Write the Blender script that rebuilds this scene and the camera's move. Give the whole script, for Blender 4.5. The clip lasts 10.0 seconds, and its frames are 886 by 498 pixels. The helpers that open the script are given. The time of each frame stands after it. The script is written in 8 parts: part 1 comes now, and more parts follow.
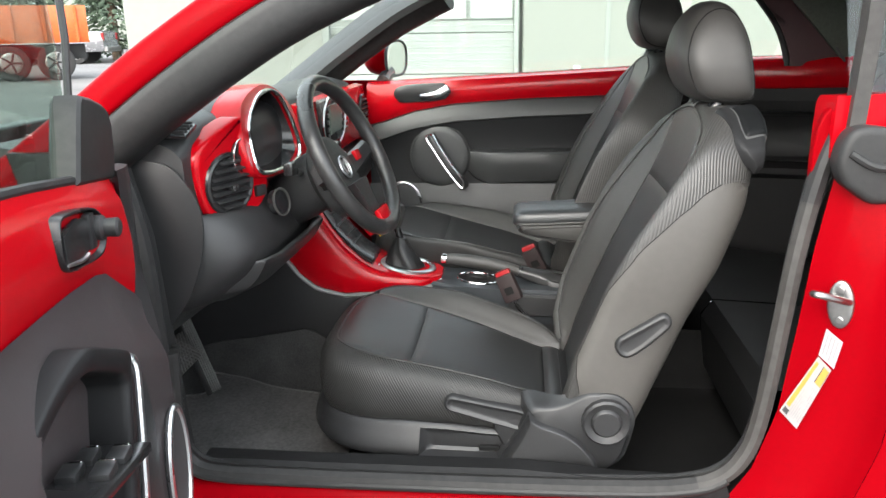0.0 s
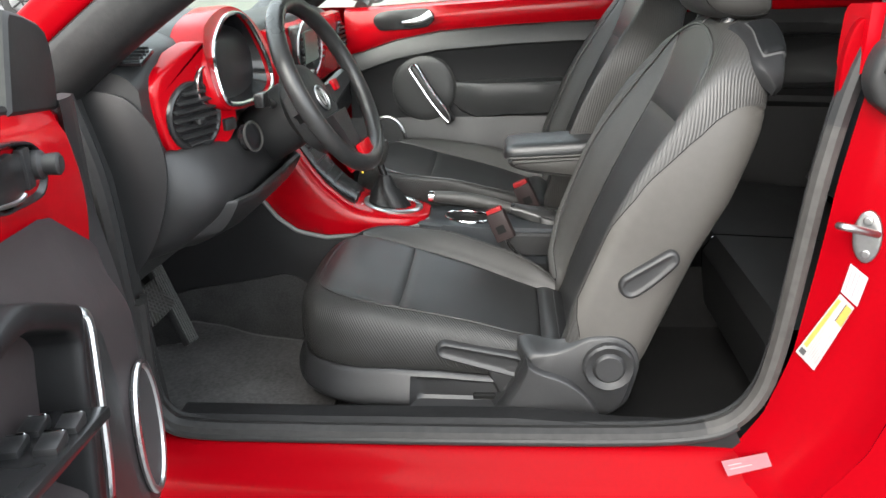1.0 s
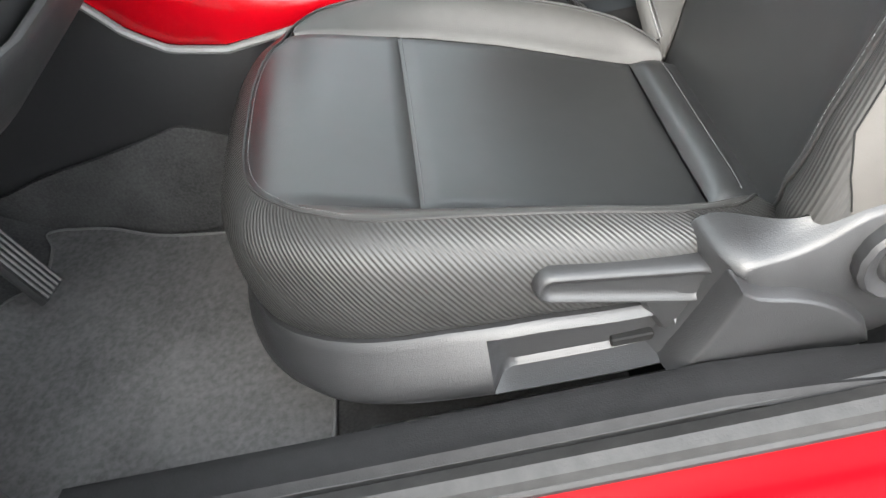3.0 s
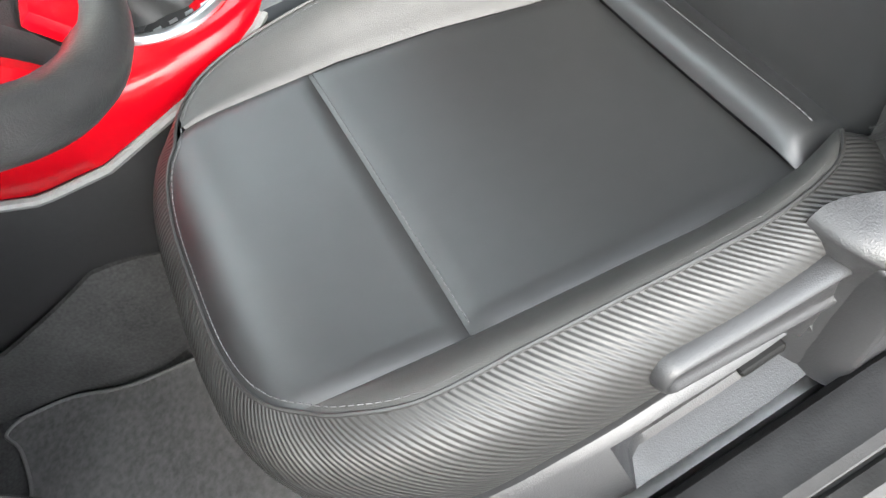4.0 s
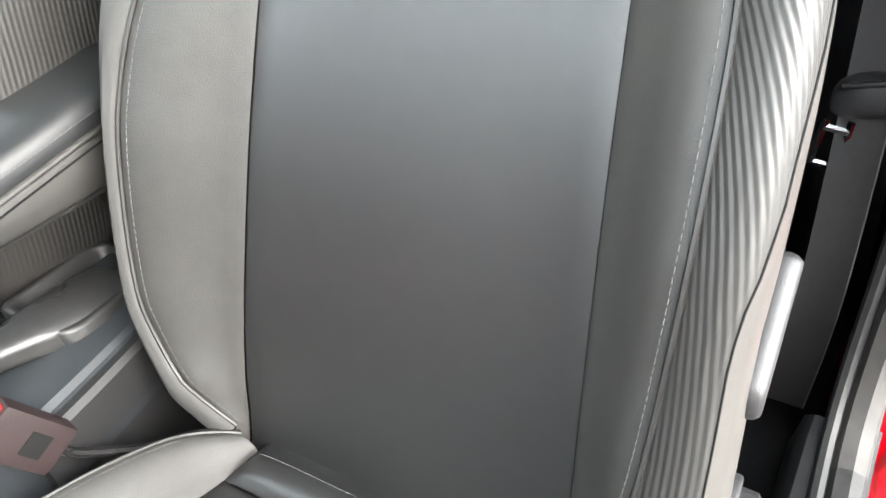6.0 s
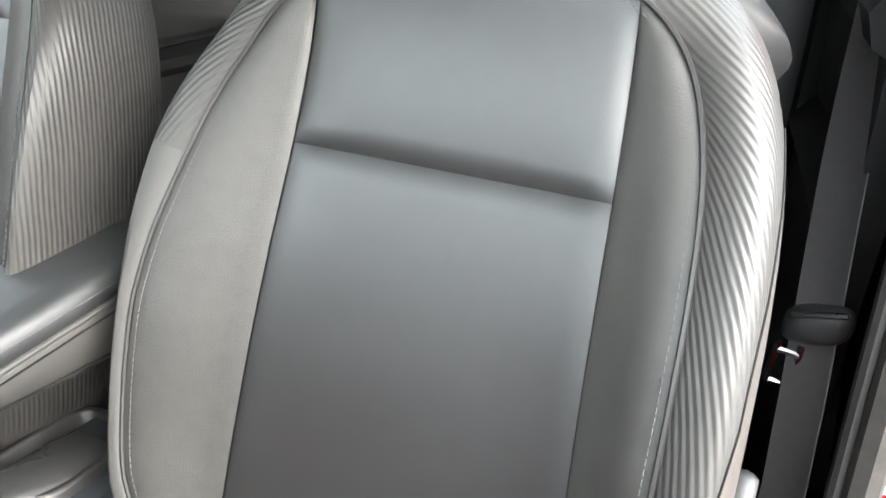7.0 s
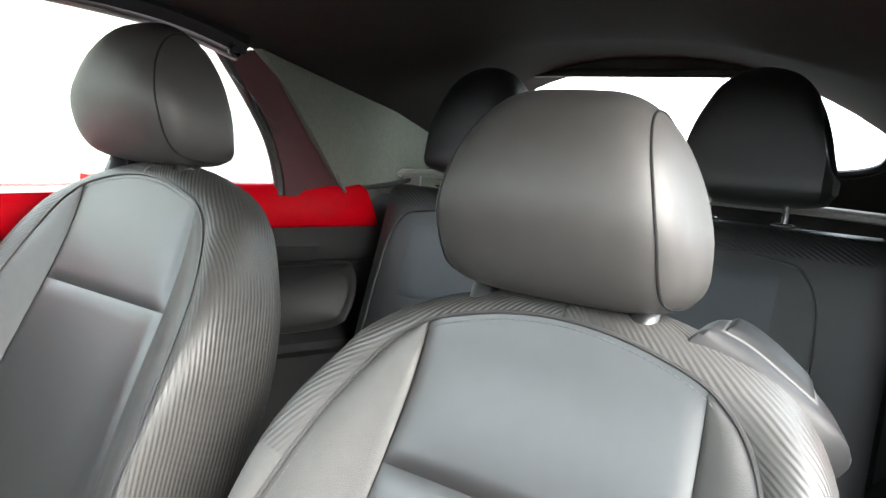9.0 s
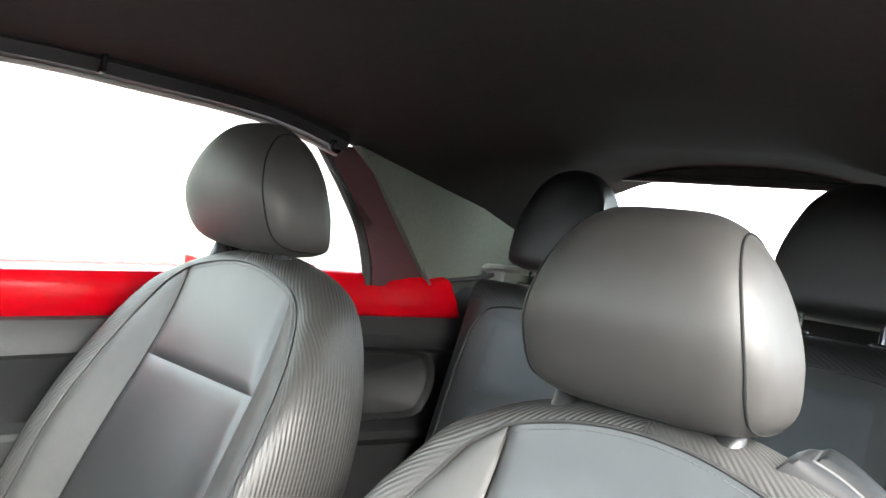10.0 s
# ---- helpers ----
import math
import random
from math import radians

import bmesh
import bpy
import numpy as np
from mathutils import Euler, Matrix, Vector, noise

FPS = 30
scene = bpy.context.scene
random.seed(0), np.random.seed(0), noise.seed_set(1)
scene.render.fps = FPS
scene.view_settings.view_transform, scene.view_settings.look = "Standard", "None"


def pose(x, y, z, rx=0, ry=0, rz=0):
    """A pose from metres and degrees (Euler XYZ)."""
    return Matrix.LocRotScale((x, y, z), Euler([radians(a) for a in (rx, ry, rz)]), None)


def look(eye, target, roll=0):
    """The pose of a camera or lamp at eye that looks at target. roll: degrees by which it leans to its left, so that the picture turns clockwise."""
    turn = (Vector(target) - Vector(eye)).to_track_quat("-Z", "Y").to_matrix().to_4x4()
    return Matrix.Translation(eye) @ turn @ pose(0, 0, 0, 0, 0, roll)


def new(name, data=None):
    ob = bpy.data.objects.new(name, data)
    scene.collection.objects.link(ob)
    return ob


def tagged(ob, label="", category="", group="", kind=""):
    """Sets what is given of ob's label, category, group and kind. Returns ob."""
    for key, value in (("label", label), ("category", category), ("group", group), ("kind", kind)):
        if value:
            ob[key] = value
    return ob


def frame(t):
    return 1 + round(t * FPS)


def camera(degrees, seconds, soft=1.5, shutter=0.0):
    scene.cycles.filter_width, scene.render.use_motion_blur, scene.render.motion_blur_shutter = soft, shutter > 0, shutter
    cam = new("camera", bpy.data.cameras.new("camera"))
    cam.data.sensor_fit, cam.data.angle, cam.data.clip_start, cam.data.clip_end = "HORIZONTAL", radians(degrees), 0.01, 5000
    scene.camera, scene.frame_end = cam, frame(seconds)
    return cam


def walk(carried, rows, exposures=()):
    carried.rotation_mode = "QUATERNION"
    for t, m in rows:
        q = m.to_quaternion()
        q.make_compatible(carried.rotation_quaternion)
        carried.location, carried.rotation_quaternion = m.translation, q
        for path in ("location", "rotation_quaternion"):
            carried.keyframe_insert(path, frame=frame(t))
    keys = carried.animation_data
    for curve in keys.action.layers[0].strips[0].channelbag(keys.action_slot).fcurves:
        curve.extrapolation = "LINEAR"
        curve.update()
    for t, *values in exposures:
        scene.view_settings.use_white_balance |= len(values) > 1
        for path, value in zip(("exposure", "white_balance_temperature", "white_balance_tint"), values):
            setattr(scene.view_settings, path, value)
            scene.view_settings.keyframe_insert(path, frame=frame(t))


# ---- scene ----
cam = camera(60.9, 10.0)
PATH = [
    (0, (1.003, -2.129, 1.242), (0.797, -0.221, 0.678), -0.9),
    (0.5, (0.989, -2.141, 1.237), (0.809, -0.241, 0.642), -0.9),
    (1, (0.981, -2.013, 1.199), (0.818, -0.152, 0.484), -1.6),
    (1.5, (0.952, -1.72, 1.126), (0.802, 0.069, 0.243), -2.5),
    (2, (0.892, -1.464, 1.039), (0.759, 0.235, -0.007), -4.4),
    (2.2, (0.867, -1.388, 1.016), (0.745, 0.267, -0.101), -5.4),
    (3.3, (0.787, -1.068, 1.002), (0.687, 0.297, -0.456), -20.3),
    (3.5, (0.789, -1.002, 1.017), (0.662, 0.301, -0.494), -26.2),
    (4, (0.795, -0.852, 1.026), (0.713, 0.307, -0.602), -38.2),
    (4.5, (0.791, -0.74, 1.042), (1.085, 0.268, -0.661), -32.9),
    (5, (0.826, -0.71, 1.018), (1.505, 0.259, -0.595), -23.4),
    (5.5, (0.839, -0.692, 1.046), (1.874, 0.175, -0.43), -13.3),
    (6, (0.82, -0.691, 1.079), (2.088, 0.138, -0.226), -7.3),
    (6.2, (0.806, -0.693, 1.093), (2.147, 0.135, -0.138), -5.5),
    (7.3, (0.776, -0.697, 1.142), (2.365, 0.199, 0.323), 0.6),
    (7.5, (0.77, -0.7, 1.146), (2.384, 0.223, 0.409), 1.6),
    (8, (0.757, -0.704, 1.169), (2.395, 0.294, 0.604), 2.9),
    (8.5, (0.74, -0.709, 1.185), (2.381, 0.369, 0.801), 4.2),
    (9, (0.718, -0.714, 1.204), (2.334, 0.443, 0.981), 5.2),
    (9.5, (0.701, -0.717, 1.217), (2.254, 0.539, 1.119), 6.5),
    (10, (0.692, -0.72, 1.223), (2.172, 0.626, 1.205), 8.0),
]
EXPOSURES = [(0.0, 2.42), (1.0, 2.52), (1.5, 2.74), (2.2, 3.1), (2.9, 3.5), (3.5, 3.78), (4.2, 3.85), (5.0, 3.66), (6.2, 3.85), (7.5, 3.77), (8.5, 3.84), (10.0, 4.12)]
walk(cam, [(t, look(eye, target, roll)) for t, eye, target, roll in PATH], EXPOSURES)

# ---- sky and sun: bright overcast, the light comes mostly from the camera's side and above ----
world = bpy.data.worlds.new("sky")
scene.world = world
world.use_nodes = True
wn = world.node_tree.nodes
sky = wn.new("ShaderNodeTexSky")
sky.sky_type = "NISHITA"
sky.sun_disc = False
sky.sun_elevation, sky.sun_rotation = radians(35), radians(197)
sky.air_density, sky.dust_density = 1.0, 4.0
soft = wn.new("ShaderNodeHueSaturation")
soft.inputs["Saturation"].default_value = 0.4
world.node_tree.links.new(sky.outputs[0], soft.inputs["Color"])
cloud = wn.new("ShaderNodeMix")
cloud.data_type = "RGBA"
cloud.inputs["Factor"].default_value = 0.6
cloud.inputs["B"].default_value = (6.45, 7.0, 7.4, 1)   # even cloud cover
world.node_tree.links.new(soft.outputs[0], cloud.inputs["A"])
world.node_tree.links.new(cloud.outputs["Result"], wn["Background"].inputs["Color"])
wn["Background"].inputs["Strength"].default_value = 0.15

sun_data = bpy.data.lights.new("sun", "SUN")
sun_data.energy, sun_data.angle, sun_data.color = 0.8, radians(60), (1.0, 0.94, 0.85)
sun = new("sun", sun_data)
sun.matrix_world = look((-1.4, -8.0, 6.2), (1.0, 0.0, 0.5))


# ---- materials ----
def material(name, colour, rough=0.5, metal=0.0, vary=0.12, scale=30.0, bump=0.0, bump_scale=400.0, coat=0.0, spec=0.5, rough_vary=0.06, streak=None):
    m = bpy.data.materials.new(name)
    m.use_nodes = True
    nt, n = m.node_tree, m.node_tree.nodes
    b = n["Principled BSDF"]
    b.inputs["Metallic"].default_value = metal
    b.inputs["Coat Weight"].default_value = coat
    b.inputs["Coat Roughness"].default_value = 0.04
    b.inputs["Specular IOR Level"].default_value = spec
    co = n.new("ShaderNodeTexCoord")
    big = n.new("ShaderNodeTexNoise")
    big.inputs["Scale"].default_value, big.inputs["Detail"].default_value = scale * 0.2, 4
    fine = n.new("ShaderNodeTexNoise")
    fine.inputs["Scale"].default_value, fine.inputs["Detail"].default_value = scale * 4, 3
    add = n.new("ShaderNodeMath")
    add.operation = "ADD"
    for src in (big, fine):
        nt.links.new(co.outputs["Object"], src.inputs["Vector"])
    nt.links.new(big.outputs["Fac"], add.inputs[0])
    nt.links.new(fine.outputs["Fac"], add.inputs[1])
    ramp = n.new("ShaderNodeMapRange")
    ramp.inputs["From Min"].default_value, ramp.inputs["From Max"].default_value = 0.7, 1.3
    ramp.inputs["To Min"].default_value, ramp.inputs["To Max"].default_value = 1 - vary, 1 + vary
    nt.links.new(add.outputs[0], ramp.inputs["Value"])
    mul = n.new("ShaderNodeVectorMath")
    mul.operation = "SCALE"
    mul.inputs[0].default_value = colour
    nt.links.new(ramp.outputs[0], mul.inputs["Scale"])
    nt.links.new(mul.outputs[0], b.inputs["Base Color"])
    rr = n.new("ShaderNodeMapRange")
    rr.inputs["From Min"].default_value, rr.inputs["From Max"].default_value = 0.3, 0.7
    rr.inputs["To Min"].default_value, rr.inputs["To Max"].default_value = max(0.02, rough - rough_vary), rough + rough_vary
    nt.links.new(big.outputs["Fac"], rr.inputs["Value"])
    nt.links.new(rr.outputs[0], b.inputs["Roughness"])
    if bump:
        grain = n.new("ShaderNodeTexNoise")
        grain.inputs["Scale"].default_value, grain.inputs["Detail"].default_value = bump_scale, 2
        nt.links.new(co.outputs["Object"], grain.inputs["Vector"])
        bp = n.new("ShaderNodeBump")
        bp.inputs["Strength"].default_value, bp.inputs["Distance"].default_value = bump, 0.001
        nt.links.new(grain.outputs["Fac"], bp.inputs["Height"])
        nt.links.new(bp.outputs[0], b.inputs["Normal"])
    return m


def ribbed(name, colour, pitch, turn, rough, contrast=0.55):
    """Leatherette pressed with fine parallel ribs, laid along the mesh's own UV map (metres)."""
    m = material(name, colour, rough, vary=0.08, spec=0.42)
    nt, n = m.node_tree, m.node_tree.nodes
    b = n["Principled BSDF"]
    uv = n.new("ShaderNodeUVMap")
    mp = n.new("ShaderNodeMapping")
    mp.inputs["Rotation"].default_value = (0, 0, radians(turn))
    nt.links.new(uv.outputs[0], mp.inputs["Vector"])
    wave = n.new("ShaderNodeTexWave")
    wave.wave_type, wave.bands_direction, wave.wave_profile = "BANDS", "X", "SIN"
    wave.inputs["Scale"].default_value = 2 * math.pi / 20 / pitch
    wave.inputs["Distortion"].default_value = 0.0
    nt.links.new(mp.outputs[0], wave.inputs["Vector"])
    bp = n.new("ShaderNodeBump")
    bp.inputs["Strength"].default_value, bp.inputs["Distance"].default_value = contrast, 0.0012
    nt.links.new(wave.outputs["Fac"], bp.inputs["Height"])
    nt.links.new(bp.outputs[0], b.inputs["Normal"])
    return m


def glass(name, tint=(1, 1, 1), rough=0.0):
    m = bpy.data.materials.new(name)
    m.use_nodes = True
    nt, n = m.node_tree, m.node_tree.nodes
    out = n["Material Output"]
    tr, gl, mix, fr = n.new("ShaderNodeBsdfTransparent"), n.new("ShaderNodeBsdfGlossy"), n.new("ShaderNodeMixShader"), n.new("ShaderNodeLayerWeight")
    tr.inputs["Color"].default_value = (*tint, 1)
    gl.inputs["Roughness"].default_value = 0.02
    fr.inputs["Blend"].default_value = 0.5
    steep, gain = n.new("ShaderNodeMath"), n.new("ShaderNodeMath")
    steep.operation, gain.operation = "POWER", "MULTIPLY_ADD"
    steep.inputs[1].default_value = 5.0
    gain.inputs[1].default_value, gain.inputs[2].default_value = 0.8, 0.03
    nt.links.new(fr.outputs["Facing"], steep.inputs[0])
    nt.links.new(steep.outputs[0], gain.inputs[0])
    nt.links.new(gain.outputs[0], mix.inputs[0])
    nt.links.new(tr.outputs[0], mix.inputs[1])
    nt.links.new(gl.outputs[0], mix.inputs[2])
    nt.links.new(mix.outputs[0], out.inputs["Surface"])
    return m


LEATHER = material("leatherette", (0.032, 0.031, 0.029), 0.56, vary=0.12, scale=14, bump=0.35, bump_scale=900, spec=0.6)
LEATHER_FLAT = material("leatherette_centre", (0.0112, 0.0114, 0.0117), 0.44, vary=0.2, scale=12, bump=0.12, bump_scale=1100, spec=0.85)
LEATHER_ARM = material("leatherette_arm_rest", (0.013, 0.0142, 0.0152), 0.46, vary=0.1, scale=14, bump=0.25, bump_scale=900, spec=0.9)
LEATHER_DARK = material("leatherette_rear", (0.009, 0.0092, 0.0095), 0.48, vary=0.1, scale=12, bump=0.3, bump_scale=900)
RIB = ribbed("ribbed_leatherette", (0.033, 0.032, 0.0305), 0.0062, 0, 0.46, 0.5)
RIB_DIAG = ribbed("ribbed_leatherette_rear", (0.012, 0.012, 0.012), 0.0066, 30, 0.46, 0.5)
THREAD = material("thread", (0.085, 0.085, 0.087), 0.7, vary=0.1, spec=0.2)
PIPING = material("piping", (0.024, 0.0235, 0.023), 0.4)
PLASTIC = material("grained_plastic", (0.016, 0.016, 0.0165), 0.42, vary=0.12, bump=0.35, bump_scale=700)
PLASTIC_SOFT = material("soft_plastic", (0.023, 0.0236, 0.024), 0.44, vary=0.1, bump=0.3, bump_scale=800)
PLASTIC_GLOSS = material("smooth_plastic", (0.013, 0.013, 0.0135), 0.26, vary=0.1)
BUCKLE = material("brown_black_plastic", (0.022, 0.0145, 0.0145), 0.5, bump=0.2, spec=0.3)
PLASTIC_CAP = material("cap_plastic", (0.010, 0.010, 0.0105), 0.5, vary=0.1, spec=0.22, bump=0.2, bump_scale=700)
PLASTIC_PLATE = material("cap_plate_plastic", (0.005, 0.0054, 0.0058), 0.5, vary=0.1, spec=0.12)
SEAM_THREAD = material("seam_thread", (0.008, 0.008, 0.008), 0.8, spec=0.15)
RIB_SKIRT = ribbed("ribbed_leatherette_skirt", (0.022, 0.0215, 0.0205), 0.0058, 60, 0.44, 0.58)
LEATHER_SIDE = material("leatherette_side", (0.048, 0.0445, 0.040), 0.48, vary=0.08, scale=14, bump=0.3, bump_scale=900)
LEATHER_HEAD = material("leatherette_headrest", (0.028, 0.0265, 0.025), 0.5, vary=0.1, scale=10, bump=0.14, bump_scale=1100, spec=0.38)
RUBBER = material("rubber", (0.016, 0.016, 0.016), 0.5, vary=0.25, scale=20, bump=0.2, bump_scale=300, spec=0.3)
TREAD = material("worn_tread", (0.07, 0.068, 0.066), 0.6, vary=0.3)
RUBBER_SILL = material("sill_rubber", (0.019, 0.0185, 0.018), 0.55, vary=0.35, scale=16, bump=0.3, bump_scale=300, spec=0.3)
RUBBER_GREY = material("dusty_rubber", (0.034, 0.032, 0.030), 0.58, vary=0.3, scale=14, bump=0.3, bump_scale=300, spec=0.35)
CARPET = material("carpet", (0.046, 0.0455, 0.045), 0.95, vary=0.35, scale=60, bump=1.0, bump_scale=1500, spec=0.1)
# darker copy of the carpet; the shade behind the seats is in its colour
CARPET_SHADED = material("shaded_carpet", (0.011, 0.011, 0.011), 0.95, vary=0.3, scale=60, bump=1.0, bump_scale=1500, spec=0.08)
MAT = material("floor_mat", (0.088, 0.086, 0.084), 0.95, vary=0.3, scale=30, bump=0.6, bump_scale=1800, spec=0.1)
RED = material("red_paint", (0.18, 0.0004, 0.0026), 0.34, vary=0.03, coat=0.02, spec=0.02, rough_vary=0.02)
RED_TRIM = material("red_trim", (0.34, 0.001, 0.005), 0.22, vary=0.03, coat=0.2, spec=0.15, rough_vary=0.02)
CHROME = material("chrome", (0.75, 0.76, 0.77), 0.12, 1.0, vary=0.04)
SATIN = material("satin_metal", (0.55, 0.56, 0.57), 0.3, 1.0, vary=0.06)
STEEL = material("steel", (0.30, 0.295, 0.29), 0.36, 1.0, vary=0.1)
WEB = material("belt_webbing", (0.02, 0.018, 0.018), 0.6, vary=0.2, bump=0.8, bump_scale=1200)
HEADLINER = material("headliner_cloth", (0.028, 0.026, 0.025), 0.95, vary=0.15, bump=0.6, bump_scale=1500, spec=0.1)
# headliner cloth lightened towards green, standing in for light from the rear window
LINER_LIT = material("headliner_lit_side", (0.10, 0.107, 0.09), 0.9, vary=0.12, bump=0.4, bump_scale=1500, spec=0.1)
RED_LAMP = material("red_button", (0.26, 0.012, 0.014), 0.4, spec=0.3)
PAPER = material("sticker_paper", (0.24, 0.225, 0.22), 0.5, vary=0.05)
YELLOW = material("sticker_yellow", (0.34, 0.19, 0.03), 0.5)
INK = material("ink", (0.03, 0.03, 0.03), 0.6)
# base colour carries the grey-green reflection on the radio screen
SCREEN_GLARE = material("screen", (0.13, 0.16, 0.135), 0.2)
GLASS = glass("clear_glass", (0.9, 0.95, 0.92))
MIRROR = material("mirror_glass", (0.85, 0.87, 0.87), 0.03, 1.0, vary=0.02, rough_vary=0.0)
ASPHALT = material("asphalt", (0.14, 0.138, 0.136), 0.9, vary=0.3, scale=2.0, bump=0.8, bump_scale=120, spec=0.2)
SIDING = material("white_siding", (0.20, 0.225, 0.20), 0.7, vary=0.05, scale=2)
CREAM = material("cream_wall", (0.185, 0.20, 0.172), 0.8, vary=0.05, scale=2)
GREY_PAINT = material("grey_car_paint", (0.22, 0.22, 0.23), 0.25, 0.4, coat=0.8)
BLACK_PAINT = material("black_car_paint", (0.03, 0.035, 0.04), 0.2, 0.0, coat=1.0)
ORANGE_PAINT = material("orange_paint", (0.5, 0.085, 0.014), 0.5, vary=0.2, scale=4)
TYRE = material("tyre_rubber", (0.025, 0.025, 0.025), 0.8)
TAG_YELLOW = material("tag_yellow", (0.75, 0.5, 0.04), 0.5)
FILM = material("clear_film_label", (0.20, 0.075, 0.085), 0.3, vary=0.1)
NEEDLE = material("spruce_needles", (0.05, 0.075, 0.045), 0.8, vary=0.4, scale=6)
BARK = material("bark", (0.12, 0.085, 0.06), 0.9, vary=0.3)


# ---- mesh tools ----
def mesh_of(name, verts, faces, mat, uvs=None, smooth=True, sharp=35):
    me = bpy.data.meshes.new(name)
    me.from_pydata([tuple(v) for v in verts], [], faces)
    bm = bmesh.new()
    bm.from_mesh(me)
    bmesh.ops.recalc_face_normals(bm, faces=bm.faces)
    bm.to_mesh(me)
    bm.free()
    if uvs is not None:
        layer = me.uv_layers.new(name="UVMap")
        loops = np.zeros(len(me.loops), dtype=np.int32)
        me.loops.foreach_get("vertex_index", loops)
        layer.data.foreach_set("uv", np.array(uvs, dtype=np.float32)[loops].ravel())
    if smooth:
        me.polygons.foreach_set("use_smooth", [True] * len(me.polygons))
        me.set_sharp_from_angle(angle=radians(sharp))
    me.materials.append(mat)
    return me


def part(name, geo, mat, parent=None, label="", smooth=True, sharp=35):
    """One mesh object from (verts, faces[, uvs]) under a thing or a part."""
    ob = new(name, mesh_of(name, geo[0], geo[1], mat, geo[2] if len(geo) > 2 else None, smooth, sharp))
    if parent is not None:
        ob.parent = parent
    if label:
        ob["label"] = label
    return ob


def thing(name, label, category, at=(0, 0, 0), group="", kind=""):
    ob = new(name)
    ob.empty_display_size = 0.05
    ob.location = at
    return tagged(ob, label, category, group, kind)


def join(*geos):
    verts, faces = [], []
    for g in geos:
        k = len(verts)
        verts += list(g[0])
        faces += [[i + k for i in f] for f in g[1]]
    return verts, faces


def moved(geo, m):
    return ([m @ Vector(v) for v in geo[0]], *geo[1:])


def loft(rings, closed=True, caps=True, uv=False):
    """Skin rings of equal count. uv: metres round and along."""
    n = len(rings[0])
    verts = [Vector(p) for r in rings for p in r]
    faces = []
    for i in range(len(rings) - 1):
        for j in range(n if closed else n - 1):
            k = (j + 1) % n
            faces.append((i * n + j, i * n + k, (i + 1) * n + k, (i + 1) * n + j))
    if caps and closed:
        faces.append(tuple(reversed(range(n))))
        faces.append(tuple(range((len(rings) - 1) * n, len(rings) * n)))
    if not uv:
        return verts, faces
    uvs, along = [], [0.0] * n
    for i, r in enumerate(rings):
        round_ = 0.0
        for j in range(n):
            if j:
                round_ += (Vector(r[j]) - Vector(r[j - 1])).length
            if i and not j:
                mid = n // 2
                along[0] += (Vector(r[mid]) - Vector(rings[i - 1][mid])).length
            uvs.append((round_, along[0]))
    return verts, faces, uvs


def rounded(section, n=28):
    """A closed 2D section with its corners eased."""
    return [(p.x, p.y) for p in curve([(a, b, 0) for a, b in section], n, True)]


def tube(path, radius, sides=8, closed=False, flat=1.0, up=None):
    """A round or oval bar along a path; flat squeezes it along the 'up' direction."""
    pts = [Vector(p) for p in path]
    n = len(pts)
    rings = []
    ref = Vector(up) if up else None
    last = None
    for i, p in enumerate(pts):
        a = pts[i - 1] if (i or closed) else p
        b = pts[(i + 1) % n] if (i < n - 1 or closed) else p
        d = (b - a).normalized()
        if ref is None:
            base = last if last is not None else (Vector((0, 0, 1)) if abs(d.z) < 0.9 else Vector((1, 0, 0)))
        else:
            base = ref
        x = (base - d * base.dot(d)).normalized()
        last = x
        y = d.cross(x)
        r = radius[i] if isinstance(radius, (list, tuple)) else radius
        rings.append([p + x * (math.cos(2 * math.pi * k / sides) * r * flat) + y * (math.sin(2 * math.pi * k / sides) * r) for k in range(sides)])
    if closed:
        rings.append(rings[0])
        return loft(rings, True, False)
    return loft(rings)


def sweep(path, section, side, closed=False, flip=False):
    """Carry a 2D section (a along 'side', b across) along a path."""
    pts = [Vector(p) for p in path]
    n = len(pts)
    rings = []
    s = Vector(side)
    for i, p in enumerate(pts):
        a = pts[i - 1] if (i or closed) else p
        b = pts[(i + 1) % n] if (i < n - 1 or closed) else p
        d = (b - a).normalized()
        x = (s - d * s.dot(d)).normalized()
        y = x.cross(d) if flip else d.cross(x)
        rings.append([p + x * u + y * v for u, v in section])
    if closed:
        rings.append(rings[0])
        return loft(rings, True, False)
    return loft(rings)


def curve(points, n=40, closed=False):
    """A smooth line through points (Catmull-Rom)."""
    p = [Vector(q) for q in points]
    m = len(p)
    out = []
    spans = m if closed else m - 1
    for k in range(n if closed else n + 1):
        t = k / n * spans
        i = min(int(t), spans - 1)
        f = t - i
        g = lambda j: p[j % m] if closed else p[max(0, min(m - 1, j))]
        a, b, c, d = g(i - 1), g(i), g(i + 1), g(i + 2)
        out.append(0.5 * ((2 * b) + (c - a) * f + (2 * a - 5 * b + 4 * c - d) * f * f + (3 * b - a - 3 * c + d) * f ** 3))
    return out


def lerp_table(table, x):
    """Piecewise linear look-up with smooth joints."""
    if x <= table[0][0]:
        return table[0][1]
    for (a, va), (b, vb) in zip(table, table[1:]):
        if x <= b:
            f = (x - a) / (b - a)
            return va + (vb - va) * f
    return table[-1][1]


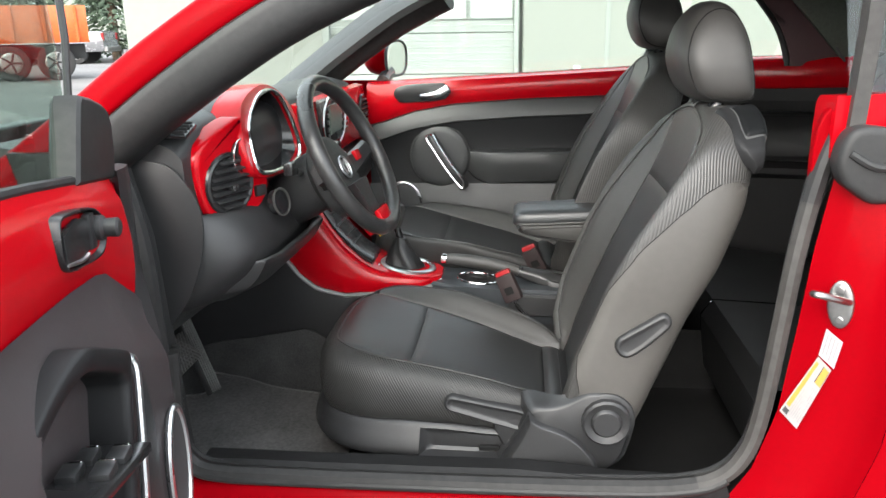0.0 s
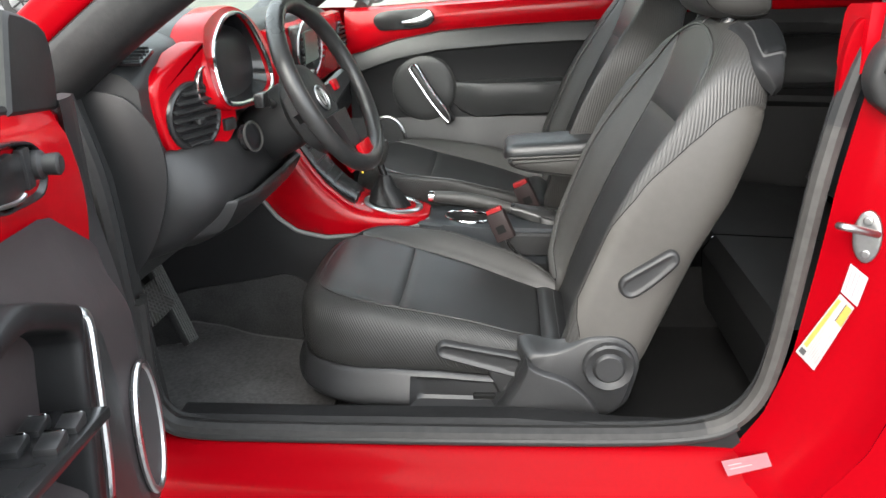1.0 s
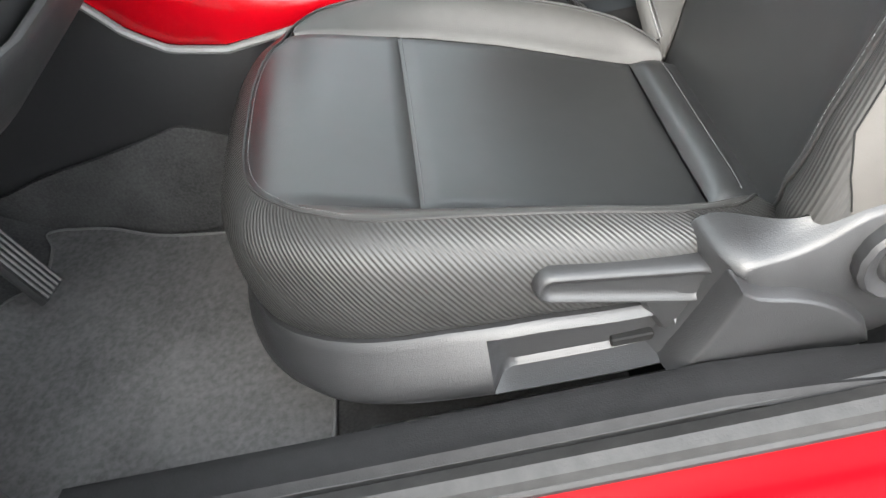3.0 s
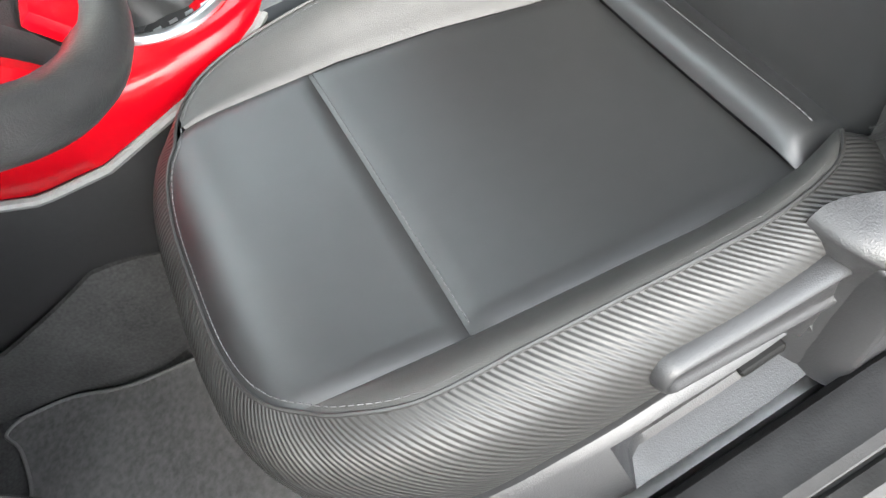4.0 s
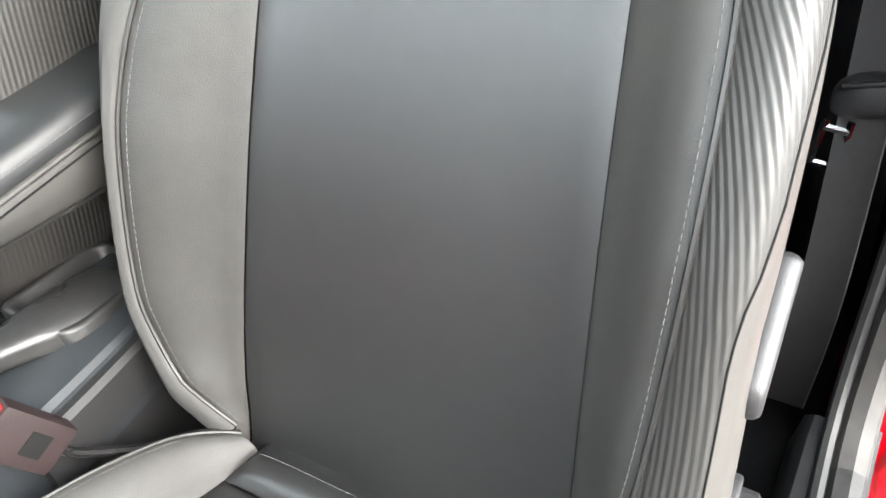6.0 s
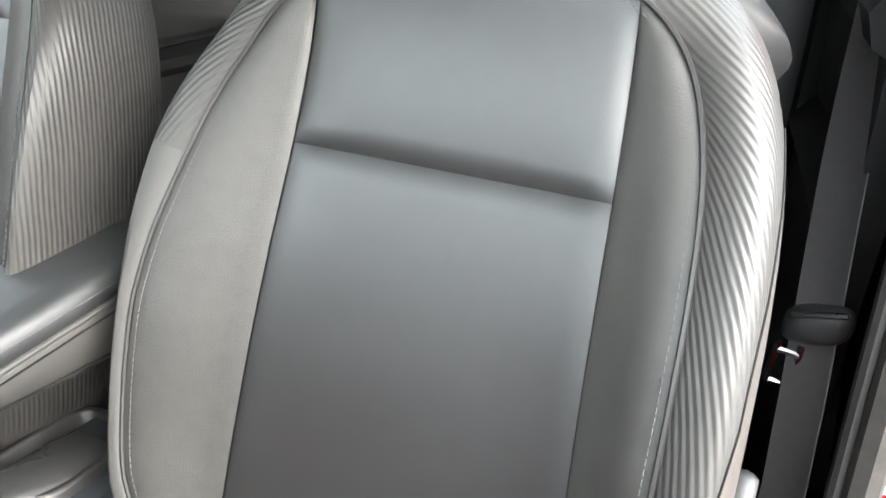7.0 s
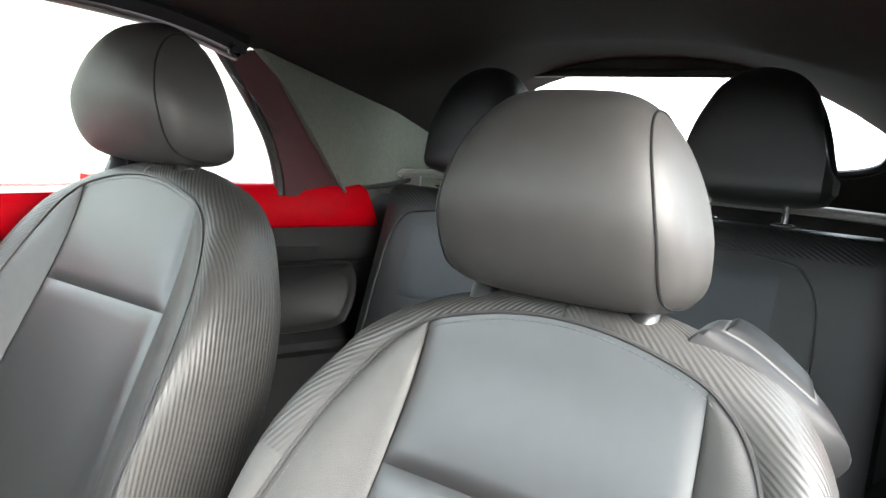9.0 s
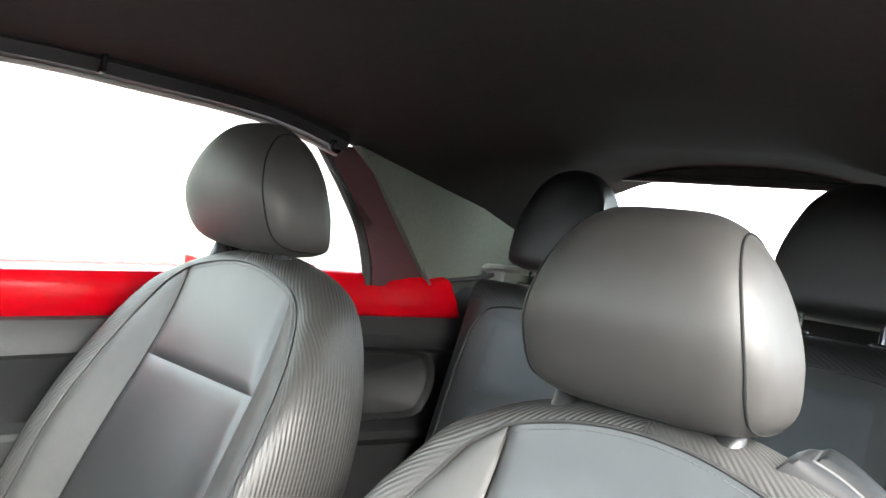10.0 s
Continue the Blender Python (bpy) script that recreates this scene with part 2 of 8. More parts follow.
def rbox(size, r=0.005, seg=2, at=(0, 0, 0), rot=None):
    bm = bmesh.new()
    bmesh.ops.create_cube(bm, size=1.0)
    for v in bm.verts:
        v.co = Vector((v.co.x * size[0], v.co.y * size[1], v.co.z * size[2]))
    if r:
        bmesh.ops.bevel(bm, geom=list(bm.edges), offset=r, segments=seg, profile=0.6, affect="EDGES")
    m = Matrix.Translation(at) @ (rot.to_4x4() if rot else Matrix())
    bm.verts.index_update()
    geo = [m @ v.co for v in bm.verts], [[v.index for v in f.verts] for f in bm.faces]
    bm.free()
    return geo


def prism(outline, along, r=0.004, seg=2):
    """A flat outline (3D points in one plane) given thickness along a vector, with rounded rims."""
    along = Vector(along)
    bm = bmesh.new()
    a = [bm.verts.new(Vector(p)) for p in outline]
    b = [bm.verts.new(Vector(p) + along) for p in outline]
    n = len(a)
    bm.faces.new(a)
    bm.faces.new(list(reversed(b)))
    for i in range(n):
        k = (i + 1) % n
        bm.faces.new((a[k], a[i], b[i], b[k]))
    bmesh.ops.recalc_face_normals(bm, faces=bm.faces)
    if r:
        rim = [e for e in bm.edges if len(e.link_faces) == 2 and max(len(f.verts) for f in e.link_faces) == n and n > 4]
        bmesh.ops.bevel(bm, geom=rim or list(bm.edges), offset=r, segments=seg, profile=0.6, affect="EDGES")
    bm.verts.index_update()
    geo = [v.co.copy() for v in bm.verts], [[v.index for v in f.verts] for f in bm.faces]
    bm.free()
    return geo


def disc(centre, normal, radius, thick, sides=32, r=0.003, oval=1.0, up=(0, 0, 1)):
    """A round plate with rounded rims, centred on its front face."""
    nrm = Vector(normal).normalized()
    x = (Vector(up) - nrm * nrm.dot(Vector(up))).normalized()
    y = nrm.cross(x)
    c = Vector(centre)
    rings = []
    for rr, h in ((radius - r * 4, 0), (radius - r, 0), (radius - r * 0.3, -r * 0.4), (radius, -r), (radius, -thick)):
        rings.append([c + nrm * h + x * (math.cos(2 * math.pi * k / sides) * rr * oval) + y * (math.sin(2 * math.pi * k / sides) * rr) for k in range(sides)])
    return loft(rings)


def ring(centre, normal, radius, wire, sides=40, oval=1.0, up=(0, 0, 1), wire_sides=8, flat=1.0):
    nrm = Vector(normal).normalized()
    x = (Vector(up) - nrm * nrm.dot(Vector(up))).normalized()
    y = nrm.cross(x)
    c = Vector(centre)
    return tube([c + x * (math.cos(2 * math.pi * k / sides) * radius * oval) + y * (math.sin(2 * math.pi * k / sides) * radius) for k in range(sides)], wire, wire_sides, True, flat, up=tuple(nrm))


def patch(point, nu=14, nv=14, groove=0.004, width=0.012, edges=(1, 1, 1, 1), uv=False):
    """A padded panel: point(p, q) gives place and outward normal; its rims sink into the seam."""
    pts = [[point(i / nu, j / nv) for j in range(nv + 1)] for i in range(nu + 1)]
    verts, faces, uvs = [], [], []
    lu = sum((pts[i + 1][nv // 2][0] - pts[i][nv // 2][0]).length for i in range(nu))
    lv = sum((pts[nu // 2][j + 1][0] - pts[nu // 2][j][0]).length for j in range(nv))
    for i in range(nu + 1):
        for j in range(nv + 1):
            p, nrm = pts[i][j]
            d = min([9.0] + [v for on, v in zip(edges, (i / nu * lu, (1 - i / nu) * lu, j / nv * lv, (1 - j / nv) * lv)) if on])
            sink = groove * max(0.0, 1 - d / width) ** 2
            verts.append(p - nrm * sink)
            uvs.append((i / nu * lu, j / nv * lv))
    for i in range(nu):
        for j in range(nv):
            a = i * (nv + 1) + j
            faces.append((a, a + nv + 1, a + nv + 2, a + 1))
    return (verts, faces, uvs) if uv else (verts, faces)


def stitches(path, every=0.006, length=0.0038, radius=0.0006, lift=(0, 0, 0)):
    """A row of short threads along a path, as one mesh."""
    pts = [Vector(p) for p in path]
    lens = [0.0]
    for a, b in zip(pts, pts[1:]):
        lens.append(lens[-1] + (b - a).length)
    def at(s):
        for i in range(1, len(pts)):
            if lens[i] >= s:
                f = (s - lens[i - 1]) / max(1e-9, lens[i] - lens[i - 1])
                return pts[i - 1].lerp(pts[i], f)
        return pts[-1]
    geos, s = [], 0.0
    up = Vector(lift)
    while s + length < lens[-1]:
        a, b = at(s) + up, at(s + length) + up
        geos.append(tube([a, b], radius, 4))
        s += every
    return join(*geos)
SILL = material("sill_plastic", (0.009, 0.009, 0.0093), 0.6, vary=0.3, scale=14, bump=0.3, bump_scale=500, spec=0.2)
SEAL_LIGHT = material("pale_strip", (0.30, 0.29, 0.27), 0.45)
CANVAS = material("roof_canvas", (0.022, 0.022, 0.023), 0.95, vary=0.2, bump=0.8, bump_scale=1200)
MAROON_SHADED = material("shaded_maroon_trim", (0.05, 0.014, 0.017), 0.4, vary=0.1)
DIAL = material("dark_dial", (0.012, 0.012, 0.013), 0.2)
LEATHER_RIM = material("rim_leather", (0.022, 0.022, 0.022), 0.3, vary=0.25, scale=20, bump=0.3, bump_scale=700)
BINDING = material("mat_binding", (0.10, 0.098, 0.096), 0.85)
GREY_STRIP = material("grey_strip", (0.16, 0.16, 0.155), 0.4)
CONSOLE_TOP = material("console_top", (0.021, 0.024, 0.027), 0.44, vary=0.08)
GRILLE = material("speaker_mesh", (0.035, 0.035, 0.036), 0.6, vary=0.3, scale=60, bump=1.0, bump_scale=1500)
GLASS_DOOR = glass("door_glass", (0.62, 0.70, 0.66))
GLASS_CLEAR = glass("side_glass", (0.93, 0.96, 0.95))
WEB_MAROON = material("maroon_webbing", (0.09, 0.035, 0.035), 0.6, bump=0.6, bump_scale=1200)
LEATHER_BLUE = material("leatherette_rear_centre", (0.013, 0.017, 0.021), 0.5, vary=0.08, bump=0.3, bump_scale=900)
WINDOW_GREY = material("dim_window", (0.33, 0.36, 0.34), 0.3, vary=0.1, scale=3)
PAPER_GREY = material("label_grey", (0.27, 0.25, 0.27), 0.4, vary=0.08)
INK_SOFT = material("ink_soft", (0.2, 0.19, 0.19), 0.6)
TRIM_REAR = material("rear_trim_plastic", (0.012, 0.012, 0.013), 0.5, vary=0.1, bump=0.3, bump_scale=800, spec=0.3)
DOOR_SOFT = material("door_panel_plastic", (0.038, 0.0315, 0.0325), 0.46, vary=0.1, bump=0.3, bump_scale=800)


# ---- front seats ----
def span(a, b, n):
    return [a + (b - a) * k / n for k in range(n + 1)]


def smooth01(t):
    t = max(0.0, min(1.0, t))
    return t * t * (3 - 2 * t)


CUSHION_FRONT = [(0, 0.558), (0.06, 0.559), (0.1, 0.564), (0.132, 0.573), (0.155, 0.585), (0.17, 0.597), (0.184, 0.612)]
CUSHION_FRONT_LOW = [(0, 0.520), (0.07, 0.521), (0.12, 0.526), (0.16, 0.536), (0.195, 0.552), (0.22, 0.573), (0.24, 0.60)]
CUSHION_HALF = [(0.612, 0.184), (0.64, 0.206), (0.697, 0.232), (0.781, 0.239), (0.854, 0.244), (0.926, 0.248), (1.0, 0.244), (1.066, 0.226), (1.106, 0.191)]
CUSHION_HALF_LOW = [(0.60, 0.24), (0.645, 0.262), (0.70, 0.276), (0.79, 0.285), (0.865, 0.287), (0.94, 0.287), (1.02, 0.280), (1.085, 0.262), (1.13, 0.225)]
CUSHION_INNER = [(0.606, 0.194), (0.625, 0.219), (0.652, 0.238), (0.695, 0.250), (0.762, 0.253), (0.837, 0.250), (0.914, 0.237), (0.997, 0.221), (1.070, 0.199), (1.112, 0.161)]
CUSHION_INNER_LOW = [(0.595, 0.232), (0.62, 0.246), (0.652, 0.254), (0.695, 0.258), (0.762, 0.258), (0.837, 0.254), (0.914, 0.244), (0.997, 0.230), (1.070, 0.210), (1.12, 0.18)]
INNER_SEAM = [(0.60, 0.186), (0.64, 0.190), (0.783, 0.190), (0.888, 0.176), (0.992, 0.156), (1.065, 0.147), (1.14, 0.138)]
OUTER_SEAM = [(0.60, 0.180), (0.66, 0.184), (0.75, 0.189), (0.86, 0.193), (0.96, 0.195), (1.02, 0.192), (1.065, 0.185), (1.14, 0.172)]
# heights of the cushion along its seams and its piping, and the dish in between
SEAM_TOP = [(0.53, 0.530), (0.56, 0.538), (0.60, 0.5405), (0.63, 0.537), (0.66, 0.529), (0.722, 0.511), (0.75, 0.503), (0.783, 0.494), (0.888, 0.466), (0.992, 0.434), (1.065, 0.409), (1.15, 0.398)]
INNER_TOP = [(0.56, 0.532), (0.60, 0.543), (0.65, 0.540), (0.695, 0.537), (0.76, 0.531), (0.835, 0.522), (0.914, 0.499), (0.997, 0.475), (1.07, 0.445), (1.112, 0.417), (1.16, 0.402)]
OUTER_TOP = [(0.56, 0.532), (0.60, 0.542), (0.64, 0.540), (0.697, 0.538), (0.781, 0.526), (0.854, 0.515), (0.926, 0.502), (1.0, 0.479), (1.068, 0.455), (1.106, 0.430), (1.16, 0.41)]
DISH = [(0.56, 0.0), (0.62, 0.003), (0.75, 0.013), (0.9, 0.016), (1.05, 0.008), (1.1, 0.0)]
BACK_SEAM = [(0, 0.183), (0.1, 0.18), (0.25, 0.172), (0.5, 0.158), (0.66, 0.15)]
BACK_HALF = [(0, 0.192), (0.03, 0.213), (0.08, 0.232), (0.15, 0.24), (0.25, 0.242), (0.35, 0.241), (0.45, 0.236), (0.53, 0.226), (0.59, 0.209), (0.63, 0.186), (0.66, 0.15)]
BACK_INNER = [(0, -0.006), (0.06, 0.008), (0.1, 0.022), (0.2, 0.042), (0.35, 0.039), (0.5, 0.018), (0.6, 0.0)]
RIB_RUN = [(-0.1, -0.45), (0.02, -0.45), (0.06, -0.15), (0.15, 0.03), (0.35, 0.24), (0.5, 0.58), (0.6, 1.2), (0.9, 1.25)]
BACK_RISE = [(0, 0.012), (0.05, 0.042), (0.14, 0.057), (0.32, 0.058), (0.4, 0.050), (0.474, 0.036), (0.588, 0.014), (0.65, 0.007), (0.8, 0.004)]
BACK_DEPTH = [(0, -0.121), (0.15, -0.115), (0.3, -0.113), (0.42, -0.124), (0.55, -0.120), (0.62, -0.106), (0.8, -0.106)]
SIDE_SEAM = [(0, 0.0), (0.08, 0.034), (0.115, 0.055), (0.15, 0.068), (0.2, 0.075), (0.27, 0.074), (0.33, 0.063), (0.41, 0.043), (0.47, 0.018), (0.53, -0.010), (0.56, -0.026), (0.585, -0.047), (0.6, -0.078), (0.607, -0.16), (0.9, -0.3)]
EDGE = [(0, 0, 0), (0.006, 0.006, 0), (0.014, 0.011, -0.003), (0.024, 0.015, -0.010), (0.034, 0.015, -0.022), (0.041, 0.010, -0.036), (0.046, 0.0, -0.046), (0.049, -0.02, -0.055), (0.05, -0.05, -0.064), (0.05, -0.09, -0.075), (0.047, -0.125, -0.085), (0.040, -0.150, -0.095), (0.030, -0.164, -0.105), (0.012, -0.173, -0.115), (-0.03, -0.176, -0.12), (-0.12, -0.176, -0.125)]


def front_seat(label, yc, dz, out, group):
    root = thing("front_seat", label, "car seat", (0.9, yc, 0.22 + dz), group)
    shift = Vector((-0.9, -yc, -0.22))

    def place(geo):
        return ([Vector(v) + shift for v in geo[0]], *geo[1:])

    # cushion: x runs backwards, w outwards
    yk, yb = yc + 0.010, yc - 0.008

    def eased(table, x):
        return sum(lerp_table(table, x + d) for d in (-0.024, -0.012, 0.0, 0.012, 0.024)) / 5

    def top(x, w):
        zs = eased(SEAM_TOP, x)
        ws = eased(OUTER_SEAM if w > 0 else INNER_SEAM, x)
        u = abs(w) / ws
        if u <= 1:
            z = zs - eased(DISH, x) * (1 - u ** 2.4)
        else:
            wp = eased(CUSHION_HALF if w > 0 else CUSHION_INNER, x)
            k = min(1.25, (abs(w) - ws) / max(0.008, wp - ws))
            z = zs + (eased(OUTER_TOP if w > 0 else INNER_TOP, x) - zs) * (smooth01(k) if k < 1 else 1.0) * smooth01((x - 0.59) / 0.06)
        return z - 0.006 * max(0.0, (0.60 - x) / 0.04) ** 2

    def cpoint(x, w, lift=0.0):
        e = 0.004
        n = Vector((-(top(x + e, w) - top(x - e, w)) / (2 * e), -out * (top(x, w + e) - top(x, w - e)) / (2 * e), 1)).normalized()
        return Vector((x, yk + out * w, top(x, w))) + n * lift, n

    def front_x(w):
        return lerp_table(CUSHION_FRONT, abs(w))

    cushion = part("cushion", place(rbox((0.46, 0.40, 0.05), 0.02, 2, (0.84, yk, 0.393), Euler((0, radians(11.5), 0)).to_matrix())), LEATHER, root)

    def across(p, x):
        wi = lerp_table(INNER_SEAM, x)
        return -wi + (lerp_table(OUTER_SEAM, x) + wi) * p

    def front(p, q):
        w = across(p, 0.626 + 0.124 * q)
        return cpoint(front_x(w) + (0.75 - front_x(w)) * q, w)
    part("front_panel", place(patch(front, 34, 18, 0.005, 0.014, (1, 1, 0, 1))), LEATHER_FLAT, cushion)
    part("centre_panel", place(patch(lambda p, q: cpoint(0.75 + 0.314 * q, across(p, 0.75 + 0.314 * q)), 34, 26, 0.006, 0.016)), LEATHER_FLAT, cushion, "smooth charcoal centre panel")

    def roll_point(p, q):
        x = 1.064 + 0.066 * q
        pt, n = cpoint(x, across(p, x))
        return pt + n * 0.016 * math.sin(math.pi * min(1, q * 1.1 + 0.1)) * (1 - (2 * p - 1) ** 10), n
    part("rear_roll", place(patch(roll_point, 30, 10, 0.006, 0.012)), LEATHER_FLAT, cushion)
    for side in (-1, 1):
        def bolster(p, q, side=side):
            x = 0.612 + 0.498 * q
            h, s0 = (lerp_table(CUSHION_HALF, x), lerp_table(OUTER_SEAM, x)) if side > 0 else (lerp_table(CUSHION_INNER, x), lerp_table(INNER_SEAM, x))
            w = s0 + (max(h, s0 + 0.001) - s0) * p
            pt, n = cpoint(x, side * w)
            return pt + n * 0.004 * math.sin(math.pi * p) * smooth01((x - 0.626) / 0.1), n
        part("bolster", place(patch(bolster, 12, 44, 0.005, 0.012, (1, 0, 0, 0))), LEATHER, cushion)
    outline = [(x, -w) for x, w in reversed(CUSHION_INNER)] + [(x, -w) for w, x in reversed(CUSHION_FRONT[:-1])] + [(x, w) for w, x in CUSHION_FRONT[1:]] + CUSHION_HALF[1:]
    flat = curve([(x, w, 0) for x, w in outline], 220)
    rim = [cpoint(p.x, p.y, 0.001)[0] for p in flat]
    part("piping", place(tube(rim, 0.0020, 6)), PIPING, cushion, "thin leatherette piping")
    inset = []
    for i, p in enumerate(flat):
        d = (flat[min(i + 1, len(flat) - 1)] - flat[max(i - 1, 0)]).normalized()
        o = Vector((-d.y, d.x, 0))
        if o.dot(Vector((p.x - 0.85, p.y, 0))) > 0:
            o = -o
        inset.append(cpoint(p.x + o.x * 0.007, p.y + o.y * 0.007, 0.0008)[0])
    part("stitching", place(stitches(inset, 0.0075, 0.0048, 0.0007)), THREAD, cushion, "fine grey stitching along the edge", False)
    seam = [cpoint(0.754, across(0.015 + 0.97 * k / 24, 0.754), -0.0012)[0] for k in range(25)]
    part("stitching", place(stitches(seam, 0.0075, 0.0048, 0.0007)), THREAD, cushion, "fine grey stitching across", False)

    for x in (1.102,):
        seam = [roll_point(0.04 + 0.92 * k / 24, (x - 1.064) / 0.066)[0] + Vector((0, 0, 0.0006)) for k in range(25)]
        part("stitching", place(stitches(seam, 0.0075, 0.0048, 0.0006)), THREAD, cushion, "stitching along the rear roll", False)

    def outward(i):
        a, b = flat[max(i - 1, 0)], flat[min(i + 1, len(flat) - 1)]
        d = (b - a).normalized()
        return Vector((-d.y, d.x, 0))

    low = [(x, -w) for x, w in reversed(CUSHION_INNER_LOW)] + [(x, -w) for w, x in reversed(CUSHION_FRONT_LOW[:-1])] + [(x, w) for w, x in CUSHION_FRONT_LOW[1:]] + [(x, w) for x, w in CUSHION_HALF_LOW[1:]]
    foot = curve([(x, w, 0) for x, w in low], 220)

    def skirt_ring(i, table):
        """f down the side, g from the piping's line to the lower line, off further out."""
        p, b, o = flat[i], foot[i], outward(i)
        if o.dot(Vector((p.x - 0.85, p.y, 0))) < 0:
            o = -o
        z0, z1 = top(p.x, p.y), lerp_table([(0.52, 0.396), (0.62, 0.400), (0.75, 0.409), (0.85, 0.409), (1.0, 0.396), (1.2, 0.37)], b.x)
        return [Vector((p.x + (b.x - p.x) * g + o.x * off, yk + out * (p.y + (b.y - p.y) * g + o.y * off), z0 + (z1 - z0) * f)) for f, g, off in table]
    skirt = [(0, 0.0, 0.0), (0.015, 0.10, 0.003), (0.04, 0.26, 0.005), (0.085, 0.47, 0.006), (0.15, 0.66, 0.006), (0.24, 0.80, 0.006), (0.36, 0.90, 0.005), (0.52, 0.97, 0.004), (0.70, 1.01, 0.002), (0.86, 1.01, 0.0), (0.95, 0.99, -0.002), (1.0, 0.96, -0.004)]
    part("skirt", place(loft([skirt_ring(i, skirt) for i in range(len(flat))], False, False, True)), RIB_SKIRT, cushion, "dark ribbed leatherette side")

    # plastic base: flares out below the skirt, with a scooped tray on the outer side
    drop = [(0.402, -0.010), (0.403, 0.001), (0.400, 0.006), (0.394, 0.010), (0.388, 0.014), (0.382, 0.018), (0.376, 0.022), (0.370, 0.026), (0.364, 0.029), (0.358, 0.032), (0.352, 0.034), (0.346, 0.035), (0.341, 0.034), (0.336, 0.030), (0.333, 0.020), (0.332, 0.0), (0.336, -0.04)]

    def base_ring(i):
        b, o = foot[i], (foot[min(i + 1, len(foot) - 1)] - foot[max(i - 1, 0)]).normalized()
        o = Vector((-o.y, o.x, 0))
        if o.dot(Vector((b.x - 0.85, b.y, 0))) < 0:
            o = -o
        z1 = lerp_table([(0.52, -0.006), (0.62, -0.001), (0.75, 0.007), (0.85, 0.006), (1.0, -0.006), (1.2, -0.03)], b.x)
        out_ = []
        for z, off in drop:
            lip = smooth01((b.x - 0.790) / 0.014) * smooth01((0.985 - b.x) / 0.02) if b.y > 0 else 0.0
            scoop = lip * smooth01((z - 0.340) / 0.008) * smooth01((0.392 - z) / 0.006)
            wide = 0.55 + 0.45 * smooth01((b.x - 0.53) / 0.12)
            q = off * wide - scoop * (0.010 + 0.9 * max(0.0, off - 0.006))
            out_.append(Vector((b.x + o.x * q, yk + out * (b.y + o.y * q), z + z1 * smooth01((z - 0.34) / 0.06))))
        return out_
    part("base_trim", place(loft([base_ring(i) for i in range(len(foot))], False, False)), PLASTIC, root, "grained black plastic base with a scooped tray")
    for w in (-0.19, 0.312):
        part("rail", place(rbox((0.50, 0.026, 0.02), 0.004, 1, (0.93, yk + out * w, 0.292))), STEEL, root, "steel floor rail")
        for x in (0.67, 1.13):
            part("rail_foot", place(rbox((0.07, 0.06, 0.06), 0.005, 1, (x, yk + out * w, 0.248))), PLASTIC, root)
    part("seat_pan", place(rbox((0.48, 0.36, 0.03), 0.01, 1, (0.88, yk, 0.345))), PLASTIC, root)

    # backrest: s runs up it, w outwards, n forwards
    S, N = Vector((0.371, 0, 0.928)), Vector((-0.928, 0, 0.371))
    O = Vector((1.128, 0, 0.42))

    def bpt(w, s, n):
        return O + S * s + N * n + Vector((0, yb + out * w, 0))

    def rise(s):
        return lerp_table(BACK_RISE, s)

    def centre(w, s):
        h = lerp_table(BACK_SEAM, s)
        lum = 0.006 * math.sin(math.pi * min(1, s / 0.5)) - 0.004
        return lum + 0.010 * (abs(w) / h) ** 4 * (rise(s) / 0.056)

    def s_top(w):
        return 0.692 - 1.42 * w * w
    backrest = part("backrest", place(loft([[bpt(lerp_table(BACK_HALF, s) * 0.9 * a, s, n) for a, n in ((-1, -0.012), (1, -0.012), (1, -0.115), (-1, -0.115))] for s in (0.0, 0.2, 0.45, 0.6)])), LEATHER, root)

    def lower(p, q):
        s = -0.045 + 0.548 * q
        w = lerp_table(BACK_SEAM, s) * (2 * p - 1)
        return bpt(w, s, centre(w, s)), N

    def upper(p, q):
        w0 = lerp_table(BACK_SEAM, 0.58) * (2 * p - 1)
        s = 0.503 + (s_top(w0) - 0.503) * q
        w = lerp_table(BACK_SEAM, s) * (2 * p - 1)
        bulge = 0.006 * math.sin(math.pi * q) * (1 - (2 * p - 1) ** 6)
        return bpt(w, s, centre(w, s) + bulge + (rise(s) - centre(w, s) + 0.001) * q ** 4), N
    part("lower_panel", place(patch(lower, 30, 40, 0.004, 0.014, (1, 1, 0, 1))), LEATHER_FLAT, backrest, "smooth charcoal centre panel")
    part("upper_panel", place(patch(upper, 30, 16, 0.004, 0.014, (1, 1, 1, 0))), LEATHER_FLAT, backrest)
    seam = [bpt(lerp_table(BACK_SEAM, 0.5) * (k / 12 - 1) * 0.96, 0.498, centre(0, 0.5) - 0.003) for k in range(25)]
    part("stitching", place(stitches(seam, 0.0075, 0.0048, 0.0007)), THREAD, backrest, "fine grey stitching across", False)
    for side in (-1, 1):
        def bol(p, q, side=side):
            s = -0.03 + 0.692 * q
            a, b = lerp_table(BACK_SEAM, s), max(lerp_table(BACK_HALF, s), lerp_table(BACK_SEAM, s) + 0.0005)
            b += lerp_table(BACK_INNER, s) if side < 0 else 0.0
            w = a + (b - a) * p
            n0, n1 = centre(a, s), rise(s)
            if s > 0.503:
                n0 += (n1 - n0 + 0.001) * min(1, (s - 0.503) / (s_top(a) - 0.503)) ** 4
            n = n0 + (n1 - n0) * smooth01(p * 0.95) + 0.006 * math.sin(math.pi * p) * min(1, (b - a) / 0.045)
            return bpt(side * w, s, n), (N - Vector((0, side * out * 0.4, 0))).normalized()
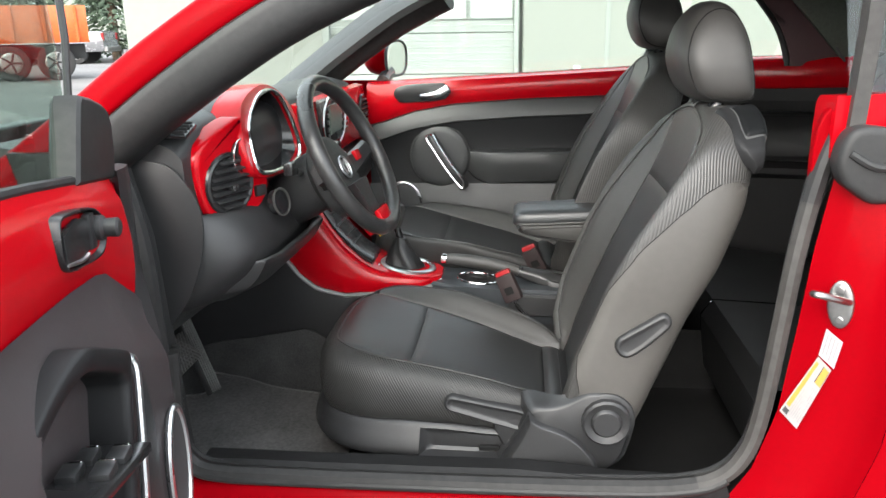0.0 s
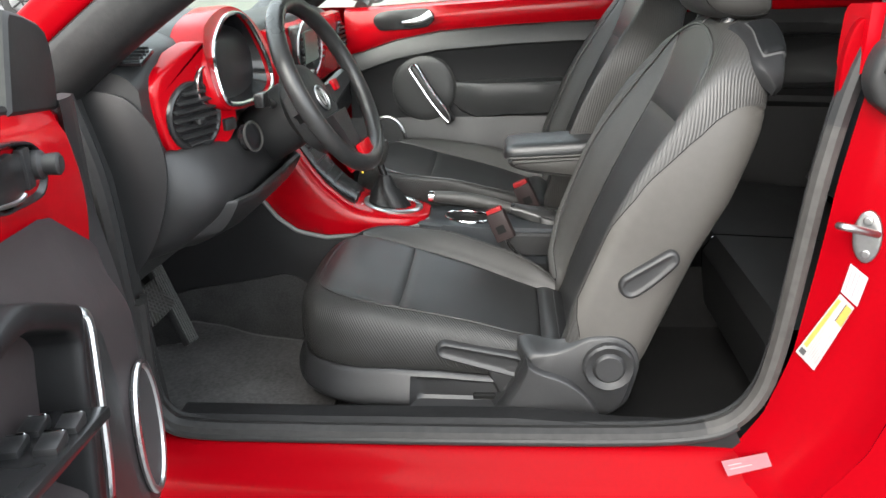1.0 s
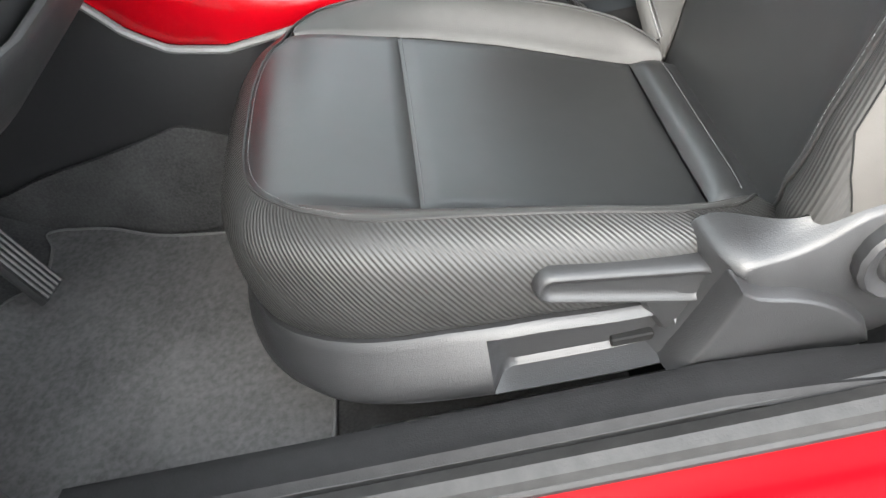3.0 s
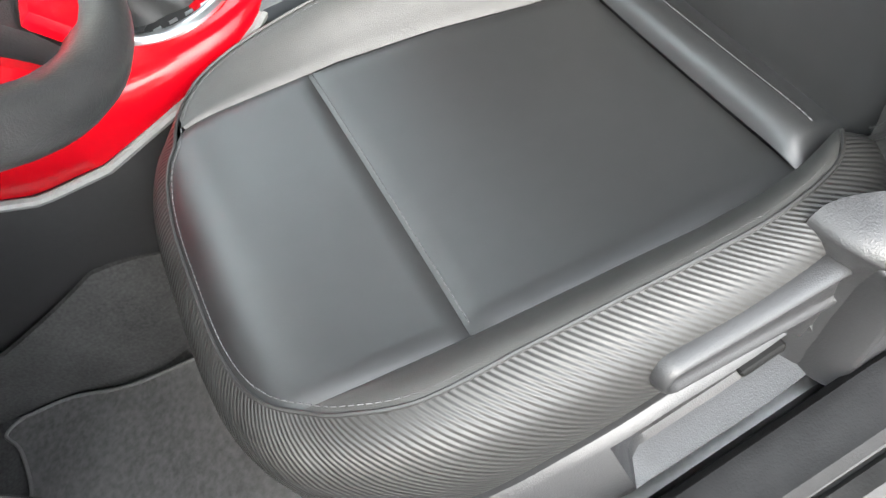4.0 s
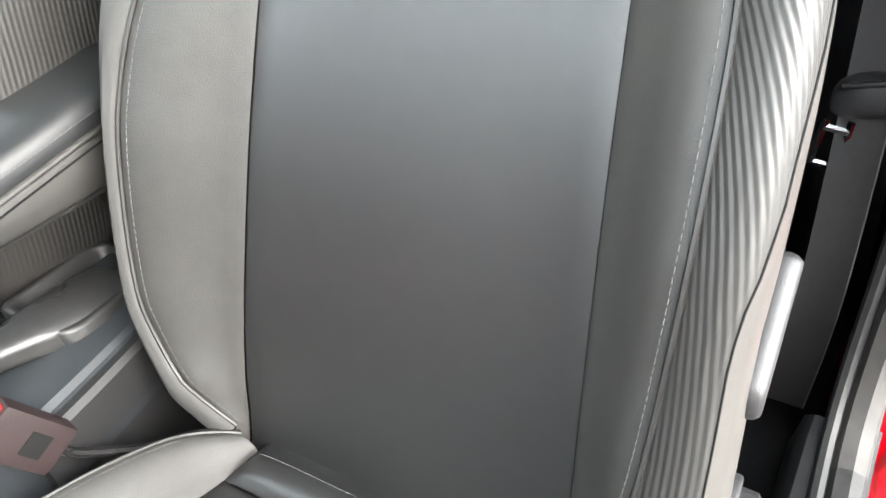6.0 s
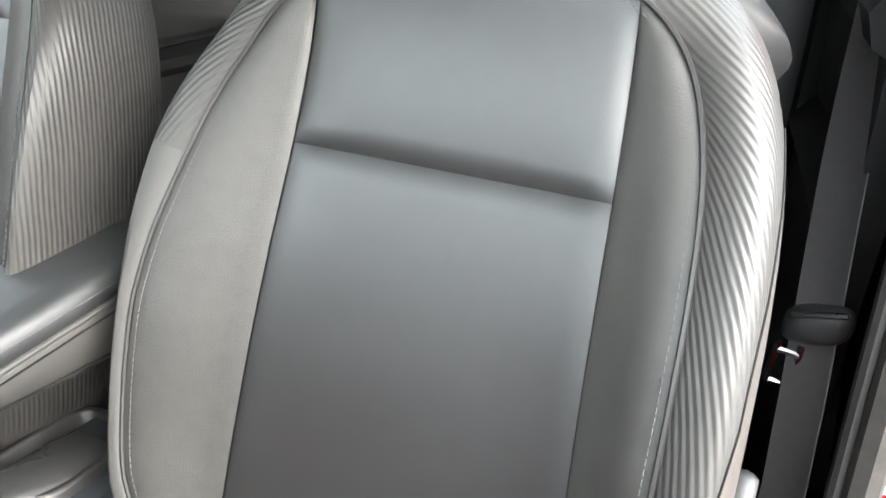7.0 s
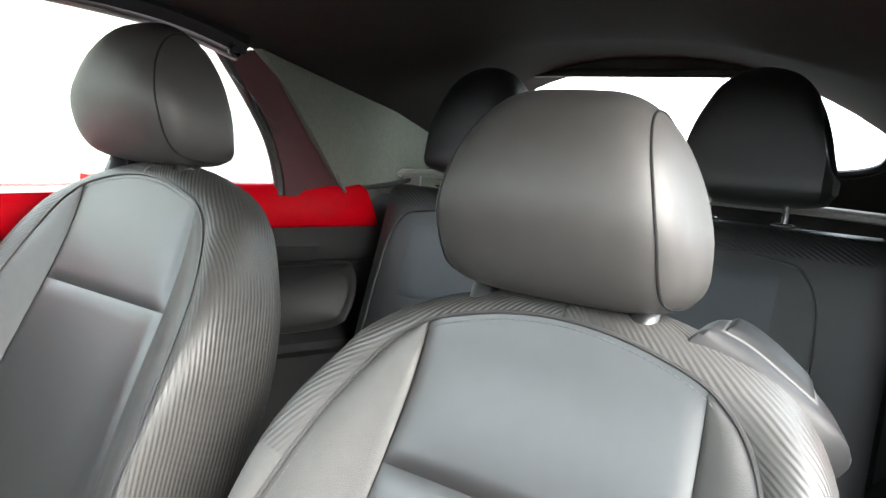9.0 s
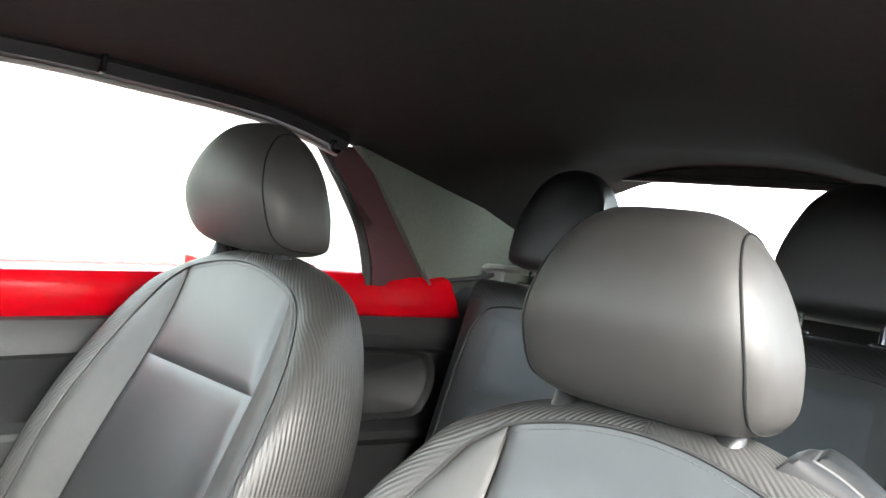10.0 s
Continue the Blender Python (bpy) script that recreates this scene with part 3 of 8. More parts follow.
        part("bolster", place(patch(bol, 12, 44, 0.003, 0.012, (1, 0, 0, 0))), LEATHER, backrest)
    path = [(-w - lerp_table(BACK_INNER, s), s) for s, w in BACK_HALF[:-1]] + [(w, s_top(w)) for w in (-0.15, -0.1, -0.05, 0, 0.05, 0.1, 0.15)] + [(w, s) for s, w in reversed(BACK_HALF[:-1])]
    line = curve([(w, s, 0) for w, s in path], 120)

    def band(i, table):
        a, b = line[max(i - 1, 0)], line[min(i + 1, len(line) - 1)]
        d = (b - a).normalized()
        o = Vector((-d.y, d.x))
        if o.x * line[i].x + o.y * (line[i].y - 0.3) < 0:
            o = -o
        t = smooth01(max(0.0, o.y) ** 1.5)
        tuck = 1 - 0.6 * smooth01((0.5 - line[i].y) / 0.2) if line[i].x < 0 else 1.0
        n0 = rise(line[i].y)
        deep = (n0 - lerp_table(BACK_DEPTH, line[i].y)) / 0.176
        swell = 0.8 if line[i].x > 0 else 1.0
        wide = lerp_table([(0, 0.034), (0.08, 0.020), (0.16, 0.008), (0.26, 0.0)], line[i].y) * (1 - t) if line[i].x > 0 else 0.0
        return [(line[i].x + o.x * off * tuck + wide * min(1.0, max(0.0, off) / 0.045), line[i].y + o.y * off * (1 - 0.12 * t), n0 + ((dn * swell if dn > 0 else dn * deep) - (1 - tuck) * 0.35 * off) * (1 - t) + dt * t) for off, dn, dt in table]

    def edge_ring(i, k=10):
        """The rounded edge from the piping over the side to the back, k points for each row."""
        rows = [EDGE[j // k] if j % k == 0 else [a + (b - a) * (j % k) / k for a, b in zip(EDGE[j // k], EDGE[j // k + 1])] for j in range(k * (len(EDGE) - 1) + 1)]
        return band(i, rows)

    def split_ring(i):
        """The ribbed part and the plain part of that edge, cut along the side seam."""
        ring_ = edge_ring(i)
        cut = next((j for j, (w, s, n) in enumerate(ring_) if j > 44 and n <= lerp_table(SIDE_SEAM, s)), len(ring_) - 24)
        return [bpt(*q) for q in ring_[:cut + 1]], [bpt(*q) for q in ring_[cut:]]

    def even(pts, n):
        gaps = [0.0]
        for a, b in zip(pts, pts[1:]):
            gaps.append(gaps[-1] + (b - a).length)
        table = [[(g, p[c]) for g, p in zip(gaps, pts)] for c in range(3)]
        return [Vector([lerp_table(tb, gaps[-1] * k / n) for tb in table]) for k in range(n + 1)]
    mid = len(line) // 2
    first, second = range(0, mid + 1), range(mid, len(line))

    def rib_phase(s):
        steps = span(-0.1, s, 24)
        return sum(lerp_table(RIB_RUN, (a + b) / 2) * (b - a) for a, b in zip(steps, steps[1:]))

    def ribbed_band(rings, run):
        """The rings skinned with a UV map whose u counts across the ribs."""
        uvs = []
        for i, r in zip(run, rings):
            u = abs(line[i].x) + rib_phase(line[i].y)
            for j, p in enumerate(r):
                u += (p - r[j - 1]).length if j else 0.0
                uvs.append((u, i * 0.01))
        return (*loft(rings, False, False), uvs)
    inner = [[bpt(*q) for q in band(i, EDGE)] for i in first]
    plain = [i for i in first if line[i].y < 0.46 and out < 0]
    if plain:
        part("inner_edge", place(loft([inner[i][:13] for i in plain + [plain[-1] + 1]], False, False)), LEATHER, backrest, "plain leatherette inner edge")
    part("side_ribs", place(ribbed_band([inner[i][:13] for i in first if i not in plain], [i for i in first if i not in plain])), RIB, backrest, "dark ribbed leatherette side")
    part("back_shell", place(loft([r[12:] for r in inner], False, False)), LEATHER, backrest)
    halves = [split_ring(i) for i in second]
    part("side_ribs", place(ribbed_band([even(a, 24) for a, b in halves], second)), RIB, backrest, "dark ribbed leatherette edge")
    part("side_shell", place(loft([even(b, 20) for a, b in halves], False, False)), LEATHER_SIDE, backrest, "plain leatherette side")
    side_seam = [b[0] + Vector((0, out * 0.0006, 0)) for (a, b), i in zip(halves, second) if 0.09 < line[i].y < 0.575]
    part("seam", place(tube(side_seam, 0.0009, 6)), SEAM_THREAD, backrest, "dark stitched seam")
    join_seam = [q + N * 0.0012 for q in inner[-1][:7]]
    part("seam", place(tube(join_seam, 0.0014, 5)), PIPING, backrest)
    part("back_board", place(loft([[bpt(a * lerp_table(BACK_HALF, s) * 0.6, s, n) for a, n in ((-1, -0.09), (1, -0.09), (1, -0.127), (-1, -0.127))] for s in (0.02, 0.2, 0.4, 0.58, 0.62)])), PLASTIC, backrest)
    edge = [bpt(p.x, p.y, rise(p.y) + 0.002) for p in line]
    part("piping", place(tube(edge, 0.0023, 6)), PIPING, backrest, "thin leatherette piping")
    seam = [bpt(line[i].x * 0.965, 0.3 + (line[i].y - 0.3) * 0.982, rise(line[i].y) + 0.0005) for i in range(len(line))]
    part("stitching", place(stitches(seam, 0.0075, 0.0048, 0.0006)), THREAD, backrest, "fine grey stitching along the edge", False)

    # shoulder cap with its release plate, let into the outer top corner
    front_edge = curve([(0.124, 0.708, -0.006), (0.140, 0.698, -0.013), (0.165, 0.689, -0.022), (0.20, 0.670, -0.030), (0.235, 0.652, -0.050), (0.252, 0.640, -0.078), (0.256, 0.630, -0.103)], 28)
    rear_edge = curve([(0.118, 0.726, -0.050), (0.135, 0.735, -0.072), (0.158, 0.729, -0.086), (0.188, 0.710, -0.096), (0.215, 0.685, -0.102), (0.238, 0.655, -0.106), (0.254, 0.629, -0.106)], 28)

    def cap_point(u, v, lift=0.0):
        f = lerp_table([(k / 27, k) for k in range(28)], u)
        k = min(26, int(f))
        a = front_edge[k].lerp(front_edge[k + 1], f - k)
        b = rear_edge[k].lerp(rear_edge[k + 1], f - k)
        pa, pb = bpt(*a), bpt(*b)
        along = bpt(*front_edge[k + 1]) - bpt(*front_edge[k])
        m = (pb - pa).cross(along)
        m = m.normalized() if m.length > 1e-7 else S
        if m.dot(S * 0.8 + Vector((0, out * 0.6, 0))) < 0:
            m = -m
        full = 0.007 * smooth01(u / 0.1) * smooth01((1 - u) / 0.25)
        return pa.lerp(pb, v) + m * (full * (1 - abs(2 * v - 1) ** 5) + lift)

    def cap_sheet(u0, u1, v0, v1, lift, drop_, nu=26, nv=12):
        """A skin over the cap's surface whose rounded border turns down by drop_."""
        rings_ = []
        for i in range(nu + 1):
            u = u0 + (u1 - u0) * i / nu
            e = min(1.0, min(i, nu - i) / 1.5)
            ring_ = []
            for j in range(nv + 1):
                d = min(e, min(j, nv - j) / 1.5, 1.0)
                ring_.append(cap_point(u, v0 + (v1 - v0) * j / nv, lift - drop_ * (1 - d) ** 1.6))
            rings_.append(ring_)
        return loft(rings_, False, False)
    cap = part("shoulder_cap", place(cap_sheet(0, 1, -0.04, 1.04, 0.003, 0.016)), PLASTIC_CAP, backrest, "smooth black plastic release cap")
    part("release_well", place(cap_sheet(0.13, 0.665, 0.27, 1.00, 0.0045, 0.004, 20, 10)), INK, cap, "dark gap round the plate")
    part("release_plate", place(cap_sheet(0.16, 0.635, 0.34, 1.0, 0.0085, 0.006, 20, 10)), PLASTIC_PLATE, cap, "smooth grey-black release plate")

    # headrest
    prof = [(1.322, 1.175), (1.326, 1.215), (1.338, 1.248), (1.362, 1.278), (1.392, 1.291), (1.422, 1.283), (1.444, 1.257), (1.460, 1.218), (1.472, 1.160), (1.480, 1.105), (1.474, 1.084), (1.44, 1.078), (1.39, 1.082), (1.356, 1.096), (1.334, 1.13)]
    shape = curve([(x, 0, z) for x, z in prof], 44, True)
    core = Vector((1.40, 0, 1.165))
    rings = []
    steps = 44
    HW = 0.136
    hy, hz = (0.018, -0.003) if out < 0 else (0.034, 0.002)

    def head_point(p, u, sc):
        z = core.z + (p.z - core.z) * sc
        return Vector((core.x + (p.x - core.x) * sc + 0.010 * u * u, yb + hy + u * (HW - (0.046 if out < 0 else 0.06) * max(0, (z - 1.15) / 0.14) ** 1.5), z + hz))
    for k in range(steps + 1):
        th = -math.pi / 2 + math.pi * k / steps
        u = math.copysign(abs(math.sin(th)) ** 0.45, math.sin(th))
        sc = max(0.0005, abs(math.cos(th))) ** 0.42
        rings.append([head_point(p, u, sc) for p in shape])
    headrest = part("headrest", place(loft(rings)), LEATHER_HEAD, root, "rounded leatherette headrest")
    for sd in (-1, 1):
        th = math.asin(0.86 ** (1 / 0.45))
        sc = math.cos(th) ** 0.42 + 0.002
        seam = [head_point(p, sd * 0.86, sc) for p in shape]
        part("piping", place(tube(seam, 0.0015, 6, True)), SEAM_THREAD, headrest, "thin dark seam")
        part("post", place(tube([bpt(sd * 0.090 + out * hy, 0.69, -0.018), Vector((1.416, yb + hy + sd * out * 0.090, 1.11 + hz))], 0.006, 12)), STEEL, headrest, "steel post")
        part("post_collar", place(disc(bpt(sd * 0.090 + out * hy, 0.722, -0.018), S, 0.015, 0.03, 20)), PLASTIC_GLOSS, headrest)

    # outer side: shield, knob, height lever, backrest lever
    y0 = yc + out * 0.262

    def yz(pts, depth=0.0):
        return [Vector((x, y0 + out * depth, z)) for x, z in pts]
    def inset(loop, d, h, front=1.0):
        """The loop drawn in by d (more along its front) in its own upright plane and moved out by h."""
        turn = math.copysign(1.0, sum(a.x * b.z - b.x * a.z for a, b in zip(loop, loop[1:] + loop[:1])))
        res = []
        for k, p in enumerate(loop):
            e = loop[(k + 1) % len(loop)] - loop[k - 1]
            res.append(p + Vector((-e.z, 0, e.x)).normalized() * (d * turn * (1 + (front - 1) * smooth01((1.035 - p.x) / 0.03))) + Vector((0, out * h, 0)))
        # sharp corners: draw points that have crossed over back together
        n = len(loop)
        for _ in range(60):
            crossed = [k for k in range(n) if (res[(k + 1) % n] - res[k]).dot(loop[(k + 1) % n] - loop[k]) < 0]
            if not crossed:
                break
            for k in crossed:
                mid, gap = (res[k] + res[(k + 1) % n]) / 2, (loop[(k + 1) % n] - loop[k]) * 0.01
                res[k], res[(k + 1) % n] = mid - gap, mid + gap
            touched = {(k + j) % n for k in crossed for j in (-2, -1, 0, 1, 2, 3)}
            res = [(res[k - 1] + res[k] * 2 + res[(k + 1) % n]) / 4 if k in touched else res[k] for k in range(n)]
        return res
    shield_line = curve([Vector((x, y0, z)) for x, z in ((0.926, 0.325), (0.950, 0.351), (0.968, 0.375), (0.987, 0.406), (1.001, 0.440), (1.004, 0.466), (1.016, 0.482), (1.065, 0.487), (1.096, 0.496), (1.136, 0.518), (1.178, 0.523), (1.212, 0.511), (1.237, 0.479), (1.247, 0.446), (1.238, 0.392), (1.222, 0.350), (1.18, 0.322), (1.08, 0.322))], 90, True)

    def shell(d, h, g):
        """One ring of the shield: deep (h) round the lever, a thin shell (g) beside the backrest."""
        return [p + Vector((0, out * (g - h) * smooth01((p.x - 1.02) / 0.09), 0)) for p in inset(shield_line, d, h, 2.0)]
    shield = part("side_shield", place(loft([shell(d, h, g) for d, h, g in ((0.0, -0.012, 0.033), (0.003, 0.018, 0.034), (0.006, 0.032, 0.037), (0.009, 0.042, 0.042), (0.012, 0.049, 0.049), (0.015, 0.0535, 0.0535), (0.018, 0.0552, 0.0552))])), PLASTIC, root, "grained black plastic side shield", sharp=60)
    # solid dark block; its colour stands in for the shade inside the slot
    part("lever_slot", place(rbox((0.046, 0.020, 0.012), 0.002, 1, (0.940, y0 + out * 0.012, 0.354))), SEAM_THREAD, shield, "dark block in place of the shaded slot under the lever")
    kc = Vector((1.184, y0 + out * 0.074, 0.452))
    knob = []
    for rr, h in ((0.0, 0.0), (0.026, 0.0), (0.030, -0.003), (0.032, -0.007), (0.036, -0.005), (0.046, -0.002), (0.0505, -0.006), (0.051, -0.028)):
        knob.append([kc + Vector((math.cos(a) * q, out * h, math.sin(a) * q)) for a, q in ((2 * math.pi * k / 48, rr - (0.0008 if rr > 0.045 and k % 3 == 0 else 0)) for k in range(48))])
    part("recline_knob", place(loft(knob)), PLASTIC, shield, "round black recline knob")
    part("knob_ring", place(disc(kc - Vector((0, out * 0.02, 0)), (0, out, 0), 0.060, 0.02, 40)), PLASTIC, shield)
    block = curve([Vector((x, y0 + out * 0.045, z)) for x, z in ((1.024, 0.464), (1.016, 0.440), (1.003, 0.409), (0.985, 0.377), (0.967, 0.350), (0.962, 0.338), (1.00, 0.330), (1.06, 0.330), (1.165, 0.330), (1.170, 0.358), (1.152, 0.386), (1.126, 0.412), (1.092, 0.432), (1.052, 0.446))], 60, True)
    part("shield_block", place(loft([inset(block, d, h) for d, h in ((0.0, -0.03), (0.0, -0.012), (0.002, 0.004), (0.005, 0.014), (0.008, 0.0205), (0.010, 0.0235), (0.012, 0.024))])), PLASTIC, shield, "rounded black hinge cover", sharp=60)
    part("lever_hub", place(rbox((0.070, 0.044, 0.070), 0.015, 3, (0.990, y0 + out * 0.004, 0.398), Euler((0, radians(-24), 0)).to_matrix())), PLASTIC, shield, "rounded hub behind the lever")

    def pill(d, h):
        """The lever's outline, two round ends, drawn in by d and moved out by h."""
        (xa, za, ra), (xb, zb, rb) = (0.8620, 0.4620, 0.0205 - d), (1.000, 0.4300, 0.0270 - d)
        lean = math.atan2(zb - za, xb - xa)
        res = []
        for x, z, r_, a0 in ((xa, za, ra, lean + math.pi / 2), (xb, zb, rb, lean - math.pi / 2)):
            res += [Vector((x + r_ * math.cos(a0 + math.pi * k / 16), y0 + out * h, z + r_ * math.sin(a0 + math.pi * k / 16))) for k in range(17)]
        return res
    part("height_lever", place(loft([pill(d, h) for d, h in ((0.006, -0.004), (0.001, 0.004), (0.0, 0.014), (0.001, 0.023), (0.003, 0.028), (0.0055, 0.0305), (0.0075, 0.0305), (0.0105, 0.0275), (0.014, 0.0255), (0.018, 0.025))])), PLASTIC, shield, "dished black height lever", sharp=60)
    bl = curve([Vector((x, yb + out * 0.288, z)) for x, z in ((1.195, 0.616), (1.200, 0.632), (1.214, 0.643), (1.246, 0.664), (1.280, 0.686), (1.293, 0.688), (1.302, 0.681), (1.305, 0.667), (1.297, 0.653), (1.262, 0.618), (1.234, 0.596), (1.217, 0.591), (1.202, 0.599))], 60, True)

    part("recline_lever", place(loft([inset(bl, d, h) for d, h in ((0.006, -0.006), (0.001, 0.0), (0.0, 0.008), (0.0015, 0.014), (0.005, 0.018), (0.008, 0.0185), (0.011, 0.0165), (0.014, 0.0155), (0.0165, 0.0152))])), PLASTIC, backrest, "grey-black backrest lever with a raised rim", sharp=60)
    return root


seat = front_seat("black leatherette driver's seat with ribbed sides and grey stitching", -0.382, 0.0, -1, "front seats")
seat_b = front_seat("black leatherette passenger seat with ribbed sides and grey stitching", 0.335, 0.083, 1, "front seats")


# ---- car body: floor, sills, pillars, quarter panels, roof ----
YC = -0.035          # the car's middle line


def slab(x0, x1, y0, y1, z0, z1, r=0.004):
    return rbox((x1 - x0, y1 - y0, z1 - z0), r, 1, ((x0 + x1) / 2, (y0 + y1) / 2, (z0 + z1) / 2))


def grid(fn, us, vs, thick=None):
    """A sheet z = fn over a raster of two lists; thick: a vector that makes it solid."""
    pts = [[Vector(fn(u, v)) for v in vs] for u in us]
    geo = loft(pts, False, False)
    if thick is None:
        return geo
    t = Vector(thick)
    n = len(geo[0])
    nu, nv = len(us), len(vs)
    verts = list(geo[0]) + [p + t for p in geo[0]]
    faces = list(geo[1]) + [tuple(i + n for i in reversed(f)) for f in geo[1]]
    rim = [j for j in range(nv)] + [i * nv + nv - 1 for i in range(1, nu)] + [(nu - 1) * nv + j for j in range(nv - 2, -1, -1)] + [i * nv for i in range(nu - 2, 0, -1)]
    for a, b in zip(rim, rim[1:] + rim[:1]):
        faces.append((b, a, a + n, b + n))
    return verts, faces


car = thing("convertible_car", "shiny red convertible car body with black seals, door standing open", "car body", (0, 0, 0))

# floor, tunnel and toe board in carpet
def floor_z(x, y):
    z = 0.222 + 0.006 * noise.noise(Vector((x * 6, y * 6, 0)))
    z += 0.42 * max(0.0, (0.12 - x) / 0.40) ** 1.5
    m = abs(y - YC)
    z += 0.165 * smooth01((0.062 - m) / 0.055) * smooth01((2.0 - x) / 0.3)
    return z
part("carpet_floor", grid(lambda x, y: (x, y, floor_z(x, y)), span(-0.30, 0.95, 40), span(-0.735, 0.665, 50), (0, 0, -0.03)), CARPET, car, "grey carpet")
part("carpet_floor", grid(lambda x, y: (x, y, floor_z(x, y)), span(0.954, 1.80, 26), span(-0.735, 0.665, 50), (0, 0, -0.03)), CARPET_SHADED, car, "carpet behind the seats, its shade painted in")
part("tunnel_carpet", grid(lambda x, v: (x, -0.098 - 0.072 * smooth01((x - 0.10) / 0.25) + (0.046 * smooth01((x - 0.10) / 0.25) - 0.006) * v, floor_z(x, -0.2) + (lerp_table([(-0.2, 0.30), (0.05, 0.325), (0.11, 0.342), (0.22, 0.364), (0.31, 0.386), (0.38, 0.402), (0.42, 0.384), (0.47, 0.352), (0.8, 0.30)], x) - floor_z(x, -0.2)) * v), span(-0.25, 0.75, 40), span(0, 1, 6), (0, 0.008, 0)), CARPET, car, "carpet up the side of the tunnel")
part("underbody", slab(-0.6, 2.6, -0.74, 0.67, 0.165, 0.185), PLASTIC, car)
part("inner_side", grid(lambda x, z: (x, lerp_table([(0.16, -0.81), (0.30, -0.79), (0.5, -0.775), (1.05, -0.76)], z) + 0.10 * smooth01((x - 1.75) / 0.6), z), span(1.57, 2.4, 10), span(0.165, 0.95, 8), (0, -0.012, 0)), CARPET_SHADED, car, "carpeted inner side, painted dark for shade")
part("floor_edge", grid(lambda x, y: (x, y, 0.205), span(1.36, 2.4, 6), span(-0.82, -0.70, 3), (0, 0, -0.02)), CARPET_SHADED, car)
part("bulkhead", slab(-0.34, -0.28, -0.78, 0.71, 0.2, 1.02), PLASTIC, car)

# door opening seals, one round each side
def opening(y, lean):
    pts = [(0.30, 0.62), (0.295, 0.44), (0.315, 0.375), (0.37, 0.350), (0.55, 0.347), (0.9, 0.350), (1.2, 0.356), (1.33, 0.367), (1.40, 0.392), (1.442, 0.45), (1.462, 0.54), (1.478, 0.70), (1.492, 0.85), (1.512, 0.98), (1.53, 1.05), (1.545, 1.085)]
    return [Vector((x, y + lean * max(0, z - 0.5), z)) for x, z in pts]

seal = curve(opening(-0.792, 0.02), 70)
upper = min(k for k, p in enumerate(seal) if p.x > 1.4 and p.z > 0.93)
lower = min(k for k, p in enumerate(seal) if p.x > 1.34)
for run, rubber, text in ((seal[:lower + 1], RUBBER_SILL, "black door seal along the sill"), (seal[lower:upper + 1], RUBBER_GREY, "dusty grey rubber door seal"), (seal[upper:], RUBBER, "black upper door seal")):
    part("door_seal", sweep(run, [(0.016, 0.0), (0.012, 0.012), (0.0, 0.018), (-0.014, 0.013), (-0.02, 0.0), (-0.014, -0.012), (0.0, -0.016), (0.012, -0.01)], (0, -1, 0)), rubber, car, text)
part("outer_lip", tube([p + Vector((0, -0.011, -0.008)) for p in seal if p.z < 0.40], 0.009, 10), RUBBER, car, "dusty outer lip of the door seal")
part("seal_lip", tube([p + Vector((0, 0.026, 0.004)) for p in seal], 0.008, 8), RUBBER, car, "black inner seal lip")
part("sill_plate", sweep([(0.33, -0.742, 0.352), (0.6, -0.742, 0.352), (1.0, -0.742, 0.356), (1.1, -0.748, 0.354), (1.2, -0.760, 0.352), (1.32, -0.768, 0.354), (1.385, -0.771, 0.366), (1.41, -0.773, 0.376)], [(0.030, 0.004), (0.020, 0.012), (0.004, 0.010), (-0.012, 0.012), (-0.024, 0.009), (-0.033, -0.004), (-0.036, -0.12), (0.030, -0.12)], (0, -1, 0), False, True), SILL, car, "scuffed black plastic sill trim")
part("sill_plate", slab(0.33, 1.5, 0.635, 0.70, 0.20, 0.36, 0.01), SILL, car)

# red rocker under the near opening, with a soft crease and a drain slot
rocker = [(-0.778, 0.338), (-0.800, 0.334), (-0.818, 0.322), (-0.829, 0.300), (-0.838, 0.285), (-0.846, 0.277), (-0.856, 0.262), (-0.866, 0.225), (-0.862, 0.19), (-0.84, 0.17), (-0.78, 0.165), (-0.77, 0.25)]
part("rocker_panel", loft([[Vector((x, y, z + 0.012 * max(0, x - 0.9))) for y, z in rocker] for x in span(-0.45, 1.62, 12)]), RED, car, "glossy red painted sill")
part("rocker_panel", loft([[Vector((x, 2 * YC - y, z)) for y, z in rocker] for x in span(-0.45, 1.62, 4)]), RED, car)
part("drain_plug", disc((0.948, -0.866, 0.24), (0, -1, 0), 0.022, 0.012, 24, 0.003, 0.42, (0, 0, 1)), RUBBER, car, "small oval rubber plug")

# near rear quarter: jamb with its shut face, outer skin
def jamb(z):
    return lerp_table([(0.16, 1.30), (0.30, 1.36), (0.36, 1.405), (0.42, 1.44), (0.54, 1.474), (0.70, 1.49), (0.85, 1.503), (0.98, 1.523), (1.05, 1.54), (1.12, 1.552)], z)
def quarter(u, z):
    x0 = jamb(z) + 0.012
    turn = lerp_table([(0, -0.800), (0.25, -0.822), (0.5, -0.838), (0.72, -0.856), (0.85, -0.878), (1.0, -0.905)], u)
    x = x0 + lerp_table([(0, 0), (0.25, 0.03), (0.5, 0.06), (0.72, 0.095), (0.85, 0.115), (1.0, 0.13)], u)
    bow = 0.02 * math.sin(math.pi * (z - 0.16) / 1.0)
    return (x, turn - bow * u + 0.16 * max(0, z - 0.75) ** 1.4 * (0.4 + 0.6 * u), z)
zs = span(0.165, 0.99, 26)
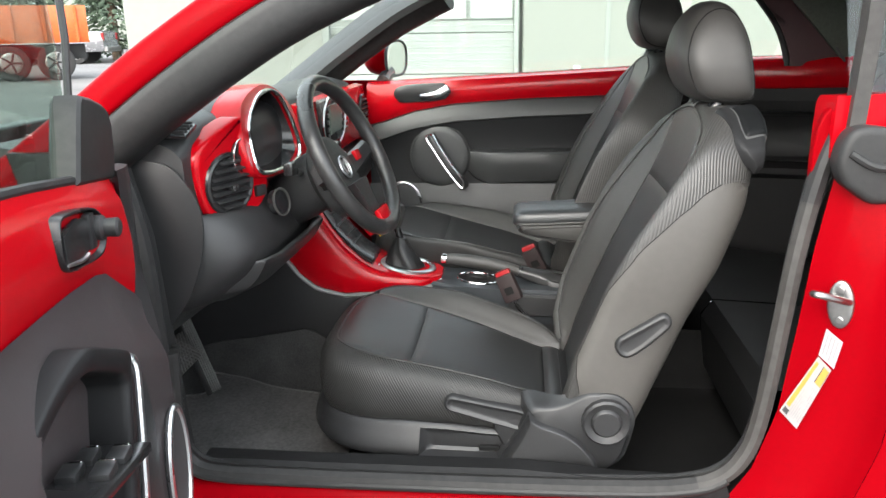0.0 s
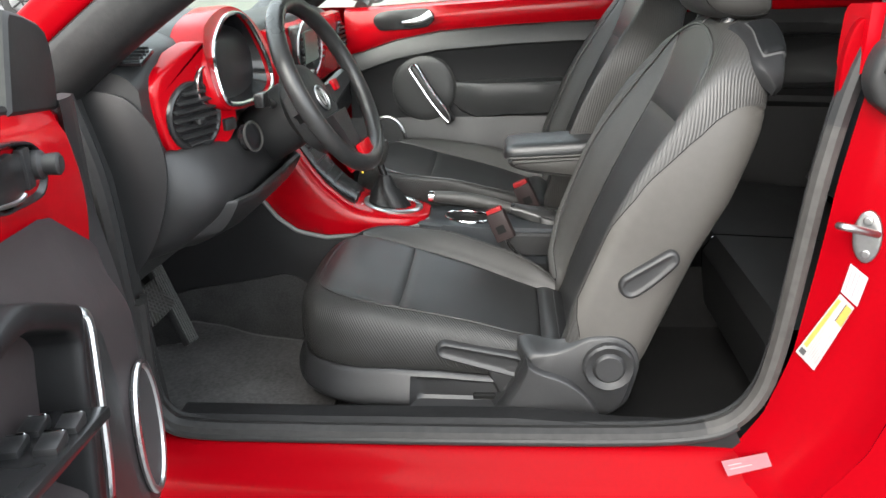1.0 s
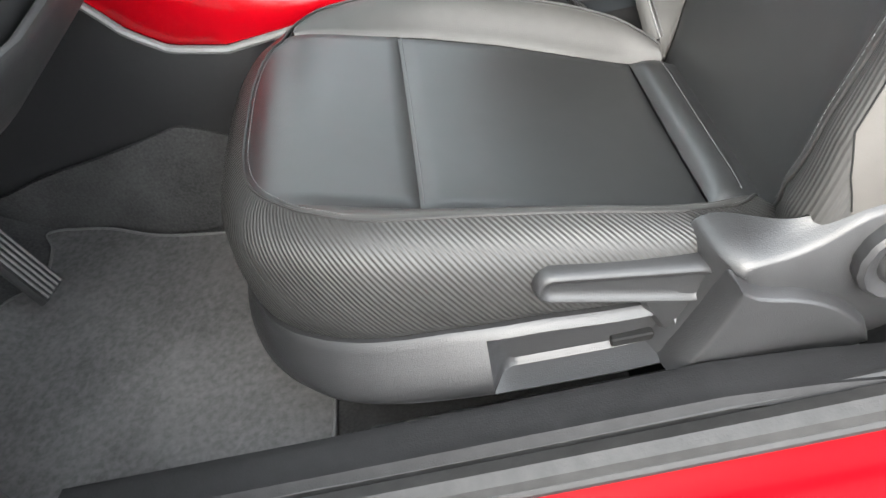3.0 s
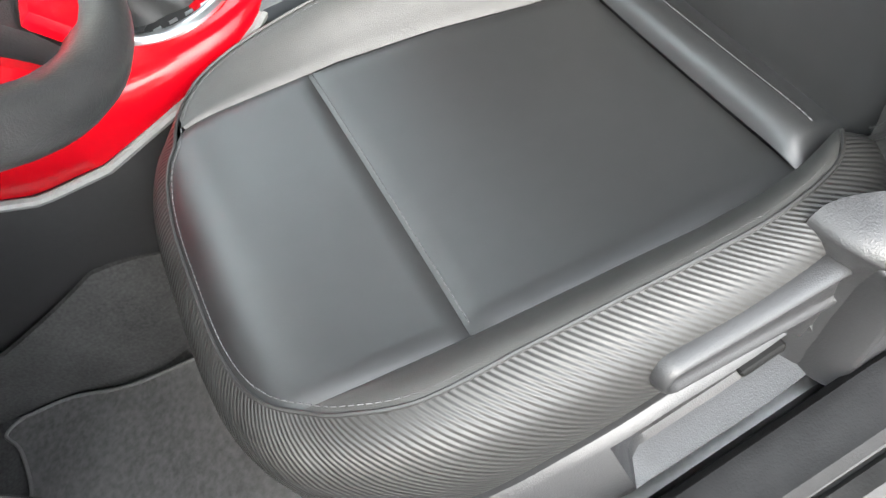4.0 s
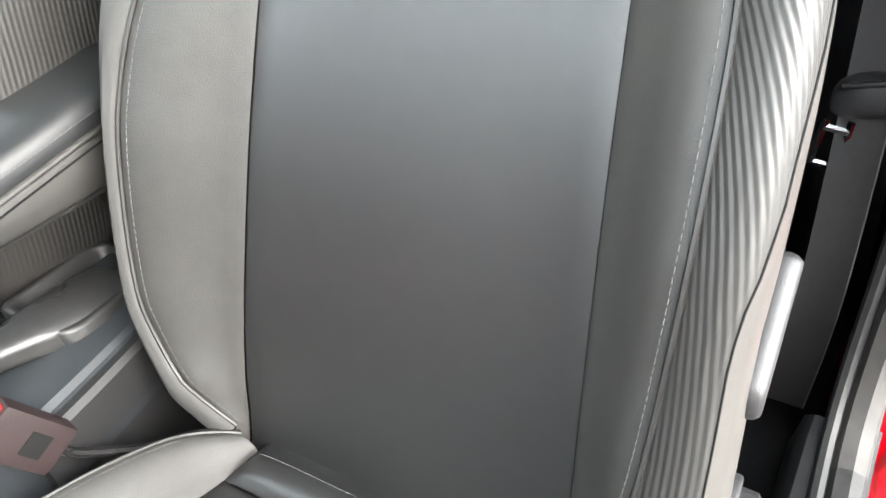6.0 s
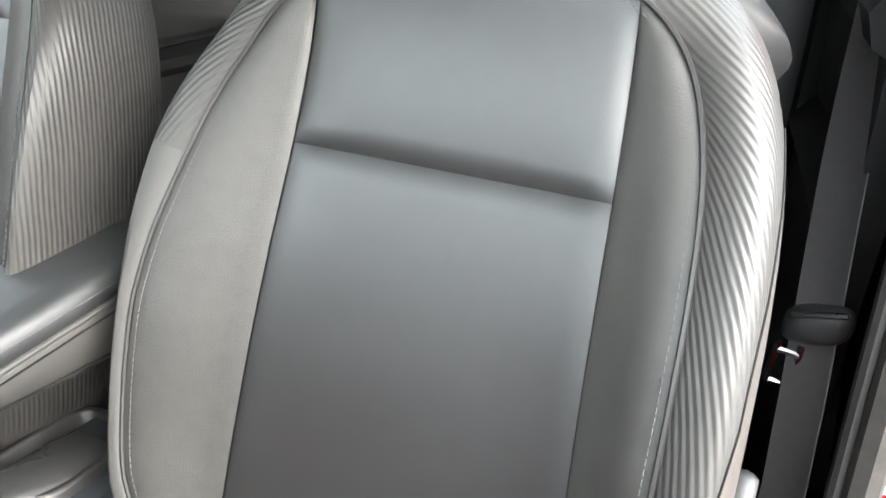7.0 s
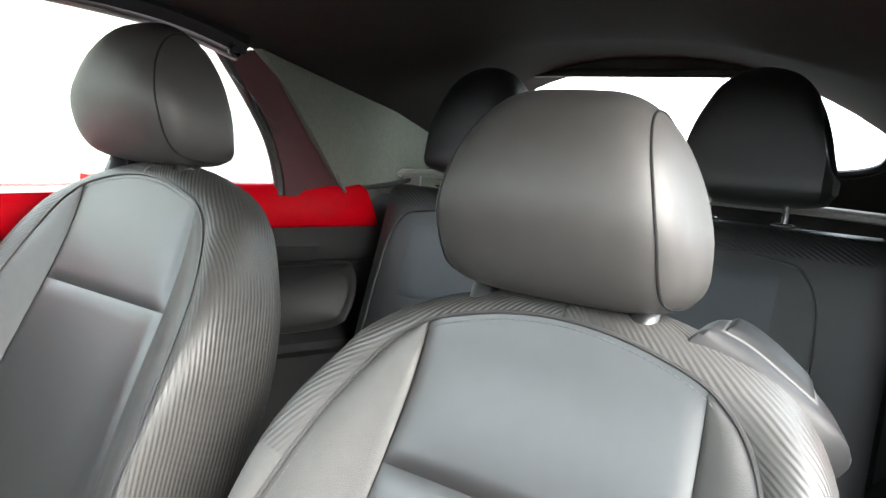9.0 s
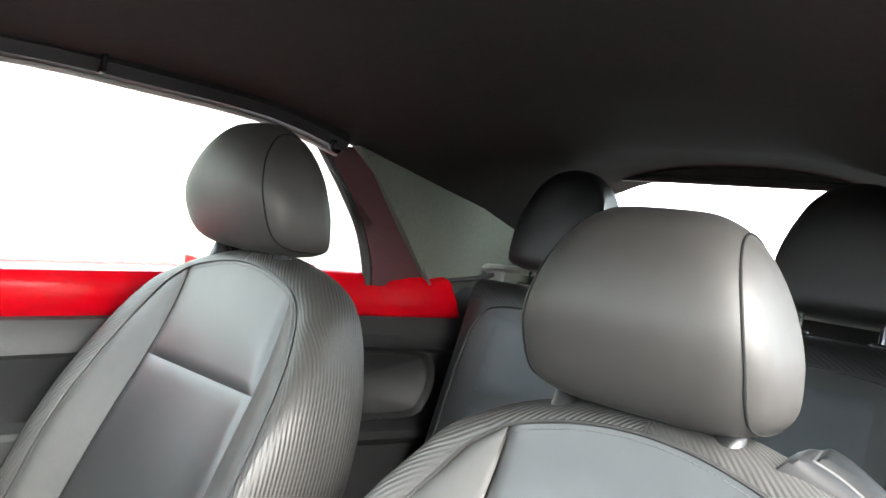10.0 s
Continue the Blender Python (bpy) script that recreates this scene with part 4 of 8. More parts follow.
part("quarter_jamb", grid(quarter, span(0, 1, 20), zs), RED, car, "glossy red door jamb")
def skin(x, z):
    e = quarter(1.0, z)
    f = (x - e[0]) / (2.9 - e[0])
    bow = 0.06 * math.sin(math.pi * min(1, max(0, f)) * 0.9)
    arch = 0.03 * math.exp(-((x - 2.16) / 0.33) ** 2 - ((z - 0.55) / 0.3) ** 2)
    return (x, e[1] - bow - arch + 0.16 * max(0, f) ** 2.5, z)
part("quarter_panel", grid(lambda u, z: skin(quarter(1.0, z)[0] + (2.85 - quarter(1.0, z)[0]) * u, z), span(0, 1, 28), zs), RED, car, "glossy red rear wing")
part("quarter_panel", grid(lambda u, z: (lambda p: (p[0], 2 * YC - p[1], p[2]))(skin(quarter(1.0, z)[0] + (2.85 - quarter(1.0, z)[0]) * u, z)), span(0, 1, 28), zs), RED, car, "glossy red rear wing")
# cap of the belt line by the quarter window: red inside piece and rubber end of the soft top
part("belt_cap", loft([[Vector((x, y, z)) for y, z in ((-0.70, zt), (-0.735, zt + 0.012), (-0.80, zt + 0.008), (-0.84, zt - 0.02), (-0.80, zt - 0.06), (-0.72, zt - 0.07))] for x, zt in ((1.62, 1.05), (1.66, 1.06), (2.0, 1.08), (2.6, 1.07))]), RED, car, "red belt-line cap")
part("belt_seal", tube(curve([(1.60, -0.83, 1.045), (1.75, -0.825, 1.075), (2.2, -0.77, 1.09)], 20), 0.022, 12), RUBBER, car, "black rubber belt seal")
part("red_wedge", prism(curve([Vector((x, -0.765, z)) for x, z in ((1.500, 0.980), (1.498, 1.03), (1.503, 1.07), (1.514, 1.097), (1.535, 1.106), (1.556, 1.102), (1.544, 1.07), (1.526, 1.03), (1.510, 0.985))], 40, True), (0, -0.022, 0), 0.006, 3), RED, car, "glossy red wedge above the jamb")
part("corner_rubber", prism(curve([Vector((x, -0.80, z)) for x, z in ((1.530, 1.065), (1.56, 1.078), (1.62, 1.070), (1.67, 1.055), (1.655, 0.985), (1.62, 0.955), (1.58, 0.950), (1.55, 0.968), (1.530, 0.985), (1.518, 1.02))], 50, True), (0, -0.048, 0), 0.014, 4), RUBBER, car, "black rubber corner under the window strip")
part("corner_fold", tube(curve([(1.535, -0.846, 1.035), (1.57, -0.852, 1.015), (1.61, -0.852, 1.012), (1.655, -0.85, 1.02)], 16), 0.007, 8), RUBBER, car, "folded rubber lip")
jn = Vector((-0.52, -0.854, 0))
sp = Vector((1.556, -0.840, 0.773))
striker = part("striker", disc(sp + jn * 0.010, jn, 0.021, 0.010, 28, 0.002, 2.05, (-0.08, 0, 1)), STEEL, car, "bright steel door striker plate")
part("striker_loop", tube(curve([sp + Vector(p) for p in ((0.006, -0.016, 0.008), (-0.016, -0.034, 0.018), (-0.046, -0.044, 0.028), (-0.060, -0.041, 0.030), (-0.058, -0.026, 0.026), (-0.036, -0.014, 0.018), (-0.006, 0.002, 0.006))], 26), 0.0062, 10), STEEL, striker, "bright steel loop")
for dz in (-0.028, 0.028):
    part("bolt", disc(sp + jn * 0.014 + Vector((-0.002 * dz / 0.028, 0, dz)), jn, 0.0075, 0.008, 12, 0.001), STEEL, striker)

# far inner sill and outer skin of the far side
part("side_skin", grid(lambda x, z: (x, 0.80 + 0.05 * math.sin(math.pi * (z - 0.16) / 1.0), z), span(0.2, 1.6, 8), span(0.165, 1.05, 10), (0, 0.01, 0)), RED, car, "glossy red far door skin")

# nose: cowl, bonnet and wings; tail
def nose(x, y):
    f = (0.15 - x) / 1.25
    return (x, y, 1.0 - 0.34 * f ** 2 - 0.10 * (abs(y - YC) / 0.75) ** 2 * (0.4 + f))
part("bonnet", grid(nose, span(-1.1, 0.12, 16), span(-0.70, 0.63, 16), (0, 0, -0.02)), RED, car, "glossy red bonnet")
for sgn in (-1, 1):
    part("front_wing", grid(lambda x, v, sgn=sgn: (x, YC + sgn * (0.68 + 0.20 * math.sin(v * math.pi / 2)), 0.93 - 0.55 * (1 - math.cos(v * math.pi / 2)) - 0.22 * ((0.25 - x) / 1.4) ** 2), span(-1.15, 0.25, 16), span(0, 1, 10)), RED, car, "glossy red front wing")
part("boot_lid", grid(lambda x, y: (x, y, 1.12 - 0.35 * max(0, (x - 2.5) / 0.45) ** 2 - 0.05 * ((y - YC) / 0.7) ** 2), span(2.44, 2.9, 8), span(-0.72, 0.65, 10), (0, 0, -0.02)), RED, car, "red boot lid")
part("tail", slab(2.84, 2.9, -0.72, 0.65, 0.2, 0.80, 0.02), RED, car)

# windscreen pillars: red outside, black seal inside
def pillar(y0, y1, sgn):
    line = curve([(0.02, y0 + sgn * 0.02, 0.955), (0.16, y0, 1.055), (0.34, y0 - sgn * 0.012, 1.185), (0.52, (y0 + y1) / 2, 1.30), (0.70, y1, 1.385)], 24)
    red = sweep([p + Vector((0.032, 0.03, -0.024)) for p in line] if sgn > 0 else line, rounded([(0.030, 0.052), (0.050, 0.030), (0.052, 0.0), (0.040, -0.018), (-0.02, -0.018), (-0.045, 0.02), (-0.03, 0.05)]), (0, sgn, 0), False, sgn < 0)
    blk = sweep([p + Vector((0.035, 0, -0.034)) for p in line], rounded([(0.045, 0.032), (0.056, 0.004), (0.046, -0.034), (0.012, -0.052), (-0.03, -0.046), (-0.05, 0.0), (-0.04, 0.032)]), (0, sgn, 0), False, sgn < 0)
    part("windscreen_pillar", red, RED, car, "glossy red windscreen pillar")
    part("pillar_trim", blk, RUBBER, car, "black rubber pillar seal")
    return line
near_line = pillar(-0.755, -0.66, -1)
far_line = pillar(0.665, 0.58, 1)
part("pillar_seal", tube([p + Vector((0.045, -0.035, -0.045)) for p in near_line], 0.014, 8), RUBBER, car, "black rubber door seal")
part("inner_pillar_trim", sweep([p + Vector((0.02, -0.035, -0.012)) for p in far_line], [(0.06, 0.012), (0.06, -0.012), (0.03, -0.03), (-0.06, -0.036), (-0.115, -0.024), (-0.12, 0.012)], (0.6, -0.8, 0)), PLASTIC_SOFT, car, "black inner pillar trim")
part("pillar_foot", loft([[Vector((x, y, z)) for x, y in ((x0, -0.83), (x0 + 0.075, -0.81), (x0 + 0.085, -0.74), (x0, -0.70), (x0 - 0.1, -0.72), (x0 - 0.1, -0.83))] for x0, z in ((0.22, 0.34), (0.205, 0.6), (0.19, 0.85), (0.15, 1.03))]), RUBBER, car, "black hinge pillar cover")
part("hinge_trim", tube(curve([(0.29, -0.80, 0.42), (0.285, -0.80, 0.62), (0.275, -0.795, 0.85), (0.24, -0.79, 1.0)], 20), 0.017, 8), RUBBER, car, "black seal down the hinge pillar")
part("windscreen_header", sweep([(0.715, -0.66, 1.39), (0.70, YC - 0.3, 1.425), (0.695, YC, 1.435), (0.70, YC + 0.3, 1.425), (0.715, 0.58, 1.39)], [(0.05, 0.02), (0.05, -0.02), (-0.05, -0.025), (-0.05, 0.02)], (1, 0, 0)), PLASTIC_SOFT, car)
part("windscreen", loft([[p + Vector((0.0, 0.02, 0.0)) for p in near_line[2:]], [Vector((p.x - 0.05, YC, p.z + 0.015)) for p in near_line[2:]], [p + Vector((0, -0.02, 0)) for p in far_line[2:]]], False, False), GLASS, car, "clear windscreen")
car.children[-1].visible_shadow = False
part("dash_cowl", grid(lambda y, v: (0.02 - 0.10 * v + 0.05 * math.sin(v * 3.1), y, 0.955 + 0.04 * v), span(-0.74, 0.67, 4), span(-0.5, 1, 4), (0, 0, -0.02)), RUBBER, car)

# soft top: headliner inside, cloth outside
def roof(u, v, up=0.0):
    """u along the car 0..1, v across -1..1."""
    x = 0.70 + 1.80 * u
    half = lerp_table([(0, 0.60), (0.35, 0.625), (0.6, 0.62), (0.8, 0.615), (1.0, 0.60)], u)
    edge = lerp_table([(0, 1.388), (0.2, 1.435), (0.35, 1.446), (0.45, 1.444), (0.55, 1.424), (0.60, 1.408), (0.72, 1.37), (0.85, 1.33), (1.0, 1.25)], u)
    crown = lerp_table([(0, 0.045), (0.3, 0.085), (0.6, 0.095), (0.8, 0.135), (1.0, 0.235)], u)
    return (x, YC + v * (half + up * 0.6), edge + crown * (1 - abs(v) ** 2.4) + up)
vs = [math.sin(a) for a in span(-math.pi / 2, math.pi / 2, 24)]
part("headliner", grid(lambda u, v: roof(u, v), span(0, 1, 30), vs), HEADLINER, car, "black cloth headliner")
part("soft_top", grid(lambda u, v: roof(u, v, 0.035), span(-0.01, 1, 30), vs), CANVAS, car, "black cloth folding roof")
for sgn in (-1, 1):
    y0 = YC + sgn * 0.60
    rail = curve([(0.70, y0 - sgn * 0.0, 1.378), (0.9, y0 + sgn * 0.018, 1.412), (1.10, y0 + sgn * 0.022, 1.432), (1.30, y0 + sgn * 0.022, 1.437), (1.50, y0 + sgn * 0.02, 1.437), (1.62, y0 + sgn * 0.015, 1.425), (1.74, y0 + sgn * 0.01, 1.400)], 40)
    part("roof_rail", sweep(rail, [(0.035, 0.012), (0.03, -0.014), (0.012, -0.02), (-0.02, -0.014), (-0.03, 0.006), (-0.02, 0.03), (0.02, 0.03)], (0, sgn, 0), False, sgn < 0), PLASTIC, car, "black roof frame rail")
    part("rail_seal", tube([p + Vector((0, sgn * 0.006, -0.02)) for p in rail], 0.006, 8), SEAL_LIGHT, car, "thin pale weather strip")
    part("rail_joint", rbox((0.008, 0.05, 0.04), 0.002, 1, rail[17] + Vector((0, -sgn * 0.014, 0.004))), PLASTIC_GLOSS, car)
    part("roof_hook", ring(rail[38] + Vector((0, -sgn * 0.02, -0.012)), (0.3, -sgn * 0.9, 0), 0.018, 0.005, 20, 0.6), PLASTIC_GLOSS, car, "small black catch")
    # quarter window post, its maroon darkened to hold the shade
    post = [(1.712, 1.392, 0.030), (1.745, 1.352, 0.045), (1.789, 1.309, 0.060), (1.825, 1.265, 0.075), (1.85, 1.226, 0.088), (1.872, 1.18, 0.100), (1.885, 1.143, 0.112), (1.892, 1.10, 0.122)]
    part("window_post", loft([[Vector((x, y0 + sgn * (0.02 - 0.03 * (1.4 - z)), z)), Vector((x - 0.006, y0 + sgn * 0.04, z)), Vector((x + 0.02, y0 + sgn * 0.05, z)), Vector((x + w * 1.5, y0 + sgn * 0.03, z + 0.01)), Vector((x + w * 1.6, y0 - sgn * 0.01, z + 0.01)), Vector((x + w, y0 - sgn * 0.0, z))] for x, z, w in post]), MAROON_SHADED, car, "window post, shade painted into its maroon")
    part("post_seal", tube(curve([(1.705, y0 + sgn * 0.03, 1.395), (1.783, y0 + sgn * 0.03, 1.31), (1.845, y0 + sgn * 0.028, 1.226), (1.878, y0 + sgn * 0.026, 1.143), (1.884, y0 + sgn * 0.024, 1.10)], 24), 0.012, 8), RUBBER, car, "black window seal")
    # inside quarter of the roof between the post and the rear window
    part("roof_side", grid(lambda u, v, sgn=sgn: (lerp_table([(0, 1.78), (1, 2.50)], u) + 0.29 * (1 - v) * (1 - u), YC + sgn * lerp_table([(0, 0.59), (0.5, 0.60), (1, 0.59)], u) * (1.0 - 0.02 * math.sin(math.pi * v)), 1.095 + (roof(min(1, 0.60 + 0.4 * u), 1)[2] - 1.095) * v), span(0, 1, 14), span(0, 1, 10), (0, sgn * 0.03, 0)), LINER_LIT, car, "cloth roof side, window light in its grey-green")
    part("liner_piping", tube(curve([(1.90, y0 - sgn * 0.005, 1.33), (1.97, y0 - sgn * 0.01, 1.24), (2.03, y0 - sgn * 0.014, 1.15), (2.055, y0 - sgn * 0.018, 1.115)], 16), 0.004, 6), THREAD, car)

# rear wall with the rear window through it
def rear_wall():
    geos = []
    hw, z0, z1 = 0.505, 1.25, 1.455
    def at(y, z):
        return Vector((2.50 - 0.30 * (z - 1.2), YC + y, z))
    out_, in_ = [], []
    n = 48
    for k in range(n):
        a = 2 * math.pi * k / n
        c, s = math.cos(a), math.sin(a)
        e = 0.35
        in_.append((hw * math.copysign(abs(c) ** e, c), (z0 + z1) / 2 + (z1 - z0) / 2 * math.copysign(abs(s) ** e, s)))
        out_.append((0.75 * math.copysign(abs(c) ** 0.2, c), 1.30 + 0.30 * math.copysign(abs(s) ** 0.2, s)))
    rings = [[at(*p) for p in out_], [at(*p) for p in in_], [at(*p) + Vector((0.03, 0, 0)) for p in in_], [at(*p) + Vector((0.03, 0, 0)) for p in out_]]
    part("rear_roof", loft(rings, True, False), HEADLINER, car, "black cloth round the rear window")
    part("rear_window", loft([[at(*p) + Vector((0.015, 0, 0)) for p in in_], [Vector((2.46, YC, 1.33))] * n], True, False), GLASS, car, "clear rear window")
    car.children[-1].visible_shadow = False
    part("rear_window_frame", tube([at(*p) for p in in_], 0.010, 8, True), RUBBER, car, "black rubber window frame")
rear_wall()
part("parcel_shelf", slab(2.26, 2.52, YC - 0.62, YC + 0.62, 1.09, 1.115, 0.01), PLASTIC, car)
part("rear_bulkhead", slab(2.33, 2.37, YC - 0.66, YC + 0.66, 0.2, 1.1, 0.01), CARPET_SHADED, car)
part("roof_edge_bar", tube(curve([(2.22, YC - 0.62, 1.175), (2.30, YC - 0.55, 1.175), (2.34, YC - 0.3, 1.18), (2.34, YC + 0.3, 1.18), (2.30, YC + 0.55, 1.175), (2.22, YC + 0.62, 1.165)], 40), 0.011, 8), SEAL_LIGHT, car, "pale roof edge strip")


# ---- dashboard and steering wheel ----
dash = thing("dashboard", "black and glossy red dashboard with round vents and chrome-rimmed dials", "dashboard", (0.3, YC, 0.7))
dash_shift = Vector((-0.3, -YC, -0.7))


def dpart(name, geo, mat, parent=None, label="", **kw):
    return part(name, ([Vector(v) + dash_shift for v in geo[0]], *geo[1:]), mat, parent or dash, label, **kw)


def dash_section(y):
    """Black upper pad and body from the windscreen to the knees."""
    end = smooth01((abs(y - YC) - 0.60) / 0.10)
    top = 1.085 - 0.05 * end
    back = 0.035 * smooth01((-0.50 - y) / 0.12)
    return curve([Vector((x - back * smooth01((x - 0.2) / 0.15), y, z)) for x, z in ((-0.12, 0.99), (0.02, 1.02), (0.16, top - 0.025), (0.27, top), (0.345, top - 0.006), (0.385 - 0.01 * end, top - 0.03), (0.395 - 0.015 * end, 0.98), (0.395 - 0.015 * end, 0.88), (0.38 - 0.015 * end, 0.78), (0.33, 0.69), (0.24, 0.60), (0.10, 0.56), (-0.12, 0.6))], 56, True)
dpart("dash_pad", loft([dash_section(y) for y in (-0.735, -0.725, -0.70, -0.66, -0.62, -0.58, -0.54, -0.5, -0.4, -0.3, 0.0, 0.3, 0.5, 0.6, 0.645, 0.66)]), PLASTIC_SOFT, None, "soft black dashboard pad")
dpart("end_cap", prism(curve([Vector((x, -0.738, z)) for x, z in ((0.20, 0.985), (0.26, 1.002), (0.315, 0.992), (0.347, 0.962), (0.37, 0.92), (0.377, 0.87), (0.368, 0.81), (0.347, 0.75), (0.32, 0.70), (0.26, 0.63), (0.215, 0.63), (0.20, 0.8))], 40, True), (0, -0.006, 0), 0.003), PLASTIC, None, "black end panel")
dpart("knee_panel", loft([curve([Vector((x + dx, y, z)) for x, z in ((0.39, 0.88), (0.435, 0.86), (0.462, 0.80), (0.452, 0.755), (0.40, 0.705), (0.33, 0.665), (0.25, 0.66), (0.30, 0.8))], 40, True) for y, dx in ((-0.725, -0.13), (-0.715, -0.09), (-0.69, -0.045), (-0.64, -0.012), (-0.55, 0.0), (-0.4, 0.0), (-0.22, 0.0), (-0.18, -0.01), (-0.16, -0.04))]), PLASTIC, None, "black panel under the column")
dpart("knee_lip", loft([curve([Vector((x + dx, y, z + dz)) for x, z in ((0.36, 0.70), (0.43, 0.725), (0.463, 0.765), (0.475, 0.772), (0.478, 0.760), (0.44, 0.708), (0.37, 0.675))], 24, True) for y, dx, dz in ((-0.66, -0.06, 0.0), (-0.64, -0.02, 0.0), (-0.58, 0.0, 0.0), (-0.42, 0.012, 0.006), (-0.30, 0.018, 0.010), (-0.27, 0.0, 0.010))]), PLASTIC, None, "black lower lip with a shadow gap")
dpart("column_recess", disc((0.468, -0.525, 0.873), (0.9, -0.35, 0.2), 0.024, 0.02, 28, 0.003, 1.15), DIAL, None, "dark round recess beside the column")
dpart("recess_ring", ring((0.468, -0.525, 0.873), (0.9, -0.35, 0.2), 0.026, 0.0025, 32, 1.15), RUBBER_GREY, None, "thin grey ring")
# red fascia with the raised pod for the vent and the dials
def lobe_x(y):
    """The vent's lobe turns towards the door."""
    return 0.422 + 0.446 * (y + 0.566)


def dial_x(z):
    return 0.430 - 0.247 * (z - 0.98)
lobe = curve([Vector((0, y, z)) for y, z in ((-0.706, 0.985), (-0.703, 0.94), (-0.69, 0.893), (-0.662, 0.862), (-0.622, 0.848), (-0.575, 0.855), (-0.536, 0.884), (-0.523, 0.918), (-0.535, 0.945), (-0.570, 0.965), (-0.585, 1.0), (-0.585, 1.04), (-0.582, 1.068), (-0.61, 1.062), (-0.655, 1.042), (-0.692, 1.018))], 80, True)
slab_v, slab_f = prism(lobe, (0.05, 0, 0), 0.010, 4)
fascia = dpart("fascia_pod", ([Vector((v.x - 0.05 + min(lobe_x(v.y), dial_x(v.z) + 0.004), v.y, v.z)) for v in map(Vector, slab_v)], slab_f), RED_TRIM, None, "glossy red vent pod")


def round_dial(outline, n=72):
    """A closed outline sampled at even angles about the dials' middle."""
    fine = curve([Vector((0, y, z)) for y, z in outline], 500, True)
    out_ = []
    for k in range(n):
        a = 2 * math.pi * k / n
        d = Vector((0, math.cos(a) * 1.5, math.sin(a)))
        out_.append(max(fine, key=lambda p: (p - Vector((0, -0.415, 1.01))).normalized().dot(d.normalized())))
    return out_


def dial_ring(pts, dx, f=1.0):
    return [Vector((dial_x(p.z) + dx, -0.415 + (p.y + 0.415) * f, 1.01 + (p.z - 1.01) * f)) for p in pts]
hood_out = round_dial([(-0.60, 0.955), (-0.604, 1.0), (-0.592, 1.045), (-0.56, 1.083), (-0.525, 1.101), (-0.45, 1.118), (-0.37, 1.122), (-0.30, 1.108), (-0.235, 1.07), (-0.203, 1.01), (-0.20, 0.945), (-0.235, 0.922), (-0.30, 0.918), (-0.40, 0.918), (-0.50, 0.924), (-0.57, 0.935)])
cluster = round_dial([(-0.578, 0.958), (-0.568, 1.021), (-0.54, 1.055), (-0.495, 1.079), (-0.43, 1.101), (-0.35, 1.105), (-0.29, 1.078), (-0.258, 1.01), (-0.260, 0.965), (-0.283, 0.942), (-0.36, 0.930), (-0.45, 0.933), (-0.53, 0.940)])
dpart("dial_hood", loft([dial_ring(hood_out, -0.07, 0.97), dial_ring(hood_out, -0.012), dial_ring(hood_out, -0.004, 0.992), dial_ring(hood_out, 0.0, 0.978), dial_ring(cluster, 0.0, 1.01), dial_ring(cluster, -0.012)], True, False), RED_TRIM, fascia, "glossy red hood round the dials")
dpart("dial_well", loft([dial_ring(cluster, -0.010, 0.998), dial_ring(cluster, -0.05, 0.93), dial_ring(cluster, -0.075, 0.86), dial_ring(cluster, -0.078, 0.01)], True, False), DIAL, fascia, "dark dial recess")
for y, r_ in ((-0.415, 0.062), (-0.50, 0.034), (-0.33, 0.034)):
    dpart("dial", ring(Vector((dial_x(1.0) - 0.070, y, 1.0)), (0.97, 0, 0.24), r_, 0.003, 36), SATIN, fascia, "thin dial ring")
dpart("dial_rim", tube(dial_ring(cluster, 0.003), 0.0050, 8, True), CHROME, fascia, "chrome dial rim")
dpart("pod_hood", loft([[Vector((x, -0.41 + (p.y + 0.41) * f, 0.95 + (p.z - 0.95) * f)) for p in hood_out[2:36]] for x, f in ((0.02, 0.55), (0.14, 0.86), (0.26, 0.97), (0.34, 0.985))], False, False), PLASTIC_SOFT, fascia, "soft black hood over the dials")
vc = Vector((lobe_x(-0.632) + 0.002, -0.632, 0.935))
vn = Vector((0.913, -0.407, 0))
vt = Vector((0.407, 0.913, 0))
vrot = Euler((0, 0, math.atan2(-0.407, 0.913))).to_matrix()
dpart("vent_ring", ring(vc, vn, 0.060, 0.007), PLASTIC_GLOSS, fascia, "black vent ring")
dpart("vent_well", disc(vc + vn * 0.003, vn, 0.058, 0.02, 36), DIAL, fascia)
for k in range(-3, 4):
    h = k * 0.0155
    w = math.sqrt(0.054 ** 2 - h * h)
    dpart("vent_slat", rbox((0.014, 2 * w, 0.004), 0.001, 1, vc + vn * 0.006 + Vector((0, 0, h)), vrot @ Euler((0, radians(20), 0)).to_matrix()), PLASTIC, fascia)
dpart("vent_tab", rbox((0.02, 0.02, 0.014), 0.003, 1, vc + vn * 0.012 + Vector((0, 0, -0.008)), vrot), PLASTIC_GLOSS, fascia)
dpart("light_switch", disc((0.412, -0.597, 0.987), (0.95, -0.3, 0), 0.027, 0.02, 28, 0.004, 1.3), PLASTIC_GLOSS, fascia, "round lamp switch")
dpart("switch_ring", ring((0.414, -0.597, 0.987), (0.95, -0.3, 0), 0.028, 0.0022, 30, 1.3), CHROME, fascia)
dpart("dimmer", rbox((0.014, 0.03, 0.024), 0.003, 2, (0.430, -0.553, 0.905), Euler((0, 0, radians(-24))).to_matrix()), PLASTIC, fascia, "small black dimmer")
dpart("top_vent", rbox((0.10, 0.06, 0.008), 0.003, 2, (0.30, -0.69, 1.052), Euler((radians(18), 0, 0)).to_matrix()), PLASTIC_GLOSS, None, "side window vent")
